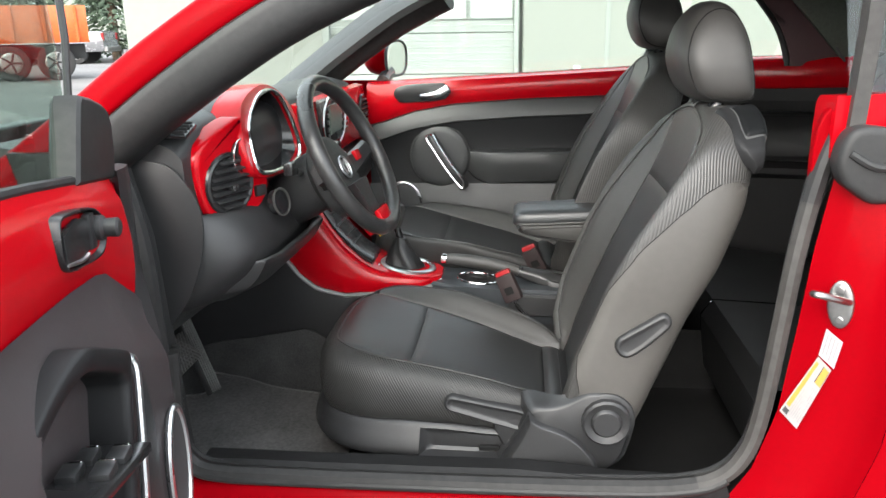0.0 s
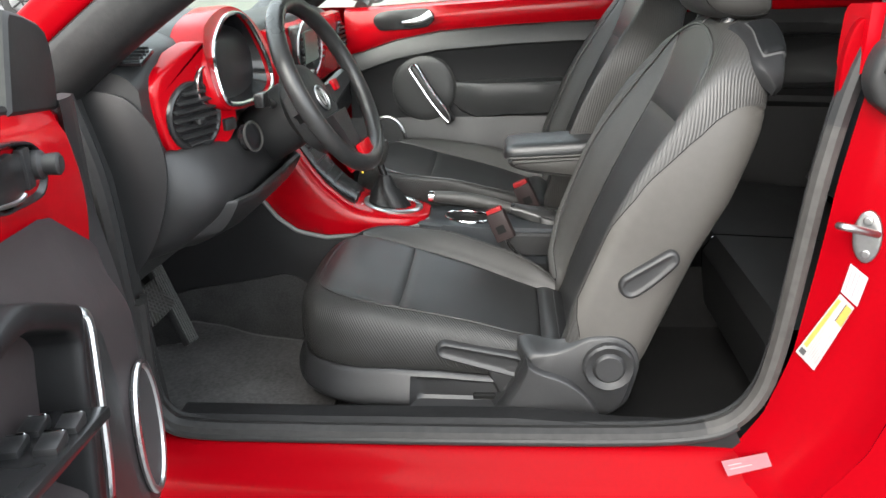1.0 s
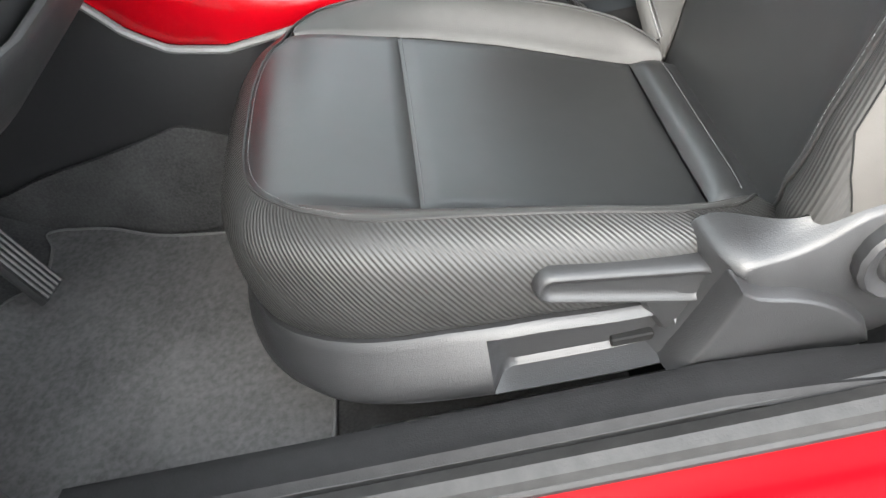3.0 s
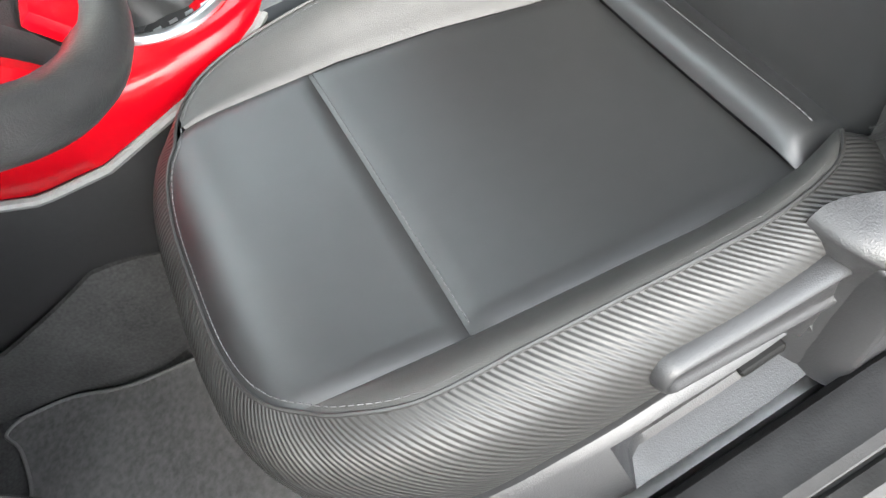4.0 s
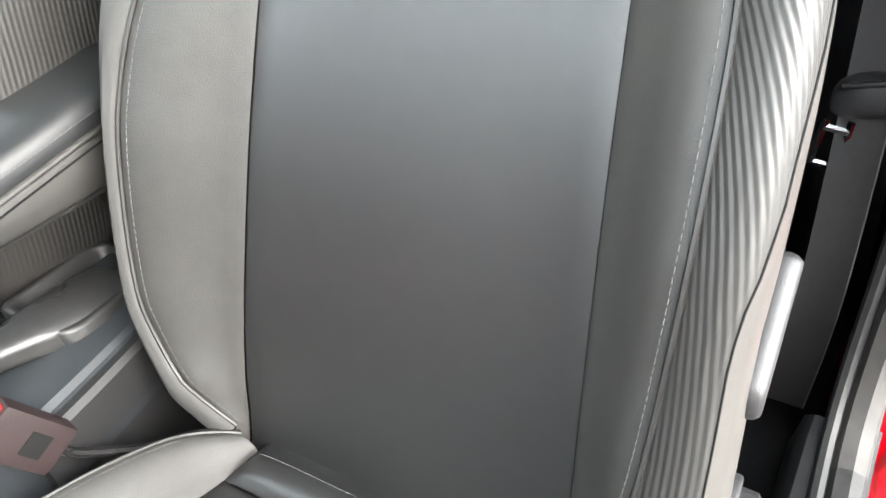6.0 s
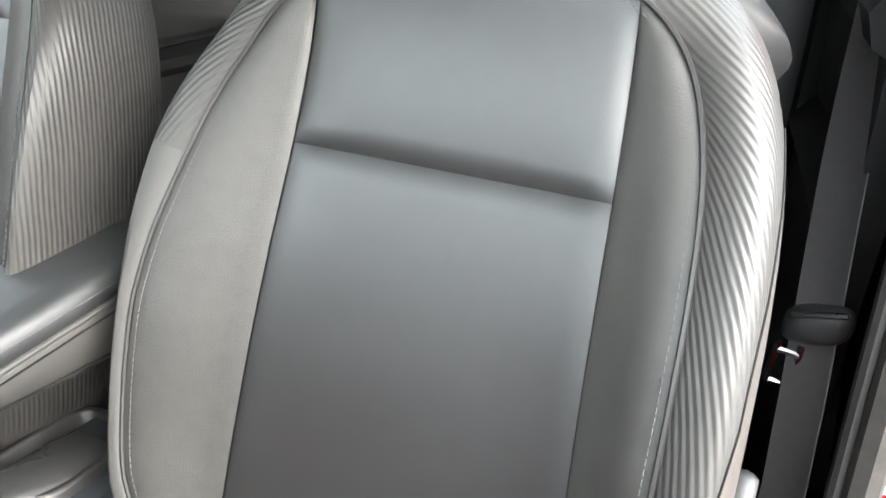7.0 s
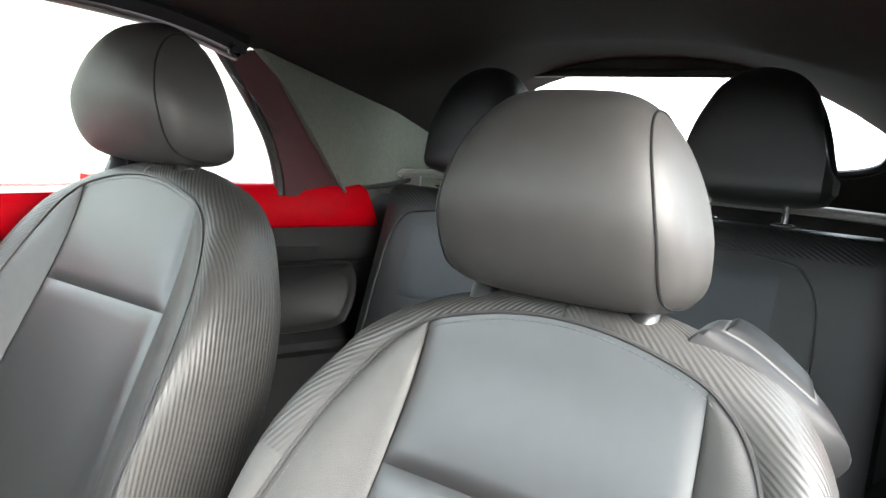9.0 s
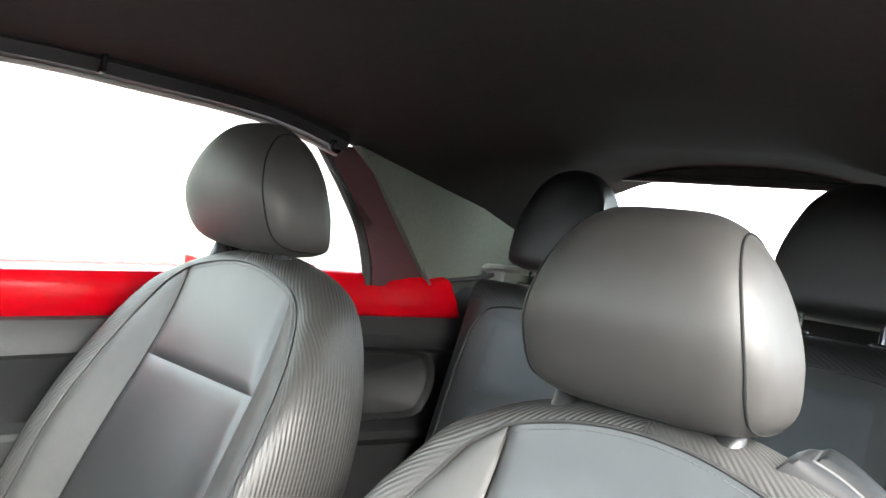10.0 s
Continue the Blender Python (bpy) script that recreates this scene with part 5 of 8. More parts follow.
for k in range(4):
    dpart("top_vent_slat", rbox((0.09, 0.004, 0.006), 0.001, 1, (0.30, -0.712 + 0.014 * k, 1.053 + 0.0045 * k)), PLASTIC)
# passenger side of the fascia
dpart("fascia_panel", loft([[Vector((x, y, z)) for x, z in ((0.39, 1.052), (0.415, 1.046), (0.424, 1.0), (0.424, 0.93), (0.415, 0.868), (0.39, 0.86))] for y in (-0.16, -0.12, 0.2, 0.5, 0.60, 0.635, 0.645)]), RED_TRIM, None, "glossy red dashboard panel")
dpart("glovebox", loft([[Vector((x, y, z)) for x, z in ((0.39, 0.85), (0.435, 0.84), (0.44, 0.74), (0.40, 0.68), (0.34, 0.68))] for y in (0.10, 0.12, 0.6, 0.63)]), PLASTIC, None, "black glovebox lid")
screen = dpart("radio", rbox((0.03, 0.21, 0.13), 0.008, 2, (0.432, YC + 0.12, 0.985)), PLASTIC_GLOSS, None, "black radio, reflection painted on its screen")
dpart("display", rbox((0.006, 0.14, 0.085), 0.002, 1, (0.449, YC + 0.12, 0.99)), SCREEN_GLARE, screen, "screen with a painted grey-green reflection")
dpart("radio_frame", ring((0.447, YC + 0.12, 0.985), (1, 0, 0), 0.132, 0.003, 40, 0.6, (0, 0, 1)), SATIN, screen)
for k in range(5):
    for sd in (-1, 1):
        dpart("button", rbox((0.006, 0.014, 0.012), 0.002, 1, (0.449, YC + 0.12 + sd * 0.088, 0.945 + 0.02 * k)), PLASTIC, screen)
for sd in (1,):
    vc2 = Vector((0.43, YC + 0.12 + sd * 0.16, 0.99))
    dpart("centre_vent", disc(vc2, (1, 0, 0), 0.038, 0.02, 28, 0.004, 1.6), DIAL)
    for k in range(-3, 4):
        dpart("vent_slat", rbox((0.012, 0.064, 0.004), 0.001, 1, vc2 + Vector((0.006, 0, k * 0.016))), PLASTIC)
vc3 = Vector((0.428, 0.575, 0.955))
dpart("vent_ring", ring(vc3, (1, 0, 0), 0.058, 0.007), PLASTIC_GLOSS)
dpart("vent_well", disc(vc3, (1, 0, 0), 0.056, 0.03, 32), DIAL)
for k in range(-3, 4):
    h = k * 0.0145
    dpart("vent_slat", rbox((0.014, 2 * math.sqrt(0.053 ** 2 - h * h), 0.004), 0.001, 1, vc3 + Vector((0.004, 0, h))), PLASTIC)

# steering wheel and column
wc, wn_ = Vector((0.575, -0.378, 0.9425)), Vector((0.892, -0.070, 0.446))
wheel = thing("steering_wheel", "black leather steering wheel with red inserts and a round badge", "steering wheel", wc)
wu = Vector((-0.4446, 0.035, 0.8947))
wy = Vector((0.0785, 0.9969, 0))


def wpt(a, b, c=0.0):
    """a across (to the passenger), b up the wheel, c towards the driver; local."""
    return wy * a + wu * b + wn_ * c
def hpt(a, b, c=0.0):
    """The same, set back and down towards the hub."""
    f = 1 - smooth01((abs(a) - 0.085) / 0.1)
    return wpt(a, b - 0.018 * f, c - 0.030 * f)
rim = [wpt(0.187 * math.sin(t), 0.187 * math.cos(t), 0.028) for t in (2 * math.pi * k / 72 for k in range(72))]
part("rim", tube(rim, 0.0190, 14, True), LEATHER_RIM, wheel, "worn black leather rim")
part("hub", loft([[hpt(rr * math.cos(t) * 1.16, rr * math.sin(t) * 1.12 - 0.012, h) for t in (2 * math.pi * k / 40 for k in range(40))] for rr, h in ((0.07, -0.035), (0.088, -0.02), (0.092, 0.0), (0.088, 0.012), (0.075, 0.020), (0.045, 0.025), (0.0, 0.026))]), PLASTIC_SOFT, wheel, "black airbag cover")
badge = part("badge", disc(hpt(0, 0.0, 0.029), wn_, 0.029, 0.008, 32), PLASTIC_GLOSS, wheel, "round silver badge")
part("badge_ring", ring(hpt(0, 0, 0.0295), wn_, 0.027, 0.0026, 32), SATIN, badge)
for sgn in (-1, 1):
    part("badge_bar", tube([hpt(sgn * 0.016, 0.018, 0.030), hpt(sgn * 0.007, -0.016, 0.030)], 0.0020, 6), STEEL, badge)
    part("badge_bar", tube([hpt(sgn * 0.009, 0.020, 0.030), hpt(0, 0.003, 0.030)], 0.0020, 6), STEEL, badge)
    spoke = part("spoke", loft([[hpt(sgn * a, b + k, c) for b, c in ((0.030 - tw, 0.004), (0.024 - tw, 0.022), (-0.020 + tw * 0.5, 0.024), (-0.030 + tw * 0.5, 0.014), (-0.026, -0.008), (0.02 - tw, -0.008))] for a, tw, k in ((0.07, 0.0, -0.004), (0.11, 0.006, -0.002), (0.15, 0.010, 0.0), (0.182, 0.012, 0.002))]), PLASTIC, wheel, "black spoke with keys")
    if sgn < 0:
        part("spoke_insert", tube(curve([hpt(sgn * 0.172, -0.022, 0.026), hpt(sgn * 0.13, -0.034, 0.024), hpt(sgn * 0.09, -0.062, 0.022), hpt(sgn * 0.062, -0.092, 0.022), hpt(sgn * 0.05, -0.13, 0.026), hpt(sgn * 0.044, -0.168, 0.028)], 24), [0.010 + 0.005 * math.sin(math.pi * k / 24) for k in range(25)], 8), RED_TRIM, wheel, "glossy red spoke insert")
    part("key_pad", rbox((0.012, 0.034, 0.026), 0.004, 2, hpt(sgn * 0.115, 0.008, 0.022), wn_.to_track_quat("X", "Z").to_matrix()), RED_TRIM if sgn > 0 else PLASTIC_GLOSS, spoke)
part("lower_spoke", loft([[wpt(sg * hw, b, c) for sg, c in ((-1, 0.018), (1, 0.018), (1, -0.004), (-1, -0.004))] for b, hw in ((-0.06, 0.05), (-0.10, 0.035), (-0.15, 0.03), (-0.18, 0.036))]), PLASTIC, wheel)
part("lower_insert", rbox((0.014, 0.080, 0.040), 0.006, 2, wpt(0, -0.160, 0.030), wn_.to_track_quat("X", "Z").to_matrix()), RED_TRIM, wheel, "glossy red lower insert")
column = part("column", loft([[wpt(w * math.cos(t), hgt * math.sin(t) - 0.01 - 0.02 * (-c / 0.2), c) for t in (2 * math.pi * k / 24 for k in range(24))] for w, hgt, c in ((0.055, 0.06, -0.22), (0.062, 0.068, -0.16), (0.066, 0.072, -0.08), (0.058, 0.062, -0.035), (0.05, 0.05, -0.02))]), PLASTIC, wheel, "black column cover")
for sgn, ang in ((-1, 0.02), (1, 0.02)):
    part("stalk", join(tube([wpt(sgn * 0.05, 0.015, -0.085), wpt(sgn * 0.11, 0.03, -0.075), wpt(sgn * 0.155, 0.035, -0.06)], [0.008, 0.009, 0.012], 10), rbox((0.022, 0.034, 0.03), 0.006, 2, wpt(sgn * 0.16, 0.036, -0.058))), PLASTIC_GLOSS, wheel, "black control stalk")
part("key_tag", rbox((0.004, 0.026, 0.05), 0.001, 1, wpt(0.10, -0.20, -0.02) + Vector((-0.02, 0, 0)), Euler((radians(15), radians(-20), 0)).to_matrix()), TAG_YELLOW, wheel, "small yellow hanging tag")

# pedals
brake = thing("brake_pedal", "black rubber brake pedal with a diamond tread", "pedal", (0.125, -0.405, 0.438), "pedals")
part("arm", tube(curve([(-0.12, 0, 0.12), (-0.06, 0, 0.05), (-0.01, 0, 0.0)], 12), 0.011, 8), STEEL, brake)
prot = Euler((0, radians(-38), 0)).to_matrix()
part("pad", rbox((0.014, 0.115, 0.085), 0.005, 2, (0, 0, 0), prot), RUBBER_GREY, brake, "ribbed rubber pad")
for sgn in (-1, 1):
    for k in range(-5, 6):
        a = prot @ Vector((0.008, k * 0.014 - 0.03 * sgn, -0.04))
        b = prot @ Vector((0.008, k * 0.014 + 0.03 * sgn, 0.04))
        if abs(k) < 4:
            part("tread", tube([a, b], 0.0020, 4), TREAD, brake)
acc = thing("accelerator_pedal", "long black accelerator pedal with raised ribs", "pedal", (0.128, -0.310, 0.388), "pedals")
arot = Euler((radians(-10), radians(-24), 0)).to_matrix()
part("pad", rbox((0.016, 0.058, 0.22), 0.005, 2, (0, 0, 0), arot), RUBBER, acc)
for k in range(-2, 3):
    part("rib", tube([arot @ Vector((0.009, k * 0.0105, -0.105)), arot @ Vector((0.009, k * 0.0105, 0.105))], 0.0022, 6), TREAD, acc)

# floor mat with its notch round the pedal
mat_thing = thing("floor_mat", "worn dark grey carpet floor mat on the driver's floor", "floor mat", (0.35, -0.42, 0.23))
edge = curve([Vector((x, y, 0)) for x, y in ((0.584, -0.23), (0.586, -0.45), (0.584, -0.63), (0.57, -0.675), (0.42, -0.682), (0.20, -0.675), (0.10, -0.65), (0.05, -0.55), (0.045, -0.42), (0.058, -0.298), (0.092, -0.25), (0.102, -0.222), (0.095, -0.158), (0.08, -0.125), (0.10, -0.108), (0.125, -0.109), (0.19, -0.126), (0.28, -0.17), (0.39, -0.2), (0.50, -0.222))], 140, True)
cen = Vector((0.38, -0.40, 0))


def mat_top(p):
    return Vector((p.x, p.y, floor_z(p.x, p.y) + 0.012))
rings = [[mat_top(cen.lerp(p, f)) + Vector((0, 0, dz)) for p in edge] for f, dz in ((0.0, 0), (0.2, 0), (0.4, 0), (0.6, 0), (0.8, 0), (0.94, 0), (0.985, 0), (1.0, -0.004), (1.002, -0.016))]
msh = Vector((-0.35, 0.42, -0.23))
part("pad", ([v + msh for v in loft(rings, True, False)[0]], loft(rings, True, False)[1]), MAT, mat_thing, "matted grey pile")
part("binding", tube([mat_top(cen.lerp(p, 0.992)) + msh + Vector((0, 0, 0.001)) for p in edge], 0.0026, 6, True), BINDING, mat_thing, "sewn edge binding")

# ---- centre console ----
console = thing("centre_console", "black centre console with a glossy red surround and chrome-ringed cup holder", "console", (0.7, YC, 0.22))
cs = Vector((-0.7, -YC, -0.22))


def cpart(name, geo, mat, parent=None, label="", **kw):
    return part(name, ([Vector(v) + cs for v in geo[0]], *geo[1:]), mat, parent or console, label, **kw)
KC = -0.010         # the console's middle line
RB = [(0.30, 0.655), (0.34, 0.607), (0.37, 0.565), (0.42, 0.527), (0.50, 0.508), (0.587, 0.514), (0.673, 0.521), (0.746, 0.531), (0.78, 0.540)]
RT = [(0.30, 0.87), (0.38, 0.83), (0.42, 0.77), (0.46, 0.70), (0.50, 0.645), (0.55, 0.600), (0.59, 0.577), (0.667, 0.562), (0.75, 0.552), (0.78, 0.548)]
RH = [(0.30, 0.112), (0.48, 0.110), (0.62, 0.104), (0.70, 0.096), (0.78, 0.088)]


def red_ring(x, f=1.0):
    b, t = lerp_table(RB, x), lerp_table(RT, x)
    h = lerp_table(RH, x) * f
    return [Vector((x, KC + w * h, b + (t - b) * k)) for w, k in ((-0.90, -0.02), (-1.0, 0.03), (-1.04, 0.35), (-1.0, 0.75), (-0.94, 0.93), (-0.84, 1.0), (0, 1.0), (0.84, 1.0), (0.94, 0.93), (1.0, 0.75), (1.04, 0.35), (1.0, 0.03), (0.90, -0.02))]
xs = span(0.30, 0.70, 24) + [0.728, 0.750, 0.764, 0.772]
fs = [1.0] * 25 + [0.93, 0.80, 0.62, 0.45]
cpart("red_surround", loft([red_ring(x, f) for x, f in zip(xs, fs)]), RED_TRIM, None, "glossy red console surround", sharp=50)
for sgn in (-1, 1):
    cpart("lower_strip", tube([Vector((x, KC + sgn * (lerp_table(RH, x) + 0.001) * f, lerp_table(RB, x) - 0.004)) for x, f in zip(xs, fs)], 0.0065, 8), GREY_STRIP, None, "grey trim strip")
    cpart("side_panel", grid(lambda x, v, sgn=sgn: (x, KC + sgn * (lerp_table([(0.15, 0.070), (0.25, 0.080), (0.38, 0.100), (0.5, 0.106), (0.66, 0.062), (0.85, 0.052), (1.4, 0.05)], x) + 0.012 * math.sin(v * 3.1)), 0.20 + (lerp_table(RB, x) if x < 0.75 else 0.525 - 0.03 * smooth01((x - 0.75) / 0.4)) * 1.0 * v - 0.2 * v), span(-0.10, 1.36, 40), span(0, 1, 6), (0, -sgn * 0.02, 0)), PLASTIC, None, "black console side")
# open cubby in the red surround, dark inside
cpart("cubby", loft([[Vector((x, KC + w * 0.07, lerp_table(RT, x) + h)) for w, h in ((-1, 0.006), (-0.9, 0.012), (0.9, 0.012), (1, 0.006), (0.9, -0.03), (-0.9, -0.03))] for x in (0.40, 0.44, 0.48, 0.53, 0.575)]), PLASTIC_GLOSS, None, "black storage cubby")
for k in range(5):
    cpart("cubby_rib", tube([(0.43 + 0.022 * k, KC - 0.05, lerp_table(RT, 0.43 + 0.022 * k) + 0.014), (0.43 + 0.022 * k, KC + 0.05, lerp_table(RT, 0.43 + 0.022 * k) + 0.014)], 0.003, 5), RUBBER)
# selector
sc = Vector((0.667, KC + 0.004, 0.561))
up = Vector((0.06, 0, 1)).normalized()
sel = thing("gear_selector", "automatic gear selector with a leather boot in a satin ring", "gear lever", sc)
sel.rotation_euler = (0, radians(7.5), 0)
part("ring", tube([Vector((math.cos(t) * 0.076, math.sin(t) * 0.070, 0.003)) for t in (2 * math.pi * k / 48 for k in range(48))], 0.010, 10, True, 0.6, (0, 0, 1)), SATIN, sel, "satin metal ring")
part("scale", disc((0, 0, 0.002), up, 0.068, 0.012, 40, 0.002, 1.08, (1, 0, 0)), PLASTIC_GLOSS, sel, "black gear scale")
for k, w in enumerate((0.010, 0.010, 0.010, 0.010)):
    part("scale_mark", rbox((w, 0.006, 0.001), 0, 1, (-0.028 + 0.02 * k, -0.050, 0.0035)), SATIN, sel)
part("boot", loft([[Vector((-0.01 + lx + a * math.cos(t) * (1 + 0.10 * math.sin(7 * t + 60 * z)), b * math.sin(t) * (1 + 0.10 * math.cos(6 * t + 50 * z)), z)) for t in (2 * math.pi * k / 36 for k in range(36))] for a, b, z, lx in ((0.058, 0.036, 0.0, 0.0), (0.055, 0.034, 0.012, -0.002), (0.046, 0.030, 0.03, -0.008), (0.036, 0.025, 0.045, -0.012), (0.026, 0.020, 0.06, -0.016), (0.015, 0.015, 0.085, -0.02))]), LEATHER_DARK, sel, "creased leather boot")
part("lever", tube([(-0.03, 0, 0.08), (-0.045, 0, 0.115)], 0.010, 12), PLASTIC_GLOSS, sel)
part("knob", loft([[Vector((-0.05 - 0.012 * h + rx * math.cos(t), ry * math.sin(t), 0.11 + h)) for t in (2 * math.pi * k / 28 for k in range(28))] for rx, ry, h in ((0.012, 0.012, 0.0), (0.020, 0.018, 0.012), (0.024, 0.022, 0.035), (0.026, 0.024, 0.055), (0.020, 0.018, 0.072), (0.006, 0.006, 0.078))]), LEATHER, sel, "black gear knob")
part("start_button", disc((-0.085, -0.045, 0.008), up, 0.012, 0.01, 20), SATIN, sel)

# rear part of the console: deck, cup holder, buckle slots, tray
def deck_z(x):
    return lerp_table([(0.74, 0.540), (0.82, 0.533), (0.88, 0.527), (0.95, 0.522), (1.10, 0.513), (1.36, 0.50)], x)
def deck_side(x, sgn):
    return lerp_table([(0.74, 0.080), (0.80, 0.092), (0.925, 0.086), (1.05, 0.074), (1.17, 0.060), (1.4, 0.056)], x) if sgn < 0 else lerp_table([(0.74, 0.080), (0.9, 0.080), (1.4, 0.066)], x)


def deck_run(x0, x1, n):
    return loft([[Vector((x, KC + w * deck_side(x, w), deck_z(x) + h)) for w, h in ((-1, -0.03), (-0.98, -0.006), (-0.9, 0.0), (0.9, 0.0), (0.98, -0.006), (1, -0.03), (1, -0.10), (-1, -0.10))] for x in span(x0, x1, n)])
cpart("deck", join(deck_run(0.745, 0.812, 3), deck_run(0.948, 1.38, 14)), CONSOLE_TOP, None, "smooth grey-black console top")
cup = Vector((0.880, KC - 0.010, deck_z(0.880)))
rim_sq = []
for k in range(48):
    t = 2 * math.pi * k / 48
    m = 1 / max(abs(math.cos(t)), abs(math.sin(t)))
    x = 0.880 + 0.068 * math.cos(t) * m
    rim_sq.append(Vector((x, KC + deck_side(x, math.sin(t)) * math.sin(t) * m, deck_z(x))))


def cup_at(r_, h):
    pts = [Vector((math.cos(2 * math.pi * k / 48) * r_ * 1.25, math.sin(2 * math.pi * k / 48) * r_, h)) for k in range(48)]
    return [cup + p + Vector((0, 0, -0.075 * p.x)) for p in pts]
cpart("cup_surround", loft([[p + Vector((0, 0, -0.09)) for p in rim_sq], [p + Vector((0, 0, -0.006)) for p in rim_sq], rim_sq, cup_at(0.050, 0.001)], True, False), CONSOLE_TOP, None, "smooth grey-black cup surround")
cpart("cup_holder", loft([cup_at(0.050, 0.001), cup_at(0.047, -0.02), cup_at(0.044, -0.075), cup_at(0.001, -0.077)], True, False), RUBBER, None, "deep dark cup holder")
cpart("cup_ring", tube(cup_at(0.0495, 0.0035), 0.0042, 8, True), CHROME, None, "chrome cup ring")
cpart("slot", disc((0.962, KC - 0.062, deck_z(0.962) + 0.002), (0, 0, 1), 0.012, 0.01, 20, 0.002, 2.0, (1, 0, 0)), INK)
cpart("side_ledge", loft([[Vector((x, KC - deck_side(x, -1) - 0.004 + w, deck_z(x) - 0.008 + h)) for w, h in ((0.006, -0.004), (-0.008, 0.0), (-0.014, -0.006), (-0.014, -0.06), (0.006, -0.07))] for x in span(0.97, 1.36, 10)]), PLASTIC, None, "black ledge along the console")
def tray_ring(hx, hy, z):
    return [Vector((1.15 + hx * math.copysign(abs(math.cos(t)) ** 0.35, math.cos(t)), KC + 0.030 + hy * math.copysign(abs(math.sin(t)) ** 0.35, math.sin(t)), z - 0.006 - 0.14 * hx * math.cos(t))) for t in (2 * math.pi * k / 40 for k in range(40))]
cpart("tray", loft([tray_ring(0.078, 0.060, 0.490), tray_ring(0.078, 0.060, 0.527), tray_ring(0.075, 0.057, 0.531), tray_ring(0.069, 0.051, 0.531), tray_ring(0.066, 0.048, 0.527), tray_ring(0.060, 0.042, 0.501), tray_ring(0.001, 0.001, 0.500)], True, False), PLASTIC, None, "small open tray", sharp=60)
# hand brake
hb = thing("hand_brake", "grey-black leather hand brake lever with a chrome button", "hand brake", (0.98, 0.006, 0.545))
part("grip", tube(curve([(-0.197, 0, 0.036), (-0.15, 0, 0.033), (-0.08, 0, 0.023), (-0.02, 0, 0.010), (0.02, 0, 0.0)], 20), [0.0135 + 0.0035 * math.sin(math.pi * k / 20) for k in range(21)], 16, False, 1.15, (0, 0, 1)), LEATHER, hb, "stitched leather grip")
part("button", tube([(-0.214, 0, 0.038), (-0.212, 0, 0.038), (-0.197, 0, 0.036)], [0.009, 0.0125, 0.0135], 16, False, 1.15, (0, 0, 1)), CHROME, hb, "chrome button")
part("grip_ring", tube([(0.016, 0, 0.0), (0.026, 0, -0.002)], 0.0175, 16), PLASTIC_GLOSS, hb)
part("gaiter", loft([[Vector((x, w * math.cos(t) * (1 + 0.05 * math.sin(7 * t + 20 * x)), z + h * math.sin(t) * (1 + 0.06 * math.sin(5 * t + 30 * x)))) for t in (2 * math.pi * k / 28 for k in range(28))] for x, w, h, z in ((0.024, 0.018, 0.018, -0.002), (0.045, 0.021, 0.020, -0.008), (0.065, 0.026, 0.022, -0.014), (0.085, 0.033, 0.025, -0.020), (0.11, 0.039, 0.027, -0.027), (0.14, 0.043, 0.028, -0.034), (0.17, 0.045, 0.028, -0.04), (0.20, 0.046, 0.026, -0.046))]), LEATHER_RIM, hb, "creased leather gaiter")
part("stitching", stitches([(-0.19, -0.0, 0.052), (-0.1, 0, 0.044), (0.01, 0, 0.02)], 0.006, 0.004, 0.0007), THREAD, hb)
# arm rest
arm = thing("arm_rest", "padded black centre arm rest between the front seats", "arm rest", (1.15, 0.03, 0.72))


def lid_ring(x, s=1.0, top=1.0):
    """Section of the padded lid: flat underside, soft rounded top edges."""
    return [Vector((x, w * 0.080 * s, z * top)) for w, z in ((-0.94, -0.002), (-1.0, 0.004), (-1.03, 0.014), (-1.0, 0.026), (-0.9, 0.035), (-0.6, 0.039), (0, 0.041), (0.6, 0.039), (0.9, 0.035), (1.0, 0.026), (1.03, 0.014), (1.0, 0.004), (0.94, -0.002))]


def box_ring(x, s, z0):
    return [Vector((x, w * 0.078 * s, z)) for w, z in ((-0.96, -0.003), (-1.0, -0.008), (-0.97, z0 * 0.6), (-0.86, z0), (0.86, z0), (0.97, z0 * 0.6), (1.0, -0.008), (0.96, -0.003))]
tilt = Matrix.Translation((0, 0, -0.012)) @ Euler((0, radians(-3), 0)).to_matrix().to_4x4()
part("lid", moved(loft([lid_ring(x, s, h) for x, s, h in ((-0.170, 0.72, 0.45), (-0.167, 0.84, 0.72), (-0.158, 0.94, 0.92), (-0.145, 0.985, 0.98), (-0.12, 1.0, 1.0), (0.0, 1.0, 1.0), (0.13, 1.0, 1.0), (0.15, 0.9, 0.9))]), tilt), LEATHER_ARM, arm, "padded blue-grey leatherette lid", sharp=60)
part("lid_piping", tube([tilt @ Vector(p) for p in curve([(0.14, -0.081, 0.002), (0.0, -0.081, 0.002), (-0.12, -0.081, 0.002), (-0.155, -0.074, 0.002), (-0.168, -0.05, 0.002), (-0.170, 0.0, 0.002), (-0.168, 0.05, 0.002), (-0.155, 0.074, 0.002), (-0.12, 0.081, 0.002), (0.14, 0.081, 0.002)], 60)], 0.0035, 8), LEATHER, arm, "lighter leatherette piping")
part("box", moved(loft([box_ring(x, s, d) for x, s, d in ((-0.162, 0.80, -0.012), (-0.155, 0.92, -0.022), (-0.14, 0.98, -0.030), (-0.10, 1.0, -0.042), (0.0, 1.0, -0.062), (0.10, 1.0, -0.078), (0.15, 1.0, -0.080))]), tilt), LEATHER, arm, "leatherette-covered box", sharp=60)
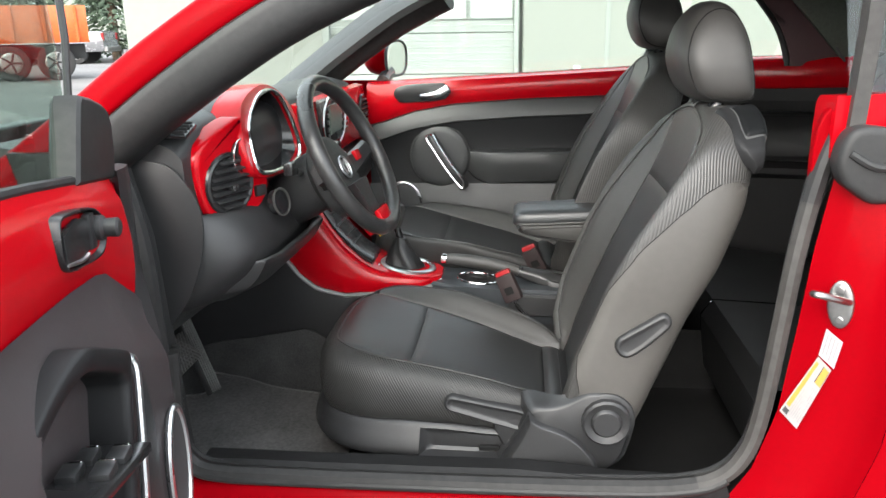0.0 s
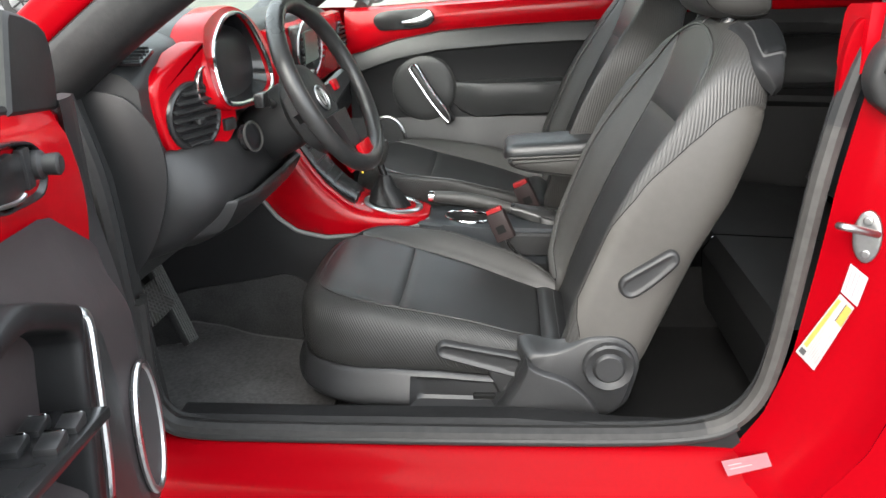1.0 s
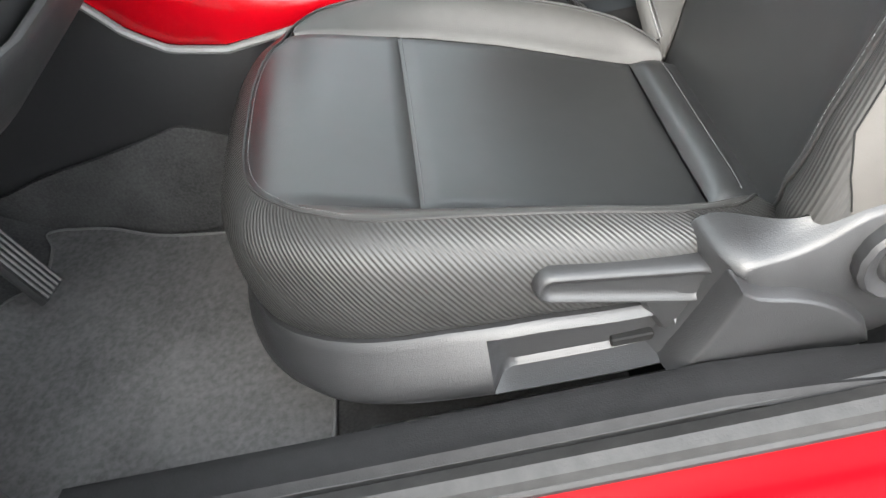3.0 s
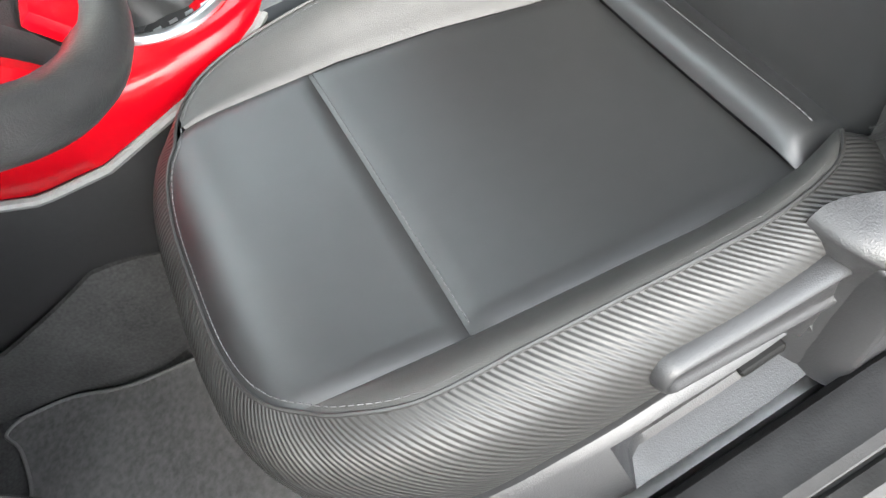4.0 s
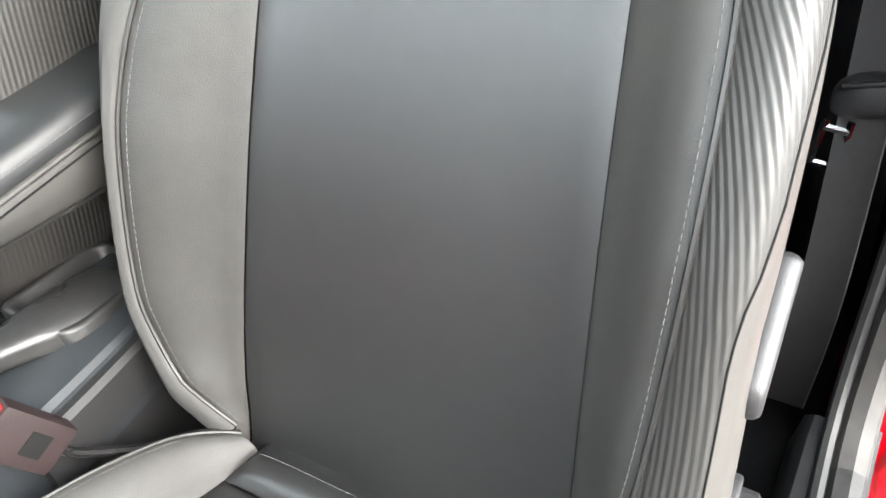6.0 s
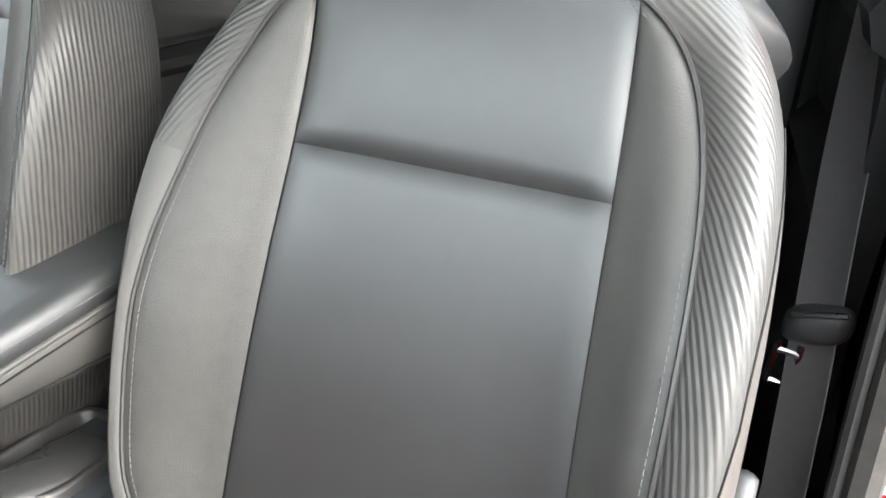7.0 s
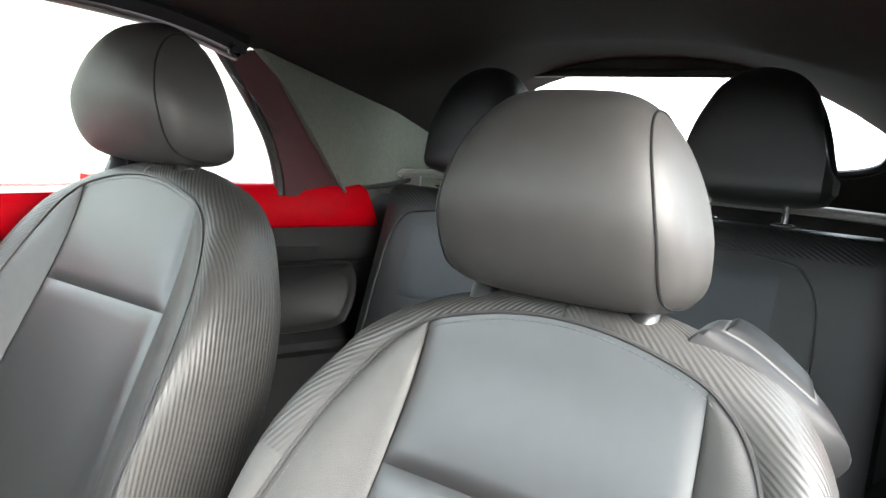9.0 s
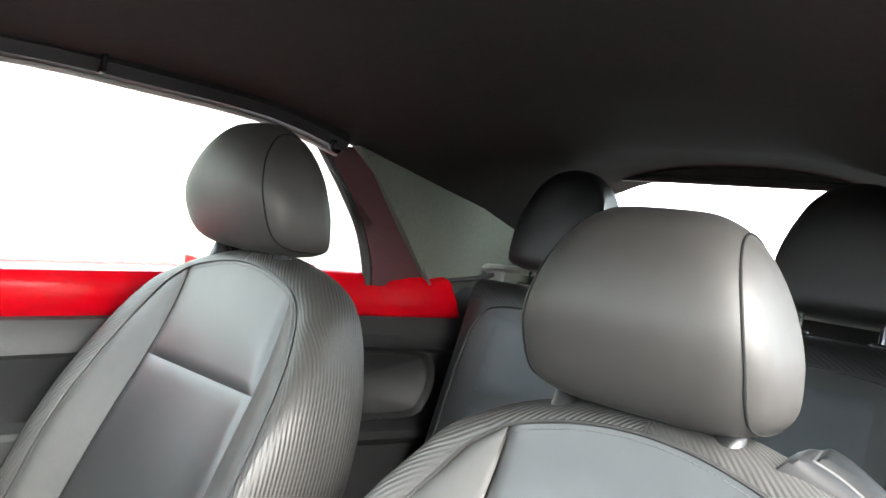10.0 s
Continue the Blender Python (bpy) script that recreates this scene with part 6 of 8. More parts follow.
part("box_seam", tube([tilt @ Vector(p) for p in curve([(0.14, -0.079, -0.012), (-0.10, -0.079, -0.012), (-0.135, -0.077, -0.014), (-0.145, -0.076, -0.018), (-0.135, -0.077, -0.026), (-0.09, -0.077, -0.036), (0.02, -0.076, -0.055), (0.14, -0.075, -0.068)], 40)], 0.0012, 6), SEAM_THREAD, arm, "dark seam round the side panel")
part("stitching", stitches([tilt @ Vector((x, -0.0815, 0.020)) for x in span(-0.14, 0.13, 6)], 0.006, 0.004, 0.0006), THREAD, arm)
part("hinge", tube([tilt @ Vector((-0.155, -0.070, -0.004)), tilt @ Vector((-0.155, -0.084, -0.004))], 0.005, 12), PLASTIC_GLOSS, arm)
part("stem", loft([[Vector((x, w, z)) for x, w in ((x0, -0.06), (x0 + 0.08, -0.06), (x0 + 0.08, 0.06), (x0, 0.06))] for x0, z in ((0.06, -0.02), (0.07, -0.10), (0.09, -0.19))]), PLASTIC, arm)

# buckles
def buckle(at, lean, label):
    b = thing("belt_buckle", label, "seat belt buckle", at, "belt buckles")
    r = Euler((radians(lean), radians(-26), radians(-12))).to_matrix()
    m4 = r.to_4x4()
    part("case", moved(rbox((0.052, 0.026, 0.080), 0.006, 2, (0, 0, -0.012)), m4), BUCKLE, b, "brown-black plastic case")
    part("release_button", moved(rbox((0.044, 0.018, 0.020), 0.005, 2, (0, 0.001, 0.030)), m4), RED_LAMP, b, "red release button")
    part("label_plate", moved(rbox((0.024, 0.002, 0.022), 0.0006, 1, (0, 0.0135, -0.02)), m4), SEAM_THREAD, b)
    part("label_plate", moved(rbox((0.024, 0.002, 0.022), 0.0006, 1, (0, -0.0135, -0.02)), m4), SEAM_THREAD, b)
    part("stalk", tube(curve([r @ Vector((0, 0, -0.045)), r @ Vector((0.0, 0, -0.07)), r @ Vector((0.01, 0.0, -0.10)), r @ Vector((0.03, 0.0, -0.15))], 12), 0.010, 8, False, 0.5), PLASTIC_GLOSS, b)
buckle((0.966, -0.106, 0.545), -4, "brown-black seat belt buckle with a red button beside the driver's seat")
buckle((1.040, 0.108, 0.560), 6, "brown-black seat belt buckle with a red button beside the passenger seat")


# ---- open driver's door ----
DD, DN = Vector((0.213, -0.977, 0)), Vector((0.977, 0.213, 0))
DH = Vector((0.323, -0.84, 0))
door = thing("car_door", "open red driver's door with black lower panel and speaker", "car door", DH)


def dl(l, z, n=0.0):
    return DD * l + DN * n + Vector((0, 0, z))


def door_sheet(us, f0, f1, depth, n=0.0, nz=6):
    """Panel between two lines z0(l), z1(l)."""
    return grid(lambda l, v: tuple(dl(l, f0(l) + (f1(l) - f0(l)) * v, n + depth(l, v))), us, span(0, 1, nz))


def belt(l):
    return 1.022 + 0.125 * (l - 0.18) - 0.04 * max(0, l - 0.5)


def split(l):
    return lerp_table([(0.10, 0.76), (0.175, 0.825), (0.25, 0.871), (0.30, 0.902), (0.34, 0.912), (0.44, 0.920), (0.53, 0.923), (0.65, 0.925), (1.2, 0.95)], l)
LS = span(0.12, 1.22, 320)
part("door_shell", loft([[dl(l, z, n) for z, n in ((0.36, -0.02), (0.36, -0.13), (0.55, -0.165), (0.85, -0.165), (belt(l) - 0.02, -0.13), (belt(l), -0.10), (belt(l), -0.03), (belt(l) - 0.01, -0.012))] for l in span(0.09, 1.22, 12)]), RED, door, "glossy red outer door shell")
part("upper_panel", door_sheet(LS, lambda l: split(l) - 0.02, belt, lambda l, v: 0.012 * math.sin(math.pi * min(1, v * 1.1)) - 0.03 * smooth01((0.17 - l) / 0.05) - 0.012 * smooth01((v - 0.85) / 0.15), 0, 12), RED_TRIM, door, "glossy red upper panel")


def lower_depth(l, v):
    z = 0.37 + (split(l) - 0.37) * v
    d = 0.044 * smooth01((l - 0.10) / 0.10) * (1 - smooth01((v - 0.72) / 0.28))
    top = lerp_table([(0.40, 0.80), (0.425, 0.815), (0.455, 0.832), (0.53, 0.866), (0.575, 0.864), (0.62, 0.844), (0.70, 0.79)], l)
    hole = smooth01((l - lerp_table([(0.6, 0.453), (0.685, 0.434), (0.745, 0.408), (0.8, 0.398)], z)) / 0.008) * smooth01((0.69 - l) / 0.05) * smooth01((z - 0.60) / 0.03) * smooth01((top - z) / 0.008)
    return d + 0.008 - 0.03 * smooth01((0.05 - v) / 0.05) - 0.046 * hole
part("lower_panel", door_sheet(LS, lambda l: 0.37, lambda l: split(l), lower_depth, 0, 160), DOOR_SOFT, door, "soft black lower panel")
part("front_edge", loft([[dl(l, z, n) for l, n in ((0.085, -0.02), (0.10, 0.0), (0.13, 0.004 + e), (0.16, 0.0), (0.12, -0.03))] for z, e in ((0.37, 0.02), (0.55, 0.04), (0.75, 0.02), (0.9, 0.0), (1.03, 0.0))]), PLASTIC, door)
# grab handle: raised frame round a pocket, chrome strip in front
rim_out = curve([Vector((l, z, 0)) for l, z in ((0.72, 0.78), (0.68, 0.812), (0.64, 0.845), (0.59, 0.872), (0.55, 0.884), (0.52, 0.878), (0.46, 0.850), (0.410, 0.826), (0.399, 0.818), (0.400, 0.805), (0.416, 0.765), (0.433, 0.690), (0.456, 0.614), (0.475, 0.56))], 78)
rim_in = curve([Vector((l, z, 0)) for l, z in ((0.70, 0.765), (0.66, 0.798), (0.622, 0.826), (0.582, 0.846), (0.55, 0.853), (0.525, 0.846), (0.475, 0.822), (0.440, 0.802), (0.430, 0.788), (0.428, 0.775), (0.438, 0.745), (0.455, 0.683), (0.478, 0.61), (0.495, 0.56))], 78)
def frame_ring(k):
    o, i = rim_out[k], rim_in[k]
    f = 0.45 + 0.55 * smooth01((k - 4) / 26)
    return [dl(o.x + (i.x - o.x) * a, o.y + (i.y - o.y) * a, 0.01 + (n - 0.01) * f) for a, n in ((0, 0.02), (0, 0.052), (0.05, 0.058), (0.15, 0.061), (0.5, 0.062), (0.85, 0.060), (0.95, 0.056), (1, 0.048), (1, -0.02))]
part("grab_frame", loft([frame_ring(k) for k in range(len(rim_out))], False, False), PLASTIC_CAP, door, "black grab handle frame", sharp=50)
part("grab_strip", tube(curve([dl(l, z, n) for l, z, n in ((0.388, 0.806, 0.050), (0.384, 0.790, 0.060), (0.400, 0.73, 0.063), (0.413, 0.68, 0.064), (0.432, 0.60, 0.064), (0.448, 0.54, 0.060))], 30), 0.0075, 8, False, 0.7, DN), SATIN, door, "satin metal strip")
part("arm_ledge", loft([[dl(l, z0 + z, n) for z, n in ((0.0, 0.02), (0.0, 0.090), (-0.02, 0.105), (-0.07, 0.100), (-0.12, 0.07), (-0.13, 0.03))] for l, z0 in ((0.465, 0.555), (0.48, 0.585), (0.62, 0.66), (1.0, 0.74), (1.15, 0.76))]), DOOR_SOFT, door, "black arm ledge")
panel = part("switch_panel", moved(rbox((0.24, 0.08, 0.016), 0.006, 2), Matrix.Translation(dl(0.575, 0.728, 0.050)) @ Matrix((DD + Vector((0, 0, 0.22)), DN, DD.cross(DN))).transposed().to_4x4()), PLASTIC_GLOSS, door, "black window switch panel")
for a in (0.525, 0.58):
    for b_ in (0.031, 0.069):
        at_ = dl(a, 0.726 + 0.22 * (a - 0.575) + 0.014, b_)
        part("window_switch", rbox((0.036, 0.026, 0.016), 0.005, 2, at_, DD.to_track_quat("X", "Z").to_matrix()), PLASTIC, panel)
        part("switch_mark", rbox((0.004, 0.020, 0.004), 0.001, 1, at_ + DD * -0.014 + Vector((0, 0, 0.008)), DD.to_track_quat("X", "Z").to_matrix()), CHROME, panel)
part("grey_panel", prism([dl(l, z, 0.044) for l, z in ((0.335, 0.750), (0.318, 0.67), (0.322, 0.57), (0.318, 0.47), (0.43, 0.47), (0.418, 0.60), (0.398, 0.68), (0.375, 0.75), (0.352, 0.765))], DN * 0.012, 0.004), PLASTIC_SOFT, door, "smooth grey strip panel")
speaker = part("speaker_grille", disc(dl(0.235, 0.533, 0.060), DN, 0.057, 0.03, 40, 0.004, 1.9), GRILLE, door, "fine black speaker mesh")
part("speaker_ring", ring(dl(0.235, 0.533, 0.060), DN, 0.058, 0.0060, 56, 1.88), SATIN, speaker, "satin metal speaker ring")
# inner release with its dished plate and the mirror knob
dish_line = curve([Vector((l, z, 0)) for l, z in ((0.463, 1.012), (0.444, 1.024), (0.37, 1.016), (0.329, 1.005), (0.304, 0.982), (0.306, 0.955), (0.333, 0.940), (0.4, 0.945), (0.448, 0.952), (0.466, 0.972))], 44, True)
dish_mid = Vector((0.386, 0.980, 0))
def dish_ring(f, g, n):
    return [dl(dish_mid.x + (p.x - dish_mid.x) * f, dish_mid.y + (p.y - dish_mid.y) * g, n) for p in dish_line]
plate = part("release_plate", loft([dish_ring(f, g, n) for f, g, n in ((1.02, 1.03, 0.0), (1.02, 1.03, 0.014), (1.0, 1.0, 0.019), (0.965, 0.93, 0.019), (0.94, 0.88, 0.014), (0.88, 0.76, 0.005), (0.01, 0.01, 0.002))], True, False), PLASTIC_GLOSS, door, "dark release dish")
part("release_lever", prism([dl(l, z, 0.010) for l, z in ((0.456, 1.006), (0.40, 1.010), (0.372, 1.002), (0.372, 0.962), (0.40, 0.954), (0.456, 0.962))], DN * 0.010, 0.004), PLASTIC_GLOSS, plate, "glossy dark release lever")
part("lever_edge", tube(curve([dl(0.455, 0.962, 0.018), dl(0.41, 0.955, 0.020), dl(0.385, 0.957, 0.020)], 10), 0.003, 6), SATIN, plate)
part("lock_switch", rbox((0.022, 0.012, 0.050), 0.004, 2, dl(0.355, 0.981, 0.014), DD.to_track_quat("X", "Z").to_matrix()), PLASTIC, plate)
knob_m = part("mirror_knob", tube([dl(0.334, 0.980, 0.006), dl(0.334, 0.980, 0.026), dl(0.334, 0.980, 0.030), dl(0.334, 0.980, 0.046), dl(0.334, 0.980, 0.049)], [0.018, 0.018, 0.013, 0.014, 0.010], 20), PLASTIC, plate, "round mirror knob")
# window: sail trim, rail and glass
part("sail_trim", prism([dl(l, z, -0.05) for l, z in ((0.148, 1.015), (0.135, 1.06), (0.131, 1.10), (0.14, 1.124), (0.16, 1.136), (0.21, 1.150), (0.25, 1.157), (0.262, 1.148), (0.280, 1.11), (0.312, 1.035))], DN * 0.045, 0.012, 3), RUBBER, door, "black window corner trim")
part("window_post", tube([dl(0.275, 1.05, -0.03), dl(0.225, 1.139, -0.035), dl(0.171, 1.235, -0.045), dl(0.143, 1.284, -0.055), dl(0.10, 1.36, -0.075)], 0.006, 8), RUBBER, door, "black window guide")
pane = part("window_glass", grid(lambda l, v: tuple(dl(l - 0.175 * v, belt(l) - 0.02 + 0.36 * v, -0.035 - 0.06 * v * v)), span(0.285, 1.15, 8), span(0, 1, 5), tuple(DN * -0.004)), GLASS_DOOR, door, "raised side glass")
pane.visible_shadow = False
part("belt_strip", tube([dl(l, belt(l) + 0.004, -0.018) for l in span(0.2, 1.2, 8)], 0.008, 8), RUBBER, door, "black belt strip")
mir = thing("wing_mirror", "red door mirror housing on the open driver's door", "wing mirror", DH + dl(0.34, 1.06, -0.23), "wing mirrors")


def mirror_shell(parent, ax, ay, face):
    """Rounded housing with a glass face; ax across, ay up, face outwards to the driver."""
    rings = []
    for f, d in ((1.0, 0.0), (1.03, -0.015), (1.0, -0.05), (0.88, -0.085), (0.6, -0.11), (0.2, -0.12)):
        rings.append([ax * (0.098 * f * math.copysign(abs(math.cos(t)) ** 0.7, math.cos(t))) + ay * (0.066 * f * math.copysign(abs(math.sin(t)) ** 0.7, math.sin(t))) + face * d for t in (2 * math.pi * k / 36 for k in range(36))])
    part("housing", loft(rings, True, True), RED, parent, "glossy red housing")
    part("glass_frame", tube([p + face * 0.002 for p in rings[0]], 0.006, 8, True), PLASTIC, parent)
    part("mirror_glass", loft([[p * 0.94 + face * 0.003 for p in rings[0]], [p * 0.5 + face * 0.004 for p in rings[0]], [p * 0.01 + face * 0.004 for p in rings[0]]], True, False), MIRROR, parent, "clear mirror glass")
mirror_shell(mir, DN, Vector((0, 0, 1)), (DD * 0.95 + DN * 0.2).normalized())
part("foot", tube([Vector((0, 0, -0.05)), DN * 0.08 + Vector((0, 0, -0.07)), DN * 0.14 + Vector((0, 0, -0.06))], 0.025, 10), PLASTIC, mir)
mir2 = thing("wing_mirror", "red door mirror with clear glass outside the passenger window", "wing mirror", (0.505, 0.875, 1.13), "wing mirrors")
mirror_shell(mir2, Vector((0.25, 0.97, 0)).normalized(), Vector((0, 0, 1)), Vector((0.97, -0.25, 0)).normalized())
part("foot", tube([Vector((-0.02, -0.04, -0.05)), Vector((-0.03, -0.09, -0.07)), Vector((-0.03, -0.14, -0.08))], 0.025, 10), PLASTIC, mir2)

# ---- passenger door, seen from inside ----
fdoor = thing("car_door", "closed passenger door with a red top rail and black padded panel", "car door", (0.42, 0.68, 0.35))
fs_ = Vector((-0.42, -0.68, -0.35))


def fp(name, geo, mat, parent=None, label="", **kw):
    return part(name, ([Vector(v) + fs_ for v in geo[0]], *geo[1:]), mat, parent or fdoor, label, **kw)


def ftop(x):
    return 1.054 + 0.05 * (x - 0.44) if x < 1.5 else 1.107 + 0.026 * (x - 1.5)


def fsplit(x):
    return lerp_table([(0.42, 0.905), (0.49, 0.922), (0.60, 0.958), (0.75, 0.985), (1.0, 1.002), (1.3, 1.012), (1.9, 1.022), (2.2, 1.03)], x)


def fy(x):
    return 0.665 if x < 1.5 else 0.665 - 0.115 * ((x - 1.5) / 0.65) ** 1.2


FX = span(0.43, 1.49, 36)
fp("door_core", slab(0.43, 1.49, 0.685, 0.80, 0.36, 1.03, 0.01), PLASTIC)
fp("red_rail", loft([[Vector((x, fy(x) + n, z)) for n, z in ((0.0, fsplit(x) - 0.012), (-0.014, fsplit(x) + 0.006), (-0.020, (fsplit(x) + ftop(x)) / 2), (-0.008, ftop(x) - 0.012), (0.03, ftop(x)), (0.09, ftop(x) - 0.004), (0.09, fsplit(x)))] for x in FX]), RED_TRIM, None, "glossy red door rail")
fp("padded_band", loft([[Vector((x, fy(x) + n, z)) for n, z in ((0.01, fsplit(x) - 0.006), (-0.012, fsplit(x) - 0.016), (-0.028, fsplit(x) - 0.05), (-0.03, fsplit(x) - 0.072), (-0.012, fsplit(x) - 0.088), (0.01, fsplit(x) - 0.09))] for x in FX]), PLASTIC_SOFT, None, "soft black band")
fp("recess_panel", grid(lambda x, v: (x, fy(x) + 0.004 - 0.03 * v ** 4, 0.64 + (fsplit(x) - 0.08 - 0.64) * v), FX, span(0, 1, 8)), TRIM_REAR, None, "dark recessed panel")
def rest_ring(x):
    f = smooth01((x - 0.775) / 0.14)
    lo = lerp_table([(0.775, 0.76), (0.82, 0.70), (0.88, 0.675), (1.0, 0.682), (1.49, 0.70)], x)
    hi = 0.803 + 0.02 * max(0, x - 0.9)
    return [Vector((x, fy(x) + 0.004 - n * (0.25 + 0.75 * f), lo + (hi - lo) * k)) for n, k in ((0.0, 1.02), (0.030, 1.0), (0.046, 0.96), (0.052, 0.88), (0.050, 0.6), (0.044, 0.3), (0.034, 0.06), (0.0, -0.02))]
fp("arm_rest", loft([rest_ring(x) for x in span(0.775, 0.95, 10) + span(1.0, 1.49, 8)]), PLASTIC_SOFT, None, "smooth black door arm rest")
fp("lower_panel", grid(lambda x, v: (x, fy(x) - 0.02 - 0.025 * math.sin(math.pi * v), 0.36 + (0.68 - 0.36) * v), FX, span(0, 1, 10)), PLASTIC, None, "soft black lower panel")
oval = curve([Vector((0.70 + 0.113 * math.cos(t) * (1.0 if math.cos(t) < 0 else 0.95), 0.662, 0.783 + 0.114 * math.sin(t))) for t in (2 * math.pi * k / 20 for k in range(20))], 60, True)
oc = Vector((0.70, 0.662, 0.783))
fp("grab_surround", loft([[oc + (p - oc) * f + Vector((0, -d, 0)) for p in oval] for f, d in ((1.0, 0.0), (1.0, 0.014), (0.985, 0.020), (0.95, 0.0225), (0.75, 0.025), (0.4, 0.026), (0.01, 0.0265))], True, False), PLASTIC_SOFT, None, "smooth round handle plate", sharp=60)
fp("surround_groove", tube([p + Vector((0, -0.012, 0)) for p in oval], 0.0035, 6, True), INK, None)
hl = [(0.665, 0.862), (0.69, 0.82), (0.735, 0.752), (0.775, 0.70), (0.79, 0.672)]
fp("grab_handle", tube(curve([Vector((x, 0.612 - 0.012 * math.sin(k / 4 * math.pi), z)) for k, (x, z) in enumerate(hl)], 20), 0.019, 12, False, 0.6, (0, 1, 0)), PLASTIC, None, "black grab handle")
fp("handle_trim", tube(curve([Vector((x + dx, 0.594 - 0.012 * math.sin(k / 8 * math.pi), z + dz)) for k, (x, z, dx, dz) in enumerate([(*p, 0.010, 0.006) for p in hl[:-1]] + [(0.786, 0.676, 0, 0)] + [(*p, -0.010, -0.006) for p in reversed(hl[:-1])])], 50, True), 0.0042, 6, True), CHROME, None, "chrome handle trim")
rel = fp("release_plate", prism(curve([Vector((x, 0.652, z)) for x, z in ((0.531, 1.012), (0.544, 1.034), (0.582, 1.044), (0.697, 1.050), (0.730, 1.041), (0.740, 1.018), (0.725, 0.996), (0.697, 0.987), (0.57, 0.979), (0.543, 0.989))], 30, True), (0, -0.012, 0), 0.004), PLASTIC_GLOSS, None, "black release dish")
fp("release_lever", tube(curve([(0.632, 0.632, 1.004), (0.66, 0.620, 1.006), (0.70, 0.614, 1.014), (0.733, 0.622, 1.032)], 12), [0.008 + 0.008 * k / 12 for k in range(13)], 10, False, 0.5, (0, 1, 0)), SATIN, rel, "satin release lever")
spk = fp("speaker_grille", disc((0.56, 0.622, 0.60), (0, -1, 0), 0.066, 0.04, 32, 0.004, 1.3), GRILLE, None, "black speaker mesh")
fp("speaker_ring", ring((0.56, 0.622, 0.60), (0, -1, 0), 0.067, 0.0055, 40, 1.3), SATIN, spk)
far_pane = fp("window_glass", grid(lambda x, v: (x + 0.10 * v * (1.5 - x), 0.74 - 0.13 * v ** 1.3, 1.05 + 0.36 * v), span(0.48, 1.52, 6), span(0, 1, 5), (0, 0.004, 0)), GLASS_CLEAR, None, "clear passenger window")
far_pane.visible_shadow = False

# far rear side: red end piece, padded side, pocket
rside = thing("rear_side_trim", "black rear side panel with a red top piece and an open pocket", "side trim", (1.85, 0.6, 0.6))
rs_ = Vector((-1.85, -0.6, -0.6))


def rp(name, geo, mat, parent=None, label="", **kw):
    return part(name, ([Vector(v) + rs_ for v in geo[0]], *geo[1:]), mat, parent or rside, label, **kw)
RX = span(1.50, 2.26, 24)


def red_section(x, cut=0.0):
    lo, hi = fsplit(x) + 0.006, ftop(x) + 0.012
    return [(0.03, lo - 0.012), (-0.018, lo), (-0.0235, lo + 0.006), (-0.0255, lo + 0.4 * (hi - lo)), (-0.0215, hi - 0.016), (-0.015, hi - 0.006), (-0.004, hi), (0.07, hi + 0.004), (0.07, lo)]
rp("red_top", loft([[Vector((x + k * (1.09 - z) * 0.55, fy(x) + n, z)) for n, z in red_section(x)] for x, k in [(x, 0.0) for x in span(1.50, 1.98, 14)] + [(2.04, 0.5), (2.10, 0.85), (2.135, 1.0)]]), RED_TRIM, None, "glossy red top piece", sharp=50)
rp("side_panel", loft([[Vector((x, fy(x) + n, z)) for n, z in ((0.02, ftop(x) - 0.01), (0.0, fsplit(x) + 0.02), (-0.012, fsplit(x) - 0.015), (-0.022, 0.985), (-0.014, 0.952), (0.006, 0.940), (0.01, 0.79), (-0.004, 0.772), (-0.036, 0.755), (-0.036, 0.735), (-0.012, 0.715), (-0.01, 0.5), (-0.01, 0.24), (0.04, 0.24), (0.06, 0.9))] for x in RX]), TRIM_REAR, None, "soft black side panel")
pk = curve([Vector((x, 0, z)) for x, z in ((1.58, 0.935), (1.80, 0.940), (2.04, 0.940), (2.085, 0.925), (2.10, 0.88), (2.085, 0.82), (2.04, 0.79), (1.85, 0.785), (1.6, 0.785), (1.56, 0.83), (1.56, 0.90))], 60, True)
pc = Vector((1.83, 0, 0.862))


def pocket_ring(f, g, d):
    out_ = []
    for p in pk:
        x = pc.x + (p.x - pc.x) * f
        out_.append(Vector((x, fy(x) - 0.010 - d, pc.z + (p.z - pc.z) * g)))
    return out_
rp("pocket", loft([pocket_ring(1.03, 1.10, -0.02), pocket_ring(1.03, 1.10, 0.010), pocket_ring(1.02, 1.06, 0.016), pocket_ring(1.0, 1.0, 0.014), pocket_ring(0.985, 0.94, 0.004), pocket_ring(0.97, 0.88, -0.002), pocket_ring(0.01, 0.01, -0.004)], True, False), TRIM_REAR, None, "rounded black side pocket", sharp=60)
rp("belt_bolt", disc((2.20, 0.52, 1.065), (-0.2, -1, 0), 0.012, 0.008, 16), PLASTIC_GLOSS)
rp("corner_plate", rbox((0.012, 0.05, 0.028), 0.003, 1, (2.245, 0.498, 1.155), Euler((0, 0, radians(20))).to_matrix()), GREY_STRIP, None, "small pale end plate")
rp("shelf_edge", tube(curve([(2.02, 0.565, 1.112), (2.12, 0.545, 1.128), (2.20, 0.52, 1.142), (2.245, 0.50, 1.158)], 14), 0.007, 8), PLASTIC, None)
# near rear side
nside = thing("rear_side_trim", "black rear side panel beside the driver's belt with a red top piece", "side trim", (1.85, -0.68, 0.6))
ns_ = Vector((-1.85, 0.68, -0.6))


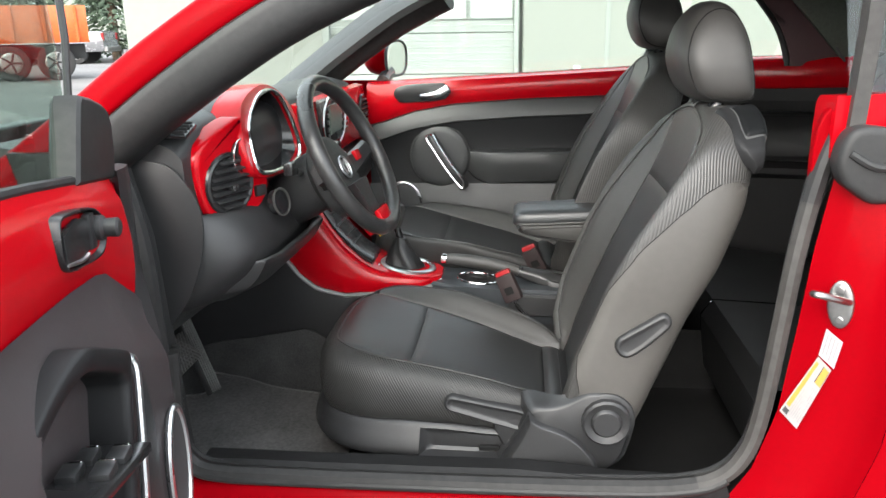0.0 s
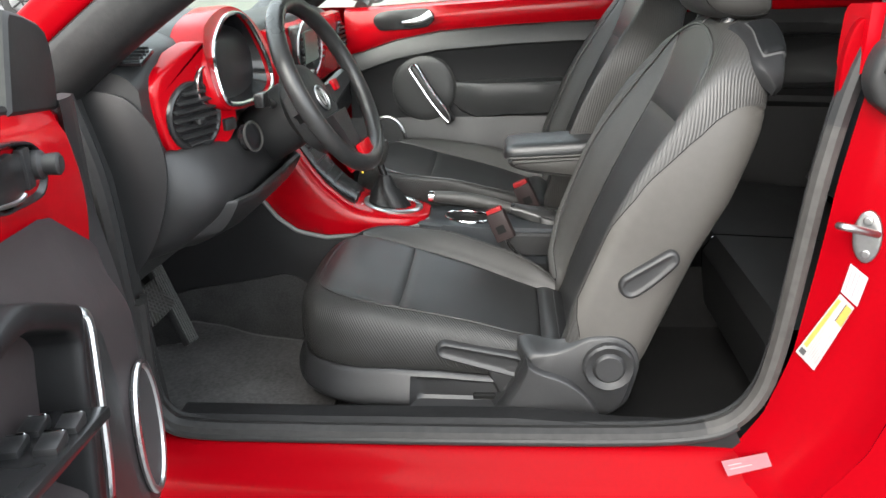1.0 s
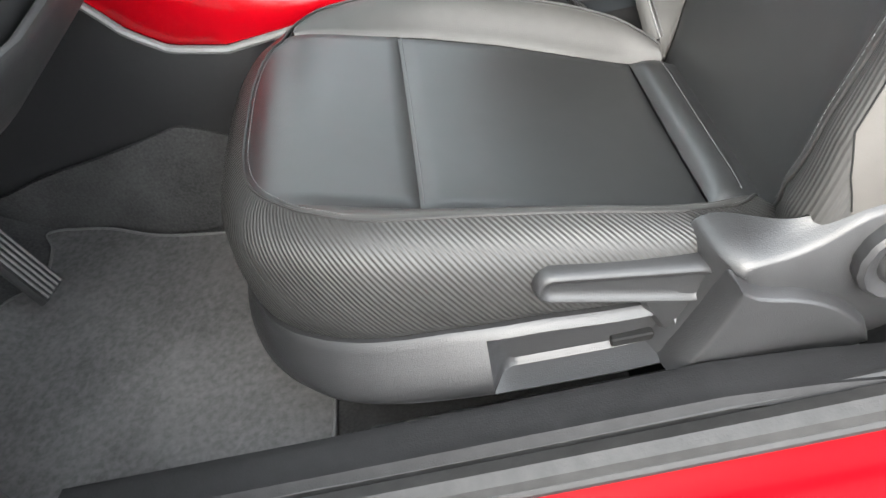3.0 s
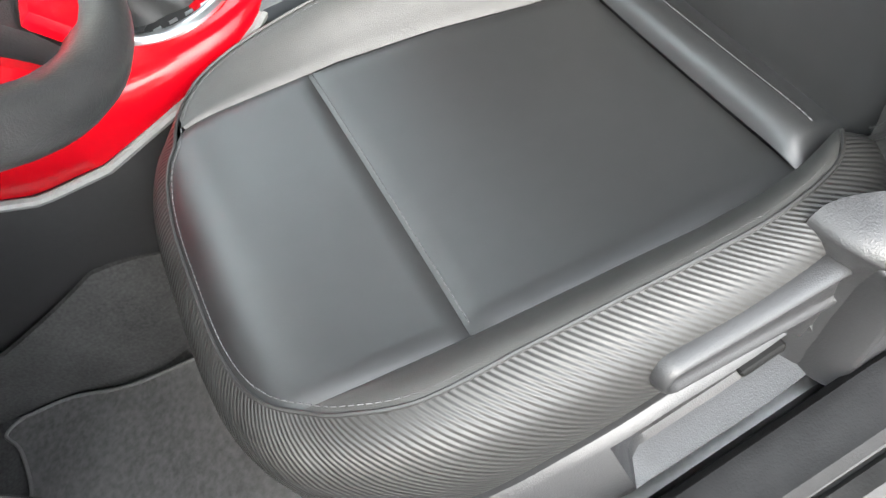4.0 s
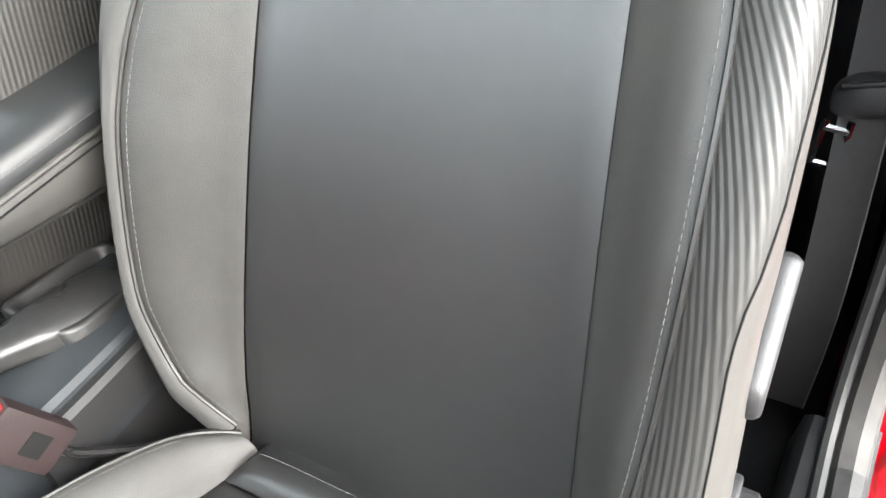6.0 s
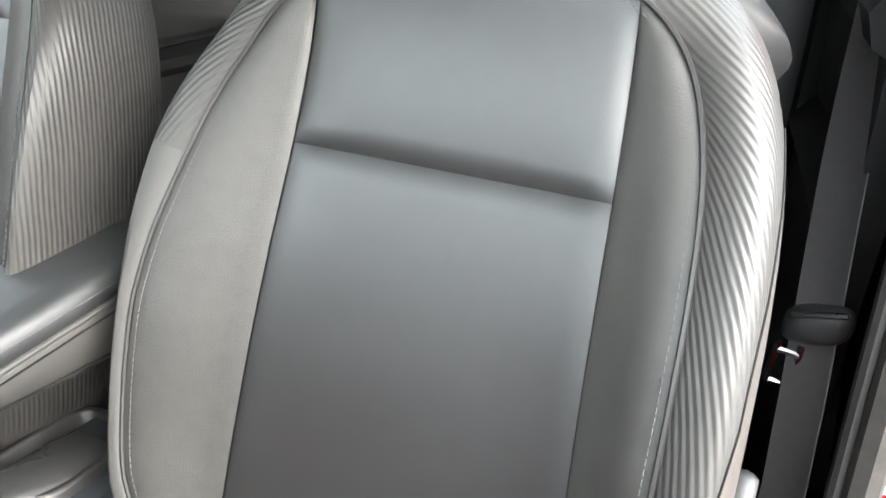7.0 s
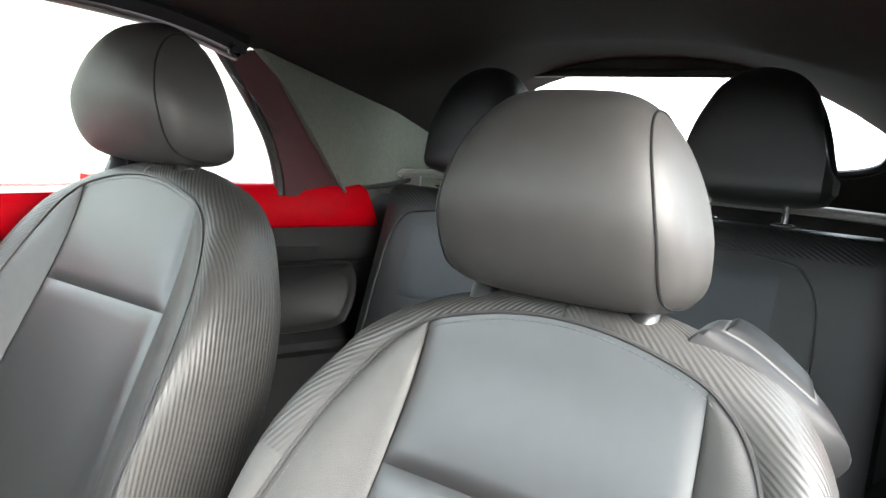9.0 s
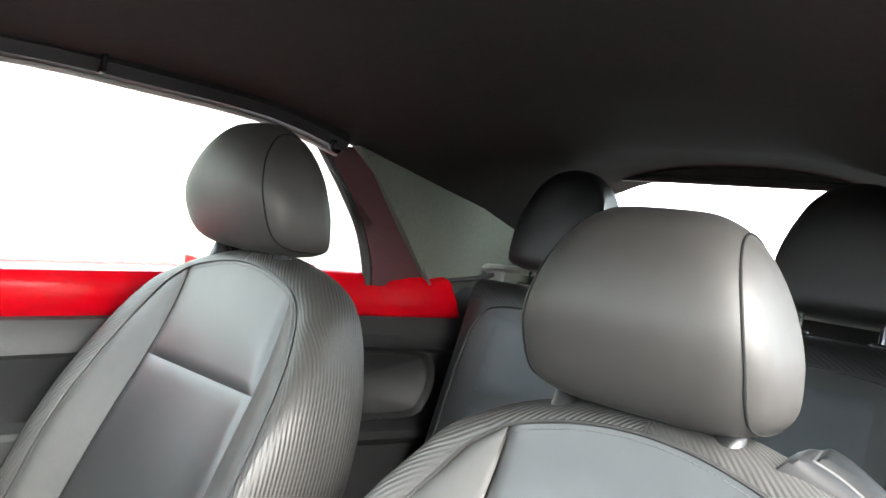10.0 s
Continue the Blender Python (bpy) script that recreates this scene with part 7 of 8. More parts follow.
def np_(name, geo, mat, parent=None, label="", **kw):
    return part(name, ([Vector(v) + ns_ for v in geo[0]], *geo[1:]), mat, parent or nside, label, **kw)


def ny(x):
    return 2 * YC - fy(x)
np_("side_panel", loft([[Vector((x, ny(x) + n, z)) for n, z in ((-0.02, 1.08), (0.0, 1.03), (0.012, 1.0), (0.022, 0.985), (0.012, 0.95), (-0.006, 0.94), (-0.01, 0.79), (0.03, 0.755), (0.012, 0.715), (0.01, 0.24), (-0.03, 0.24), (-0.05, 0.9))] for x in span(1.66, 2.26, 24)]), TRIM_REAR, None, "soft black side panel")
np_("red_top", loft([[Vector((x, ny(x) - n, z)) for n, z in red_section(x)] for x in span(1.52, 2.12, 30)]), RED_TRIM, None, "glossy red top piece")
# quarter panes
for sgn in (-1, 1):
    q = new("quarter_window", mesh_of("quarter_window", *grid(lambda x, v, sgn=sgn: (x + 0.0 * v, YC + sgn * (0.72 - 0.12 * v), 1.10 + (0.30 - 0.9 * max(0, x - 1.6) ** 1.3) * v), span(1.56, 1.86, 6), span(0, 1, 4), (0, sgn * 0.004, 0)), GLASS_CLEAR))
    tagged(q, "clear quarter window behind the door", "car window", "quarter windows")
    q.visible_shadow = False
strip = thing("window_strip", "upright grey rubber weather strip at the door's rear edge", "weather strip", (1.555, -0.80, 1.08))
part("strip", loft([[Vector((x, y, z)) for x, y in ((-0.012 + lean, -0.014), (0.014 + lean, -0.012), (0.018 + lean, 0.016), (-0.012 + lean, 0.018))] for z, lean in ((-0.01, -0.003), (0.06, 0.0), (0.16, 0.004), (0.26, 0.004), (0.32, 0.0))]), RUBBER_GREY, strip)

# ---- belts ----
blt = thing("seat_belt", "dark brown-black seat belt hanging beside the driver's seat", "seat belt", (1.53, -0.715, 0.7))
bs_ = Vector((-1.53, 0.715, -0.7))
line = curve([Vector(p) for p in ((1.80, -0.702, 1.085), (1.68, -0.703, 0.86), (1.60, -0.713, 0.674), (1.56, -0.719, 0.565), (1.525, -0.724, 0.42), (1.51, -0.72, 0.27))], 40)
strap = sweep(line, [(0.0235, 0.0011), (0.0235, -0.0011), (-0.0235, -0.0011), (-0.0235, 0.0011)], Vector((0, 1, 0)))
part("webbing", ([v + bs_ for v in strap[0]], strap[1]), WEB, blt, "tightly woven webbing")
part("edge_thread", tube([p + bs_ + Vector((-0.001, -0.0235, 0)) for p in line], 0.0009, 4), GREY_STRIP, blt, "pale edge thread")
tp = Vector((1.592, -0.716, 0.663)) + bs_
cover = []
for j in range(13):
    lat = -math.pi / 2 + math.pi * j / 12
    c, h = max(0.001, math.cos(lat)) ** 0.6, math.copysign(abs(math.sin(lat)) ** 0.6, math.sin(lat))
    cover.append([tp + Vector((0.015 * c * math.cos(t) + 0.1 * 0.026 * h, 0.036 * c * math.copysign(abs(math.sin(t)) ** 0.7, math.sin(t)), 0.022 * h - 0.008 * math.sin(t) * c)) for t in (2 * math.pi * k / 24 for k in range(24))])
part("tongue_cover", loft(cover), PLASTIC, blt, "black plastic belt slider")
part("slot_lip", tube([tp + Vector((-0.012, 0.028, 0.012)), tp + Vector((-0.014, -0.026, 0.026))], 0.004, 8), PLASTIC_GLOSS, blt)
part("tongue", join(*[tube([tp + Vector((-0.012, a, b)), tp + Vector((-0.014, c, d))], 0.0042, 6) for a, b, c, d in ((0.034, -0.026, 0.040, -0.080), (0.010, -0.026, 0.014, -0.082), (0.040, -0.080, 0.014, -0.082), (0.034, -0.036, 0.010, -0.038))]), CHROME, blt, "bright steel tongue")
part("guide_loop", rbox((0.03, 0.06, 0.03), 0.008, 2, Vector((1.80, -0.705, 1.095)) + bs_), PLASTIC, blt)
fb = thing("seat_belt", "dark seat belt at the passenger's rear side panel", "seat belt", (1.9, 0.58, 0.7))
part("webbing", sweep(curve([Vector((-0.17, 0.085, 0.335)), Vector((-0.20, 0.075, 0.1)), Vector((-0.23, 0.07, -0.15)), Vector((-0.26, 0.06, -0.44))], 20), [(0.0011, 0.023), (-0.0011, 0.023), (-0.0011, -0.023), (0.0011, -0.023)], Vector((0, 1, 0))), WEB_MAROON, fb, "maroon-black webbing")

# ---- rear bench ----
bench = thing("rear_seat", "black leatherette rear seat with two tall headrests", "rear seat", (2.1, YC, 0.25))
be = Vector((-2.1, -YC, -0.25))


def bp_(name, geo, mat, parent=None, label="", **kw):
    return part(name, ([Vector(v) + be for v in geo[0]], *geo[1:]), mat, parent or bench, label, **kw)
RS, RN = Vector((0.26, 0, 0.966)), Vector((-0.966, 0, 0.26))
for sgn in (-1, 1):
    yc2 = YC + sgn * 0.285

    def rpt(w, s, n, yc2=yc2):
        return Vector((1.99, yc2 + w, 0.50)) + RS * s + RN * n
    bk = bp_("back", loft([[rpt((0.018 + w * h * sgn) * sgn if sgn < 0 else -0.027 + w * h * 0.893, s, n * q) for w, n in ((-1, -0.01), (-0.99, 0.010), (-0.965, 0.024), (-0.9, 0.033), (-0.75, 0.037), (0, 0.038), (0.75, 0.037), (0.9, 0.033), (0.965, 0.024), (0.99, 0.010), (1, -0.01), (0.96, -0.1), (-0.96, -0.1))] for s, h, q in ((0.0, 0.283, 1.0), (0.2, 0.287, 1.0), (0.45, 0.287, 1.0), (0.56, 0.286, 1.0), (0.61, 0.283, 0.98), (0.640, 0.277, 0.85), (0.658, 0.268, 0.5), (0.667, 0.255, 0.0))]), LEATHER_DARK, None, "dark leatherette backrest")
    wl = [(-0.19, 0.02), (-0.19, 0.3), (-0.185, 0.5), (-0.16, 0.575), (-0.12, 0.60), (0.0, 0.61), (0.12, 0.60), (0.16, 0.575), (0.185, 0.5), (0.19, 0.3), (0.19, 0.02)]
    bp_("seam", tube(curve([rpt(w, s, 0.037) for w, s in wl], 60), 0.003, 6), PIPING, bk)
    bp_("centre_panel", patch(lambda p, q: (rpt((2 * p - 1) * 0.135, 0.02 + 0.36 * q, 0.039), RN), 10, 12, 0.005, 0.012), LEATHER_BLUE, bk, "smooth centre panel")
    bp_("upper_panel", patch(lambda p, q: (rpt((2 * p - 1) * 0.135, 0.385 + 0.205 * q, 0.039), RN), 10, 10, 0.005, 0.012), LEATHER_BLUE, bk)
    bp_("top_ribs", loft([[rpt(w if sgn < 0 else w * 0.88 - 0.025, s, n) for s, n in ((0.612, 0.0385), (0.642, 0.034), (0.660, 0.020), (0.670, 0.0), (0.673, -0.025), (0.672, -0.06))] for w in span(-0.255, 0.27, 10)], False, False, True), RIB_DIAG, bk, "ribbed top edge")
    hd = curve([Vector((x, 0, z)) for x, z in ((2.155, 1.20), (2.16, 1.28), (2.172, 1.37), (2.195, 1.425), (2.235, 1.438), (2.268, 1.42), (2.28, 1.35), (2.285, 1.25), (2.275, 1.19), (2.21, 1.178))], 36, True)
    core = Vector((2.22, 0, 1.22))
    ang = [math.asin(max(-1, min(1, k))) for k in span(-1, 1, 20)]
    rings = [[Vector((core.x + (p.x - core.x) * (0.4 + 0.6 * max(0.03, math.cos(a)) ** 0.4), YC + sgn * 0.310 + math.sin(a) * (0.140 - 0.035 * max(0, (p.z - 1.28) / 0.16) ** 1.5), core.z + (p.z - core.z) * max(0.03, math.cos(a)) ** 0.4)) for p in hd] for a in ang]
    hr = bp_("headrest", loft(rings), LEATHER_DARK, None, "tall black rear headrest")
    for w in (-0.07, 0.07):
        bp_("post", tube([(2.175, YC + sgn * 0.310 + w, 1.11), (2.20, YC + sgn * 0.310 + w, 1.21)], 0.0065, 10), CHROME, hr, "chrome post")
        bp_("post_collar", rbox((0.03, 0.04, 0.01), 0.003, 1, (2.178, YC + sgn * 0.310 + w, 1.148)), PLASTIC_GLOSS, hr)
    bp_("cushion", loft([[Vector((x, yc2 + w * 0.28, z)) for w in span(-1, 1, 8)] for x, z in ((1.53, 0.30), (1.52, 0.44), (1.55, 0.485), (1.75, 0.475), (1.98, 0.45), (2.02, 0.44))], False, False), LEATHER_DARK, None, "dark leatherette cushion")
    bp_("side_bolster", loft([[Vector((2.06 + 0.26 * s, YC + sgn * ((0.56 if sgn < 0 else 0.47) + dy), 0.5 + s)) + Vector((-0.06 + dx, 0, 0)) for dx, dy in ((0.0, -0.02), (-0.02, 0.02), (0.0, 0.06), (0.1, 0.06), (0.1, -0.02))] for s in (0.0, 0.3, 0.55, 0.62)]), LEATHER_DARK)

# ---- stickers on the jamb and sill ----
def sticker(name, corners, off, mat, label, bars):
    """A flat label on four corners (top-left, top-right, bottom-right, bottom-left) with bars for its print."""
    tl, tr, br, bl_ = [Vector(c) for c in corners]
    n = (tr - tl).cross(bl_ - tl).normalized()
    if n.y > 0:
        n = -n
    s = thing(name, label, "sticker", tl, kind="")
    g = lambda u, v, h: tl.lerp(tr, u).lerp(bl_.lerp(br, u), v) - tl + n * h
    part("paper", ([g(0, 0, off), g(1, 0, off), g(1, 1, off), g(0, 1, off), g(0, 0, off - 0.0008), g(1, 0, off - 0.0008), g(1, 1, off - 0.0008), g(0, 1, off - 0.0008)], [(0, 1, 2, 3), (7, 6, 5, 4), (0, 4, 5, 1), (1, 5, 6, 2), (2, 6, 7, 3), (3, 7, 4, 0)]), mat, s, smooth=False)
    for u0, v0, u1, v1, m_ in bars:
        part("print_bar", ([g(u0, v0, off + 0.0006), g(u1, v0, off + 0.0006), g(u1, v1, off + 0.0006), g(u0, v1, off + 0.0006)], [(0, 1, 2, 3)]), m_, s, smooth=False)
    return s


# ---- outside: lot, garage, parked vehicles, trees ----
ground = new("ground", mesh_of("ground", *grid(lambda x, y: (x, y, 0.0), span(-400, 400, 20), span(-400, 400, 20)), ASPHALT))
tagged(ground, "grey asphalt parking lot under the car", "ground", kind="structure")
for x in (-0.72, 2.16):
    for sgn in (-1, 1):
        w_ = part("wheel", loft([[Vector((math.cos(t) * r_, d, math.sin(t) * r_)) for t in (2 * math.pi * k / 40 for k in range(40))] for r_, d in ((0.22, -0.1), (0.31, -0.105), (0.33, -0.08), (0.33, 0.08), (0.31, 0.105), (0.22, 0.1))]), TYRE, car, "black road wheel")
        w_.location = (x, YC + sgn * 0.76, 0.33)
        part("rim", disc((0, sgn * 0.09, 0), (0, sgn, 0), 0.22, 0.15, 32, 0.01), SATIN, w_)

GY = 9.0
garage = thing("garage_building", "cream and white garage with a sectional door and small door windows", "garage", (2, GY, 0))


def gp(name, geo, mat, parent=None, label="", **kw):
    return part(name, ([Vector(v) - Vector((2, GY, 0)) for v in geo[0]], *geo[1:]), mat, parent or garage, label, **kw)
gp("wall", slab(0.98, 12.0, GY, GY + 0.25, 0.0, 5.2, 0.02), CREAM, None, "plain cream wall")
gp("wall", slab(-4.9, -1.9, GY, GY + 0.25, 0.0, 5.2, 0.02), CREAM)
gp("wall", slab(-1.9, 0.98, GY, GY + 0.25, 2.35, 5.2, 0.02), CREAM)
gp("roof", slab(-5.1, 12.2, GY - 0.3, GY + 8, 5.2, 5.4, 0.02), SIDING)
gp("back", slab(-4.9, 12.0, GY + 0.3, GY + 7.5, 0.0, 5.18, 0.02), SIDING)
for k in range(4):
    z0 = 0.02 + 0.575 * k
    sec = gp("door_section", slab(-1.80, 0.86, GY + 0.06, GY + 0.11, z0, z0 + 0.565, 0.006), SIDING, None, "white garage door section")
    for j in range(1, 6):
        gp("door_groove", slab(-1.79, 0.85, GY + 0.052, GY + 0.062, z0 + 0.094 * j, z0 + 0.094 * j + 0.008, 0.002), WINDOW_GREY, sec)
for k in range(4):
    x0 = -1.72 + 0.655 * k
    pn = gp("door_window", slab(x0, x0 + 0.58, GY + 0.045, GY + 0.062, 1.37, 1.72, 0.004), WINDOW_GREY, None, "dim door window")
    gp("window_frame", join(slab(x0 - 0.02, x0 + 0.6, GY + 0.03, GY + 0.07, 1.35, 1.372), slab(x0 - 0.02, x0 + 0.6, GY + 0.03, GY + 0.07, 1.718, 1.74), slab(x0 - 0.02, x0, GY + 0.03, GY + 0.07, 1.35, 1.74), slab(x0 + 0.58, x0 + 0.6, GY + 0.03, GY + 0.07, 1.35, 1.74)), SIDING, pn)
gp("door_post", slab(0.86, 0.93, GY - 0.05, GY + 0.1, 0.0, 2.36, 0.01), SIDING, None, "white door post")
gp("door_post", slab(-1.9, -1.80, GY - 0.05, GY + 0.1, 0.0, 2.36, 0.01), SIDING)
gp("corner_trim", slab(2.13, 2.19, GY - 0.012, GY + 0.01, 0.0, 5.2, 0.004), SIDING)
gp("tap", join(tube([(4.88, GY, 0.9), (4.88, GY - 0.08, 0.9), (4.88, GY - 0.1, 0.85)], 0.016, 8), disc((4.88, GY - 0.05, 0.96), (0, 0, 1), 0.035, 0.012, 16)), SATIN, None, "outdoor tap")
gp("socket", slab(1.70, 1.80, GY - 0.04, GY + 0.01, 0.55, 0.70, 0.01), SATIN, None, "small outdoor box")

house = thing("office_building", "pale distant building beyond the parked trucks", "building", (-16, 60, 0))
part("wall", slab(-22, 26, 0, 8, 0.0, 7.0, 0.05), CREAM, house)
part("roof", slab(-22.5, 26.5, -0.5, 8.5, 7.0, 7.4, 0.05), WINDOW_GREY, house)
for k in range(14):
    part("window", slab(-20 + 3.2 * k, -18.4 + 3.2 * k, -0.06, 0.02, 2.2, 3.6, 0.02), WINDOW_GREY, house)


def rounded_body(stations, mat, name, parent, label=""):
    """A vehicle body from stations (x, half width, z0, z1)."""
    rings = []
    for x, h, z0, z1 in stations:
        rings.append([Vector((x, h * w, z0 + (z1 - z0) * k)) for w, k in ((-0.96, 0.0), (-1.0, 0.12), (-1.0, 0.55), (-0.97, 0.85), (-0.88, 0.98), (0, 1.0), (0.88, 0.98), (0.97, 0.85), (1.0, 0.55), (1.0, 0.12), (0.96, 0.0))])
    return part(name, loft(rings), mat, parent, label)


def wheels(root, xs, half, r_):
    for x in xs:
        for sgn in (-1, 1):
            wh = part("wheel", ([v + Vector((x, sgn * half, r_)) for v in disc((0, 0, 0), (0, sgn, 0), r_, 0.26, 28, 0.03)[0]], disc((0, 0, 0), (0, sgn, 0), r_, 0.26, 28, 0.03)[1]), TYRE, root)
            part("hub", ([v + Vector((x, sgn * (half + 0.01), r_)) for v in disc((0, 0, 0), (0, sgn, 0), r_ * 0.6, 0.1, 20, 0.02)[0]], disc((0, 0, 0), (0, sgn, 0), r_ * 0.6, 0.1, 20, 0.02)[1]), STEEL, wh)
            for a in range(5):
                part("spoke", tube([Vector((x, sgn * (half + 0.02), r_)), Vector((x + math.cos(a * 1.257) * r_ * 0.55, sgn * (half + 0.02), r_ + math.sin(a * 1.257) * r_ * 0.55))], 0.03, 5), TYRE, wh)


def pickup(at, turn, paint, label):
    t = thing("pickup_truck", label, "pickup truck", at)
    t.rotation_euler = (0, 0, radians(turn))
    rounded_body([(-2.9, 0.95, 0.55, 1.05), (-2.85, 1.0, 0.5, 1.15), (-1.3, 1.0, 0.45, 1.25), (0.4, 1.0, 0.45, 1.25), (0.45, 1.0, 0.45, 1.32), (2.8, 0.98, 0.5, 1.32), (2.9, 0.96, 0.55, 1.30)], paint, "body", t, "glossy paint")
    rounded_body([(-1.5, 0.88, 1.2, 1.28), (-0.9, 0.86, 1.2, 1.85), (-0.3, 0.84, 1.2, 1.95), (0.3, 0.84, 1.2, 1.93), (0.45, 0.86, 1.2, 1.3)], BLACK_PAINT, "cabin", t, "dark glazed cabin")
    rounded_body([(-0.95, 0.80, 1.84, 1.93), (-0.3, 0.80, 1.9, 1.99), (0.3, 0.80, 1.88, 1.97)], paint, "roof", t)
    part("bed_liner", slab(0.55, 2.75, -0.85, 0.85, 1.28, 1.335, 0.01), PLASTIC, t)
    for sgn in (-1, 1):
        part("tail_lamp", slab(2.80, 2.93, sgn * 0.88 - 0.08, sgn * 0.88 + 0.08, 0.95, 1.25, 0.02), RED_LAMP, t, "red tail lamp")
    part("bumper", slab(2.88, 3.05, -0.95, 0.95, 0.48, 0.70, 0.04), STEEL, t, "steel bumper")
    wheels(t, (-1.85, 1.75), 0.97, 0.42)
    return t
pickup((-19.4, 29.0, 0), 12, GREY_PAINT, "grey pickup truck parked across the lot")
pickup((-5.4, 16.9, 0), 75, BLACK_PAINT, "dark blue-black pickup truck parked beyond the windscreen")
pickup((-14.5, 34.0, 0), 120, SIDING, "white pickup truck parked far off")
dump = thing("dump_truck", "orange and rust-brown flatbed truck parked across the lot", "truck", (-13.8, 18.0, 0))
dump.rotation_euler = (0, 0, radians(33))
rounded_body([(-2.6, 1.1, 1.0, 2.0), (2.6, 1.1, 1.0, 2.0)], ORANGE_PAINT, "bed", dump, "faded orange bed")
for k in range(7):
    part("bed_rib", slab(-2.4 + 0.78 * k, -2.32 + 0.78 * k, -1.15, 1.15, 1.02, 1.98, 0.01), ORANGE_PAINT, dump)
rounded_body([(-4.4, 1.0, 0.6, 1.5), (-4.2, 1.05, 0.6, 2.2), (-2.9, 1.05, 0.6, 2.4), (-2.8, 1.05, 0.6, 2.3)], RED, "cab", dump, "red cab")
part("chassis", slab(-4.2, 2.5, -0.5, 0.5, 0.55, 0.95, 0.02), PLASTIC, dump)
wheels(dump, (-3.6, 0.6, 1.7), 1.0, 0.48)


def spruce(at, h, seed):
    rnd = random.Random(seed)
    tr = thing("spruce_tree", "dark green spruce tree behind the parked trucks", "tree", at, "spruce trees")
    part("trunk", loft([[Vector((math.cos(t) * r_, math.sin(t) * r_, z)) for t in (2 * math.pi * k / 10 for k in range(10))] for r_, z in ((0.22, 0), (0.16, h * 0.4), (0.03, h))]), BARK, tr)
    verts, faces = [], []
    n = 5600
    for k in range(n):
        f = rnd.random() ** 0.8
        z = 0.6 + (h - 0.7) * f
        reach = (1 - f) * h * 0.33 + 0.2
        a = rnd.random() * 2 * math.pi
        rr = reach * (0.25 + 0.75 * rnd.random() ** 0.5) * (0.8 + 0.3 * math.sin(a * 5 + z * 3))
        p = Vector((math.cos(a) * rr, math.sin(a) * rr, z - 0.25 * rr))
        d = Vector((math.cos(a + rnd.uniform(-0.5, 0.5)), math.sin(a + rnd.uniform(-0.5, 0.5)), -0.35)).normalized()
        s = d.cross(Vector((0, 0, 1))).normalized()
        L = rnd.uniform(0.22, 0.5)
        i = len(verts)
        verts += [p - d * L * 0.5, p + s * L * 0.22 + Vector((0, 0, -0.03)), p + d * L * 0.6, p - s * L * 0.22 + Vector((0, 0, -0.03)), p + Vector((0, 0, 0.05))]
        faces += [(i, i + 1, i + 4), (i + 1, i + 2, i + 4), (i + 2, i + 3, i + 4), (i + 3, i, i + 4)]
    tagged(part("crown", (verts, faces), NEEDLE, tr, smooth=False), kind="stuff")
for k, (x, y, h) in enumerate(((-22.0, 32.0, 7.5), (-18.2, 33.0, 8.5), (-26.0, 31.0, 8.0), (-14.8, 36.0, 6.5))):
    spruce((x, y, 0), h, 10 + k)
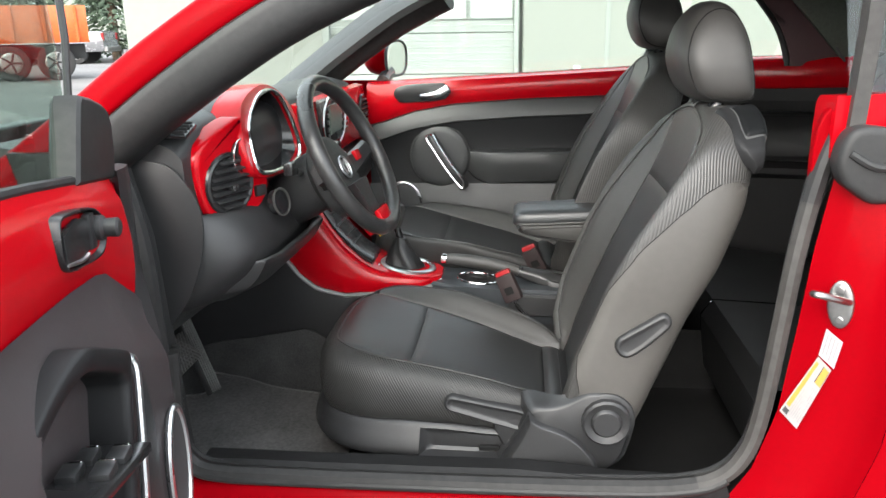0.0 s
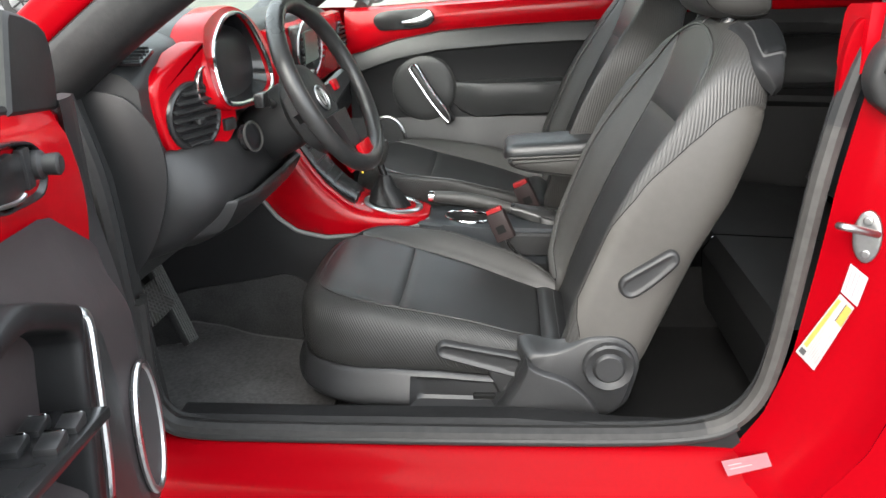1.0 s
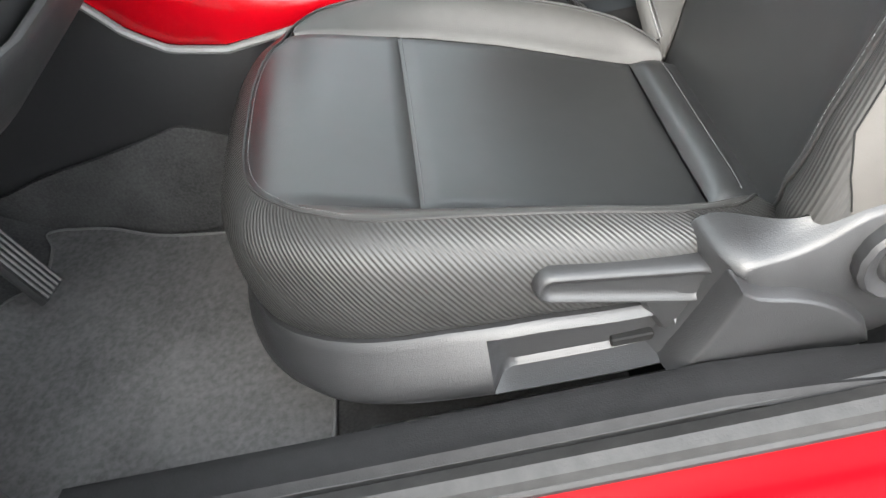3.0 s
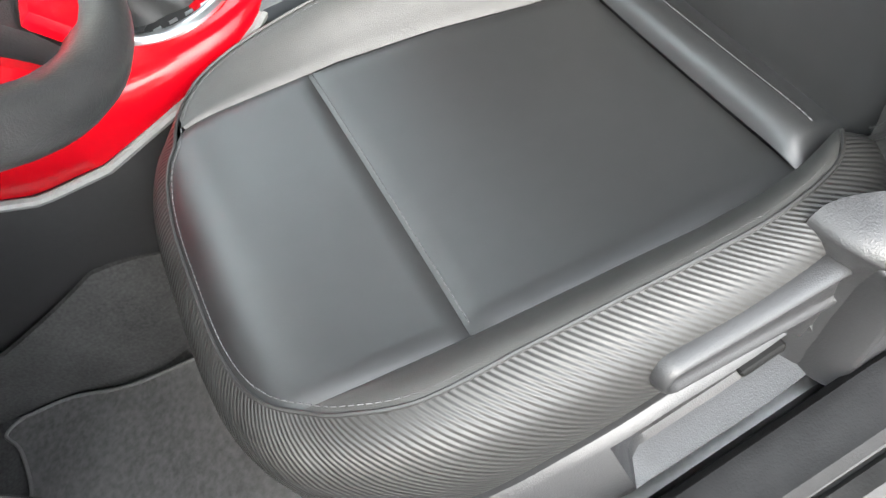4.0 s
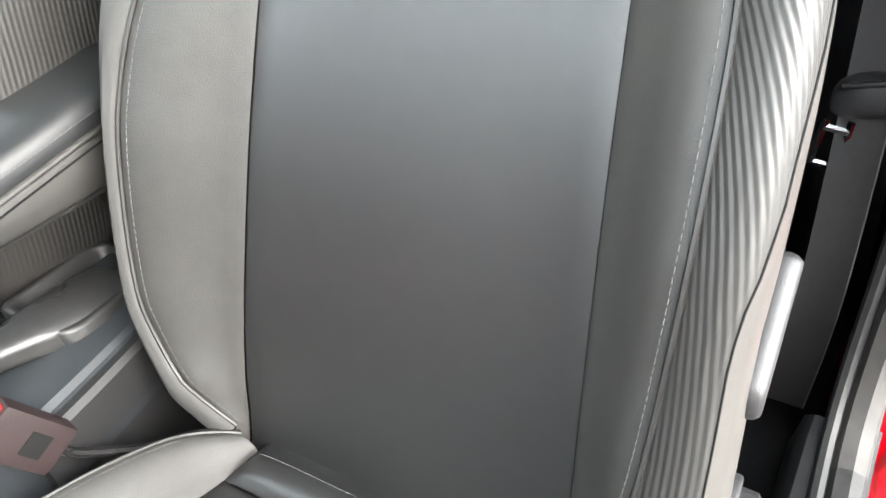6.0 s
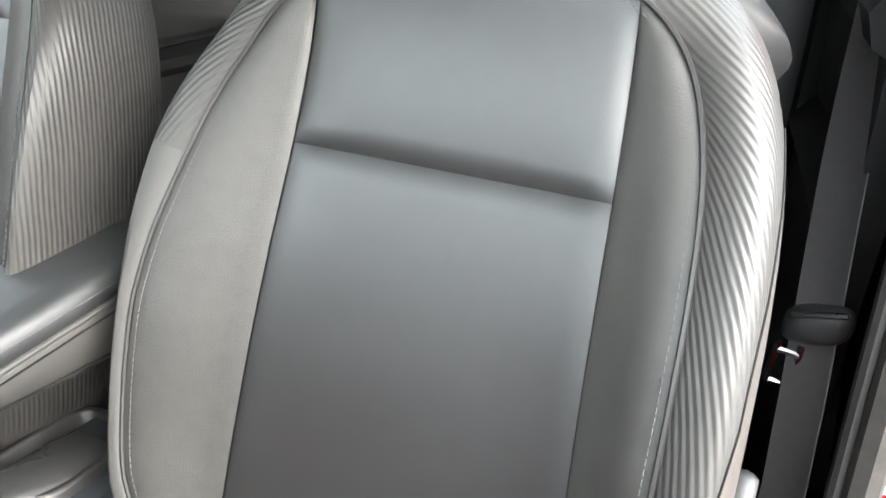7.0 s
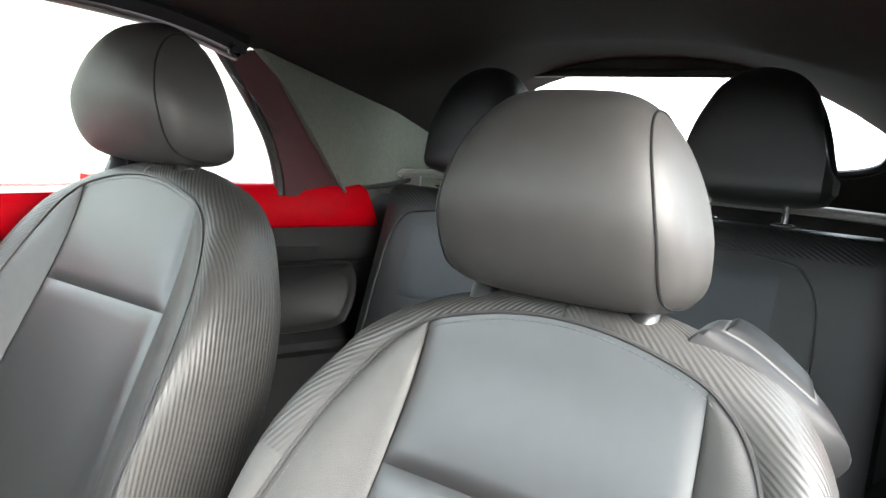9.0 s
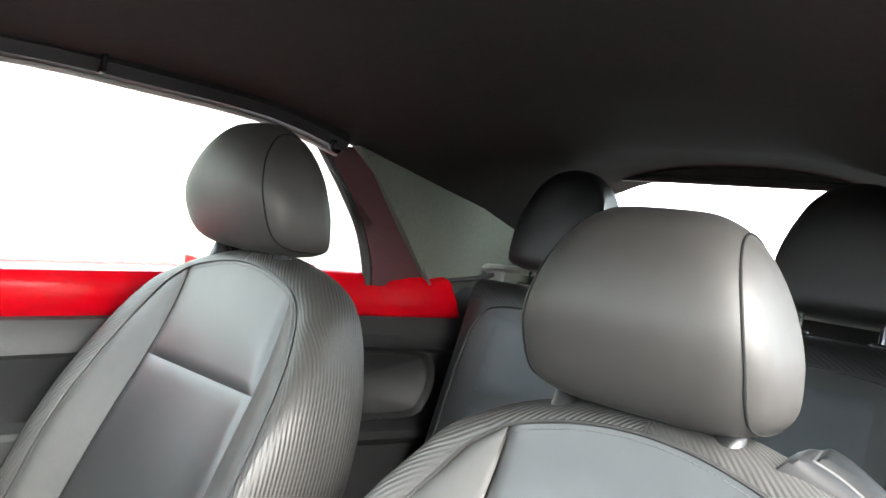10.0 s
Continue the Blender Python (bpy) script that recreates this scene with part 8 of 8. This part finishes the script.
sticker("tyre_sticker", [(1.535, -0.831, 0.670), (1.554, -0.846, 0.651), (1.515, -0.829, 0.524), (1.490, -0.804, 0.547)], 0.006, PAPER, "white tyre pressure label with a yellow band on the red jamb", [(0.07, 0.06, 0.26, 0.84, YELLOW), (0.13, 0.30, 0.19, 0.78, INK), (0.60, 0.04, 0.95, 0.30, YELLOW), (0.55, 0.04, 0.60, 0.30, INK), (0.95, 0.04, 0.97, 0.30, INK), (0.08, 0.88, 0.34, 0.96, INK), (0.36, 0.10, 0.39, 0.9, INK_SOFT), (0.46, 0.36, 0.49, 0.9, INK_SOFT), (0.56, 0.36, 0.59, 0.62, INK_SOFT), (0.56, 0.66, 0.59, 0.92, INK_SOFT), (0.66, 0.36, 0.69, 0.92, INK_SOFT), (0.76, 0.36, 0.79, 0.6, INK_SOFT), (0.76, 0.64, 0.79, 0.9, INK_SOFT), (0.86, 0.36, 0.89, 0.92, INK_SOFT)])
sticker("plate_sticker", [(1.542, -0.832, 0.724), (1.565, -0.850, 0.706), (1.557, -0.848, 0.654), (1.535, -0.831, 0.673)], 0.0055, PAPER_GREY, "grey data label on the red jamb", [(0.15, 0.1, 0.22, 0.9, INK_SOFT), (0.35, 0.1, 0.42, 0.8, INK_SOFT), (0.55, 0.1, 0.62, 0.9, INK_SOFT), (0.75, 0.1, 0.82, 0.7, INK_SOFT)])
sticker("sill_sticker", [(1.375, -0.832, 0.334), (1.452, -0.835, 0.358), (1.462, -0.842, 0.334), (1.388, -0.840, 0.308)], 0.006, FILM, "small clear film label on the red sill", [(0.1, 0.3, 0.4, 0.38, INK_SOFT), (0.1, 0.55, 0.6, 0.62, INK_SOFT)])

# rear-view mirror under the windscreen header
rv = thing("interior_mirror", "black interior mirror hanging behind the windscreen", "mirror", (0.592, YC, 1.338))
shell_line = [Vector((0, 0.115 * math.copysign(abs(math.cos(t)) ** 0.6, math.cos(t)), 0.026 * math.copysign(abs(math.sin(t)) ** 0.6, math.sin(t)))) for t in (2 * math.pi * k / 40 for k in range(40))]
part("shell", loft([[p * f + Vector((d, 0, 0)) for p in shell_line] for f, d in ((0.4, -0.03), (0.85, -0.024), (1.0, -0.008), (1.0, 0.004), (0.97, 0.008))]), PLASTIC_GLOSS, rv, "rounded black shell")
part("mirror_glass", loft([[p * f + Vector((d, 0, 0)) for p in shell_line] for f, d in ((0.95, 0.008), (0.93, 0.0095), (0.01, 0.0095))], True, False), MIRROR, rv, "silver mirror glass")
part("toggle", rbox((0.012, 0.014, 0.016), 0.003, 2, (0.0, -0.02, -0.031)), PLASTIC, rv)
part("stem", tube([Vector((-0.02, 0, 0.01)), Vector((-0.022, 0, 0.025)), Vector((-0.01, 0, 0.045))], 0.008, 10), PLASTIC, rv)
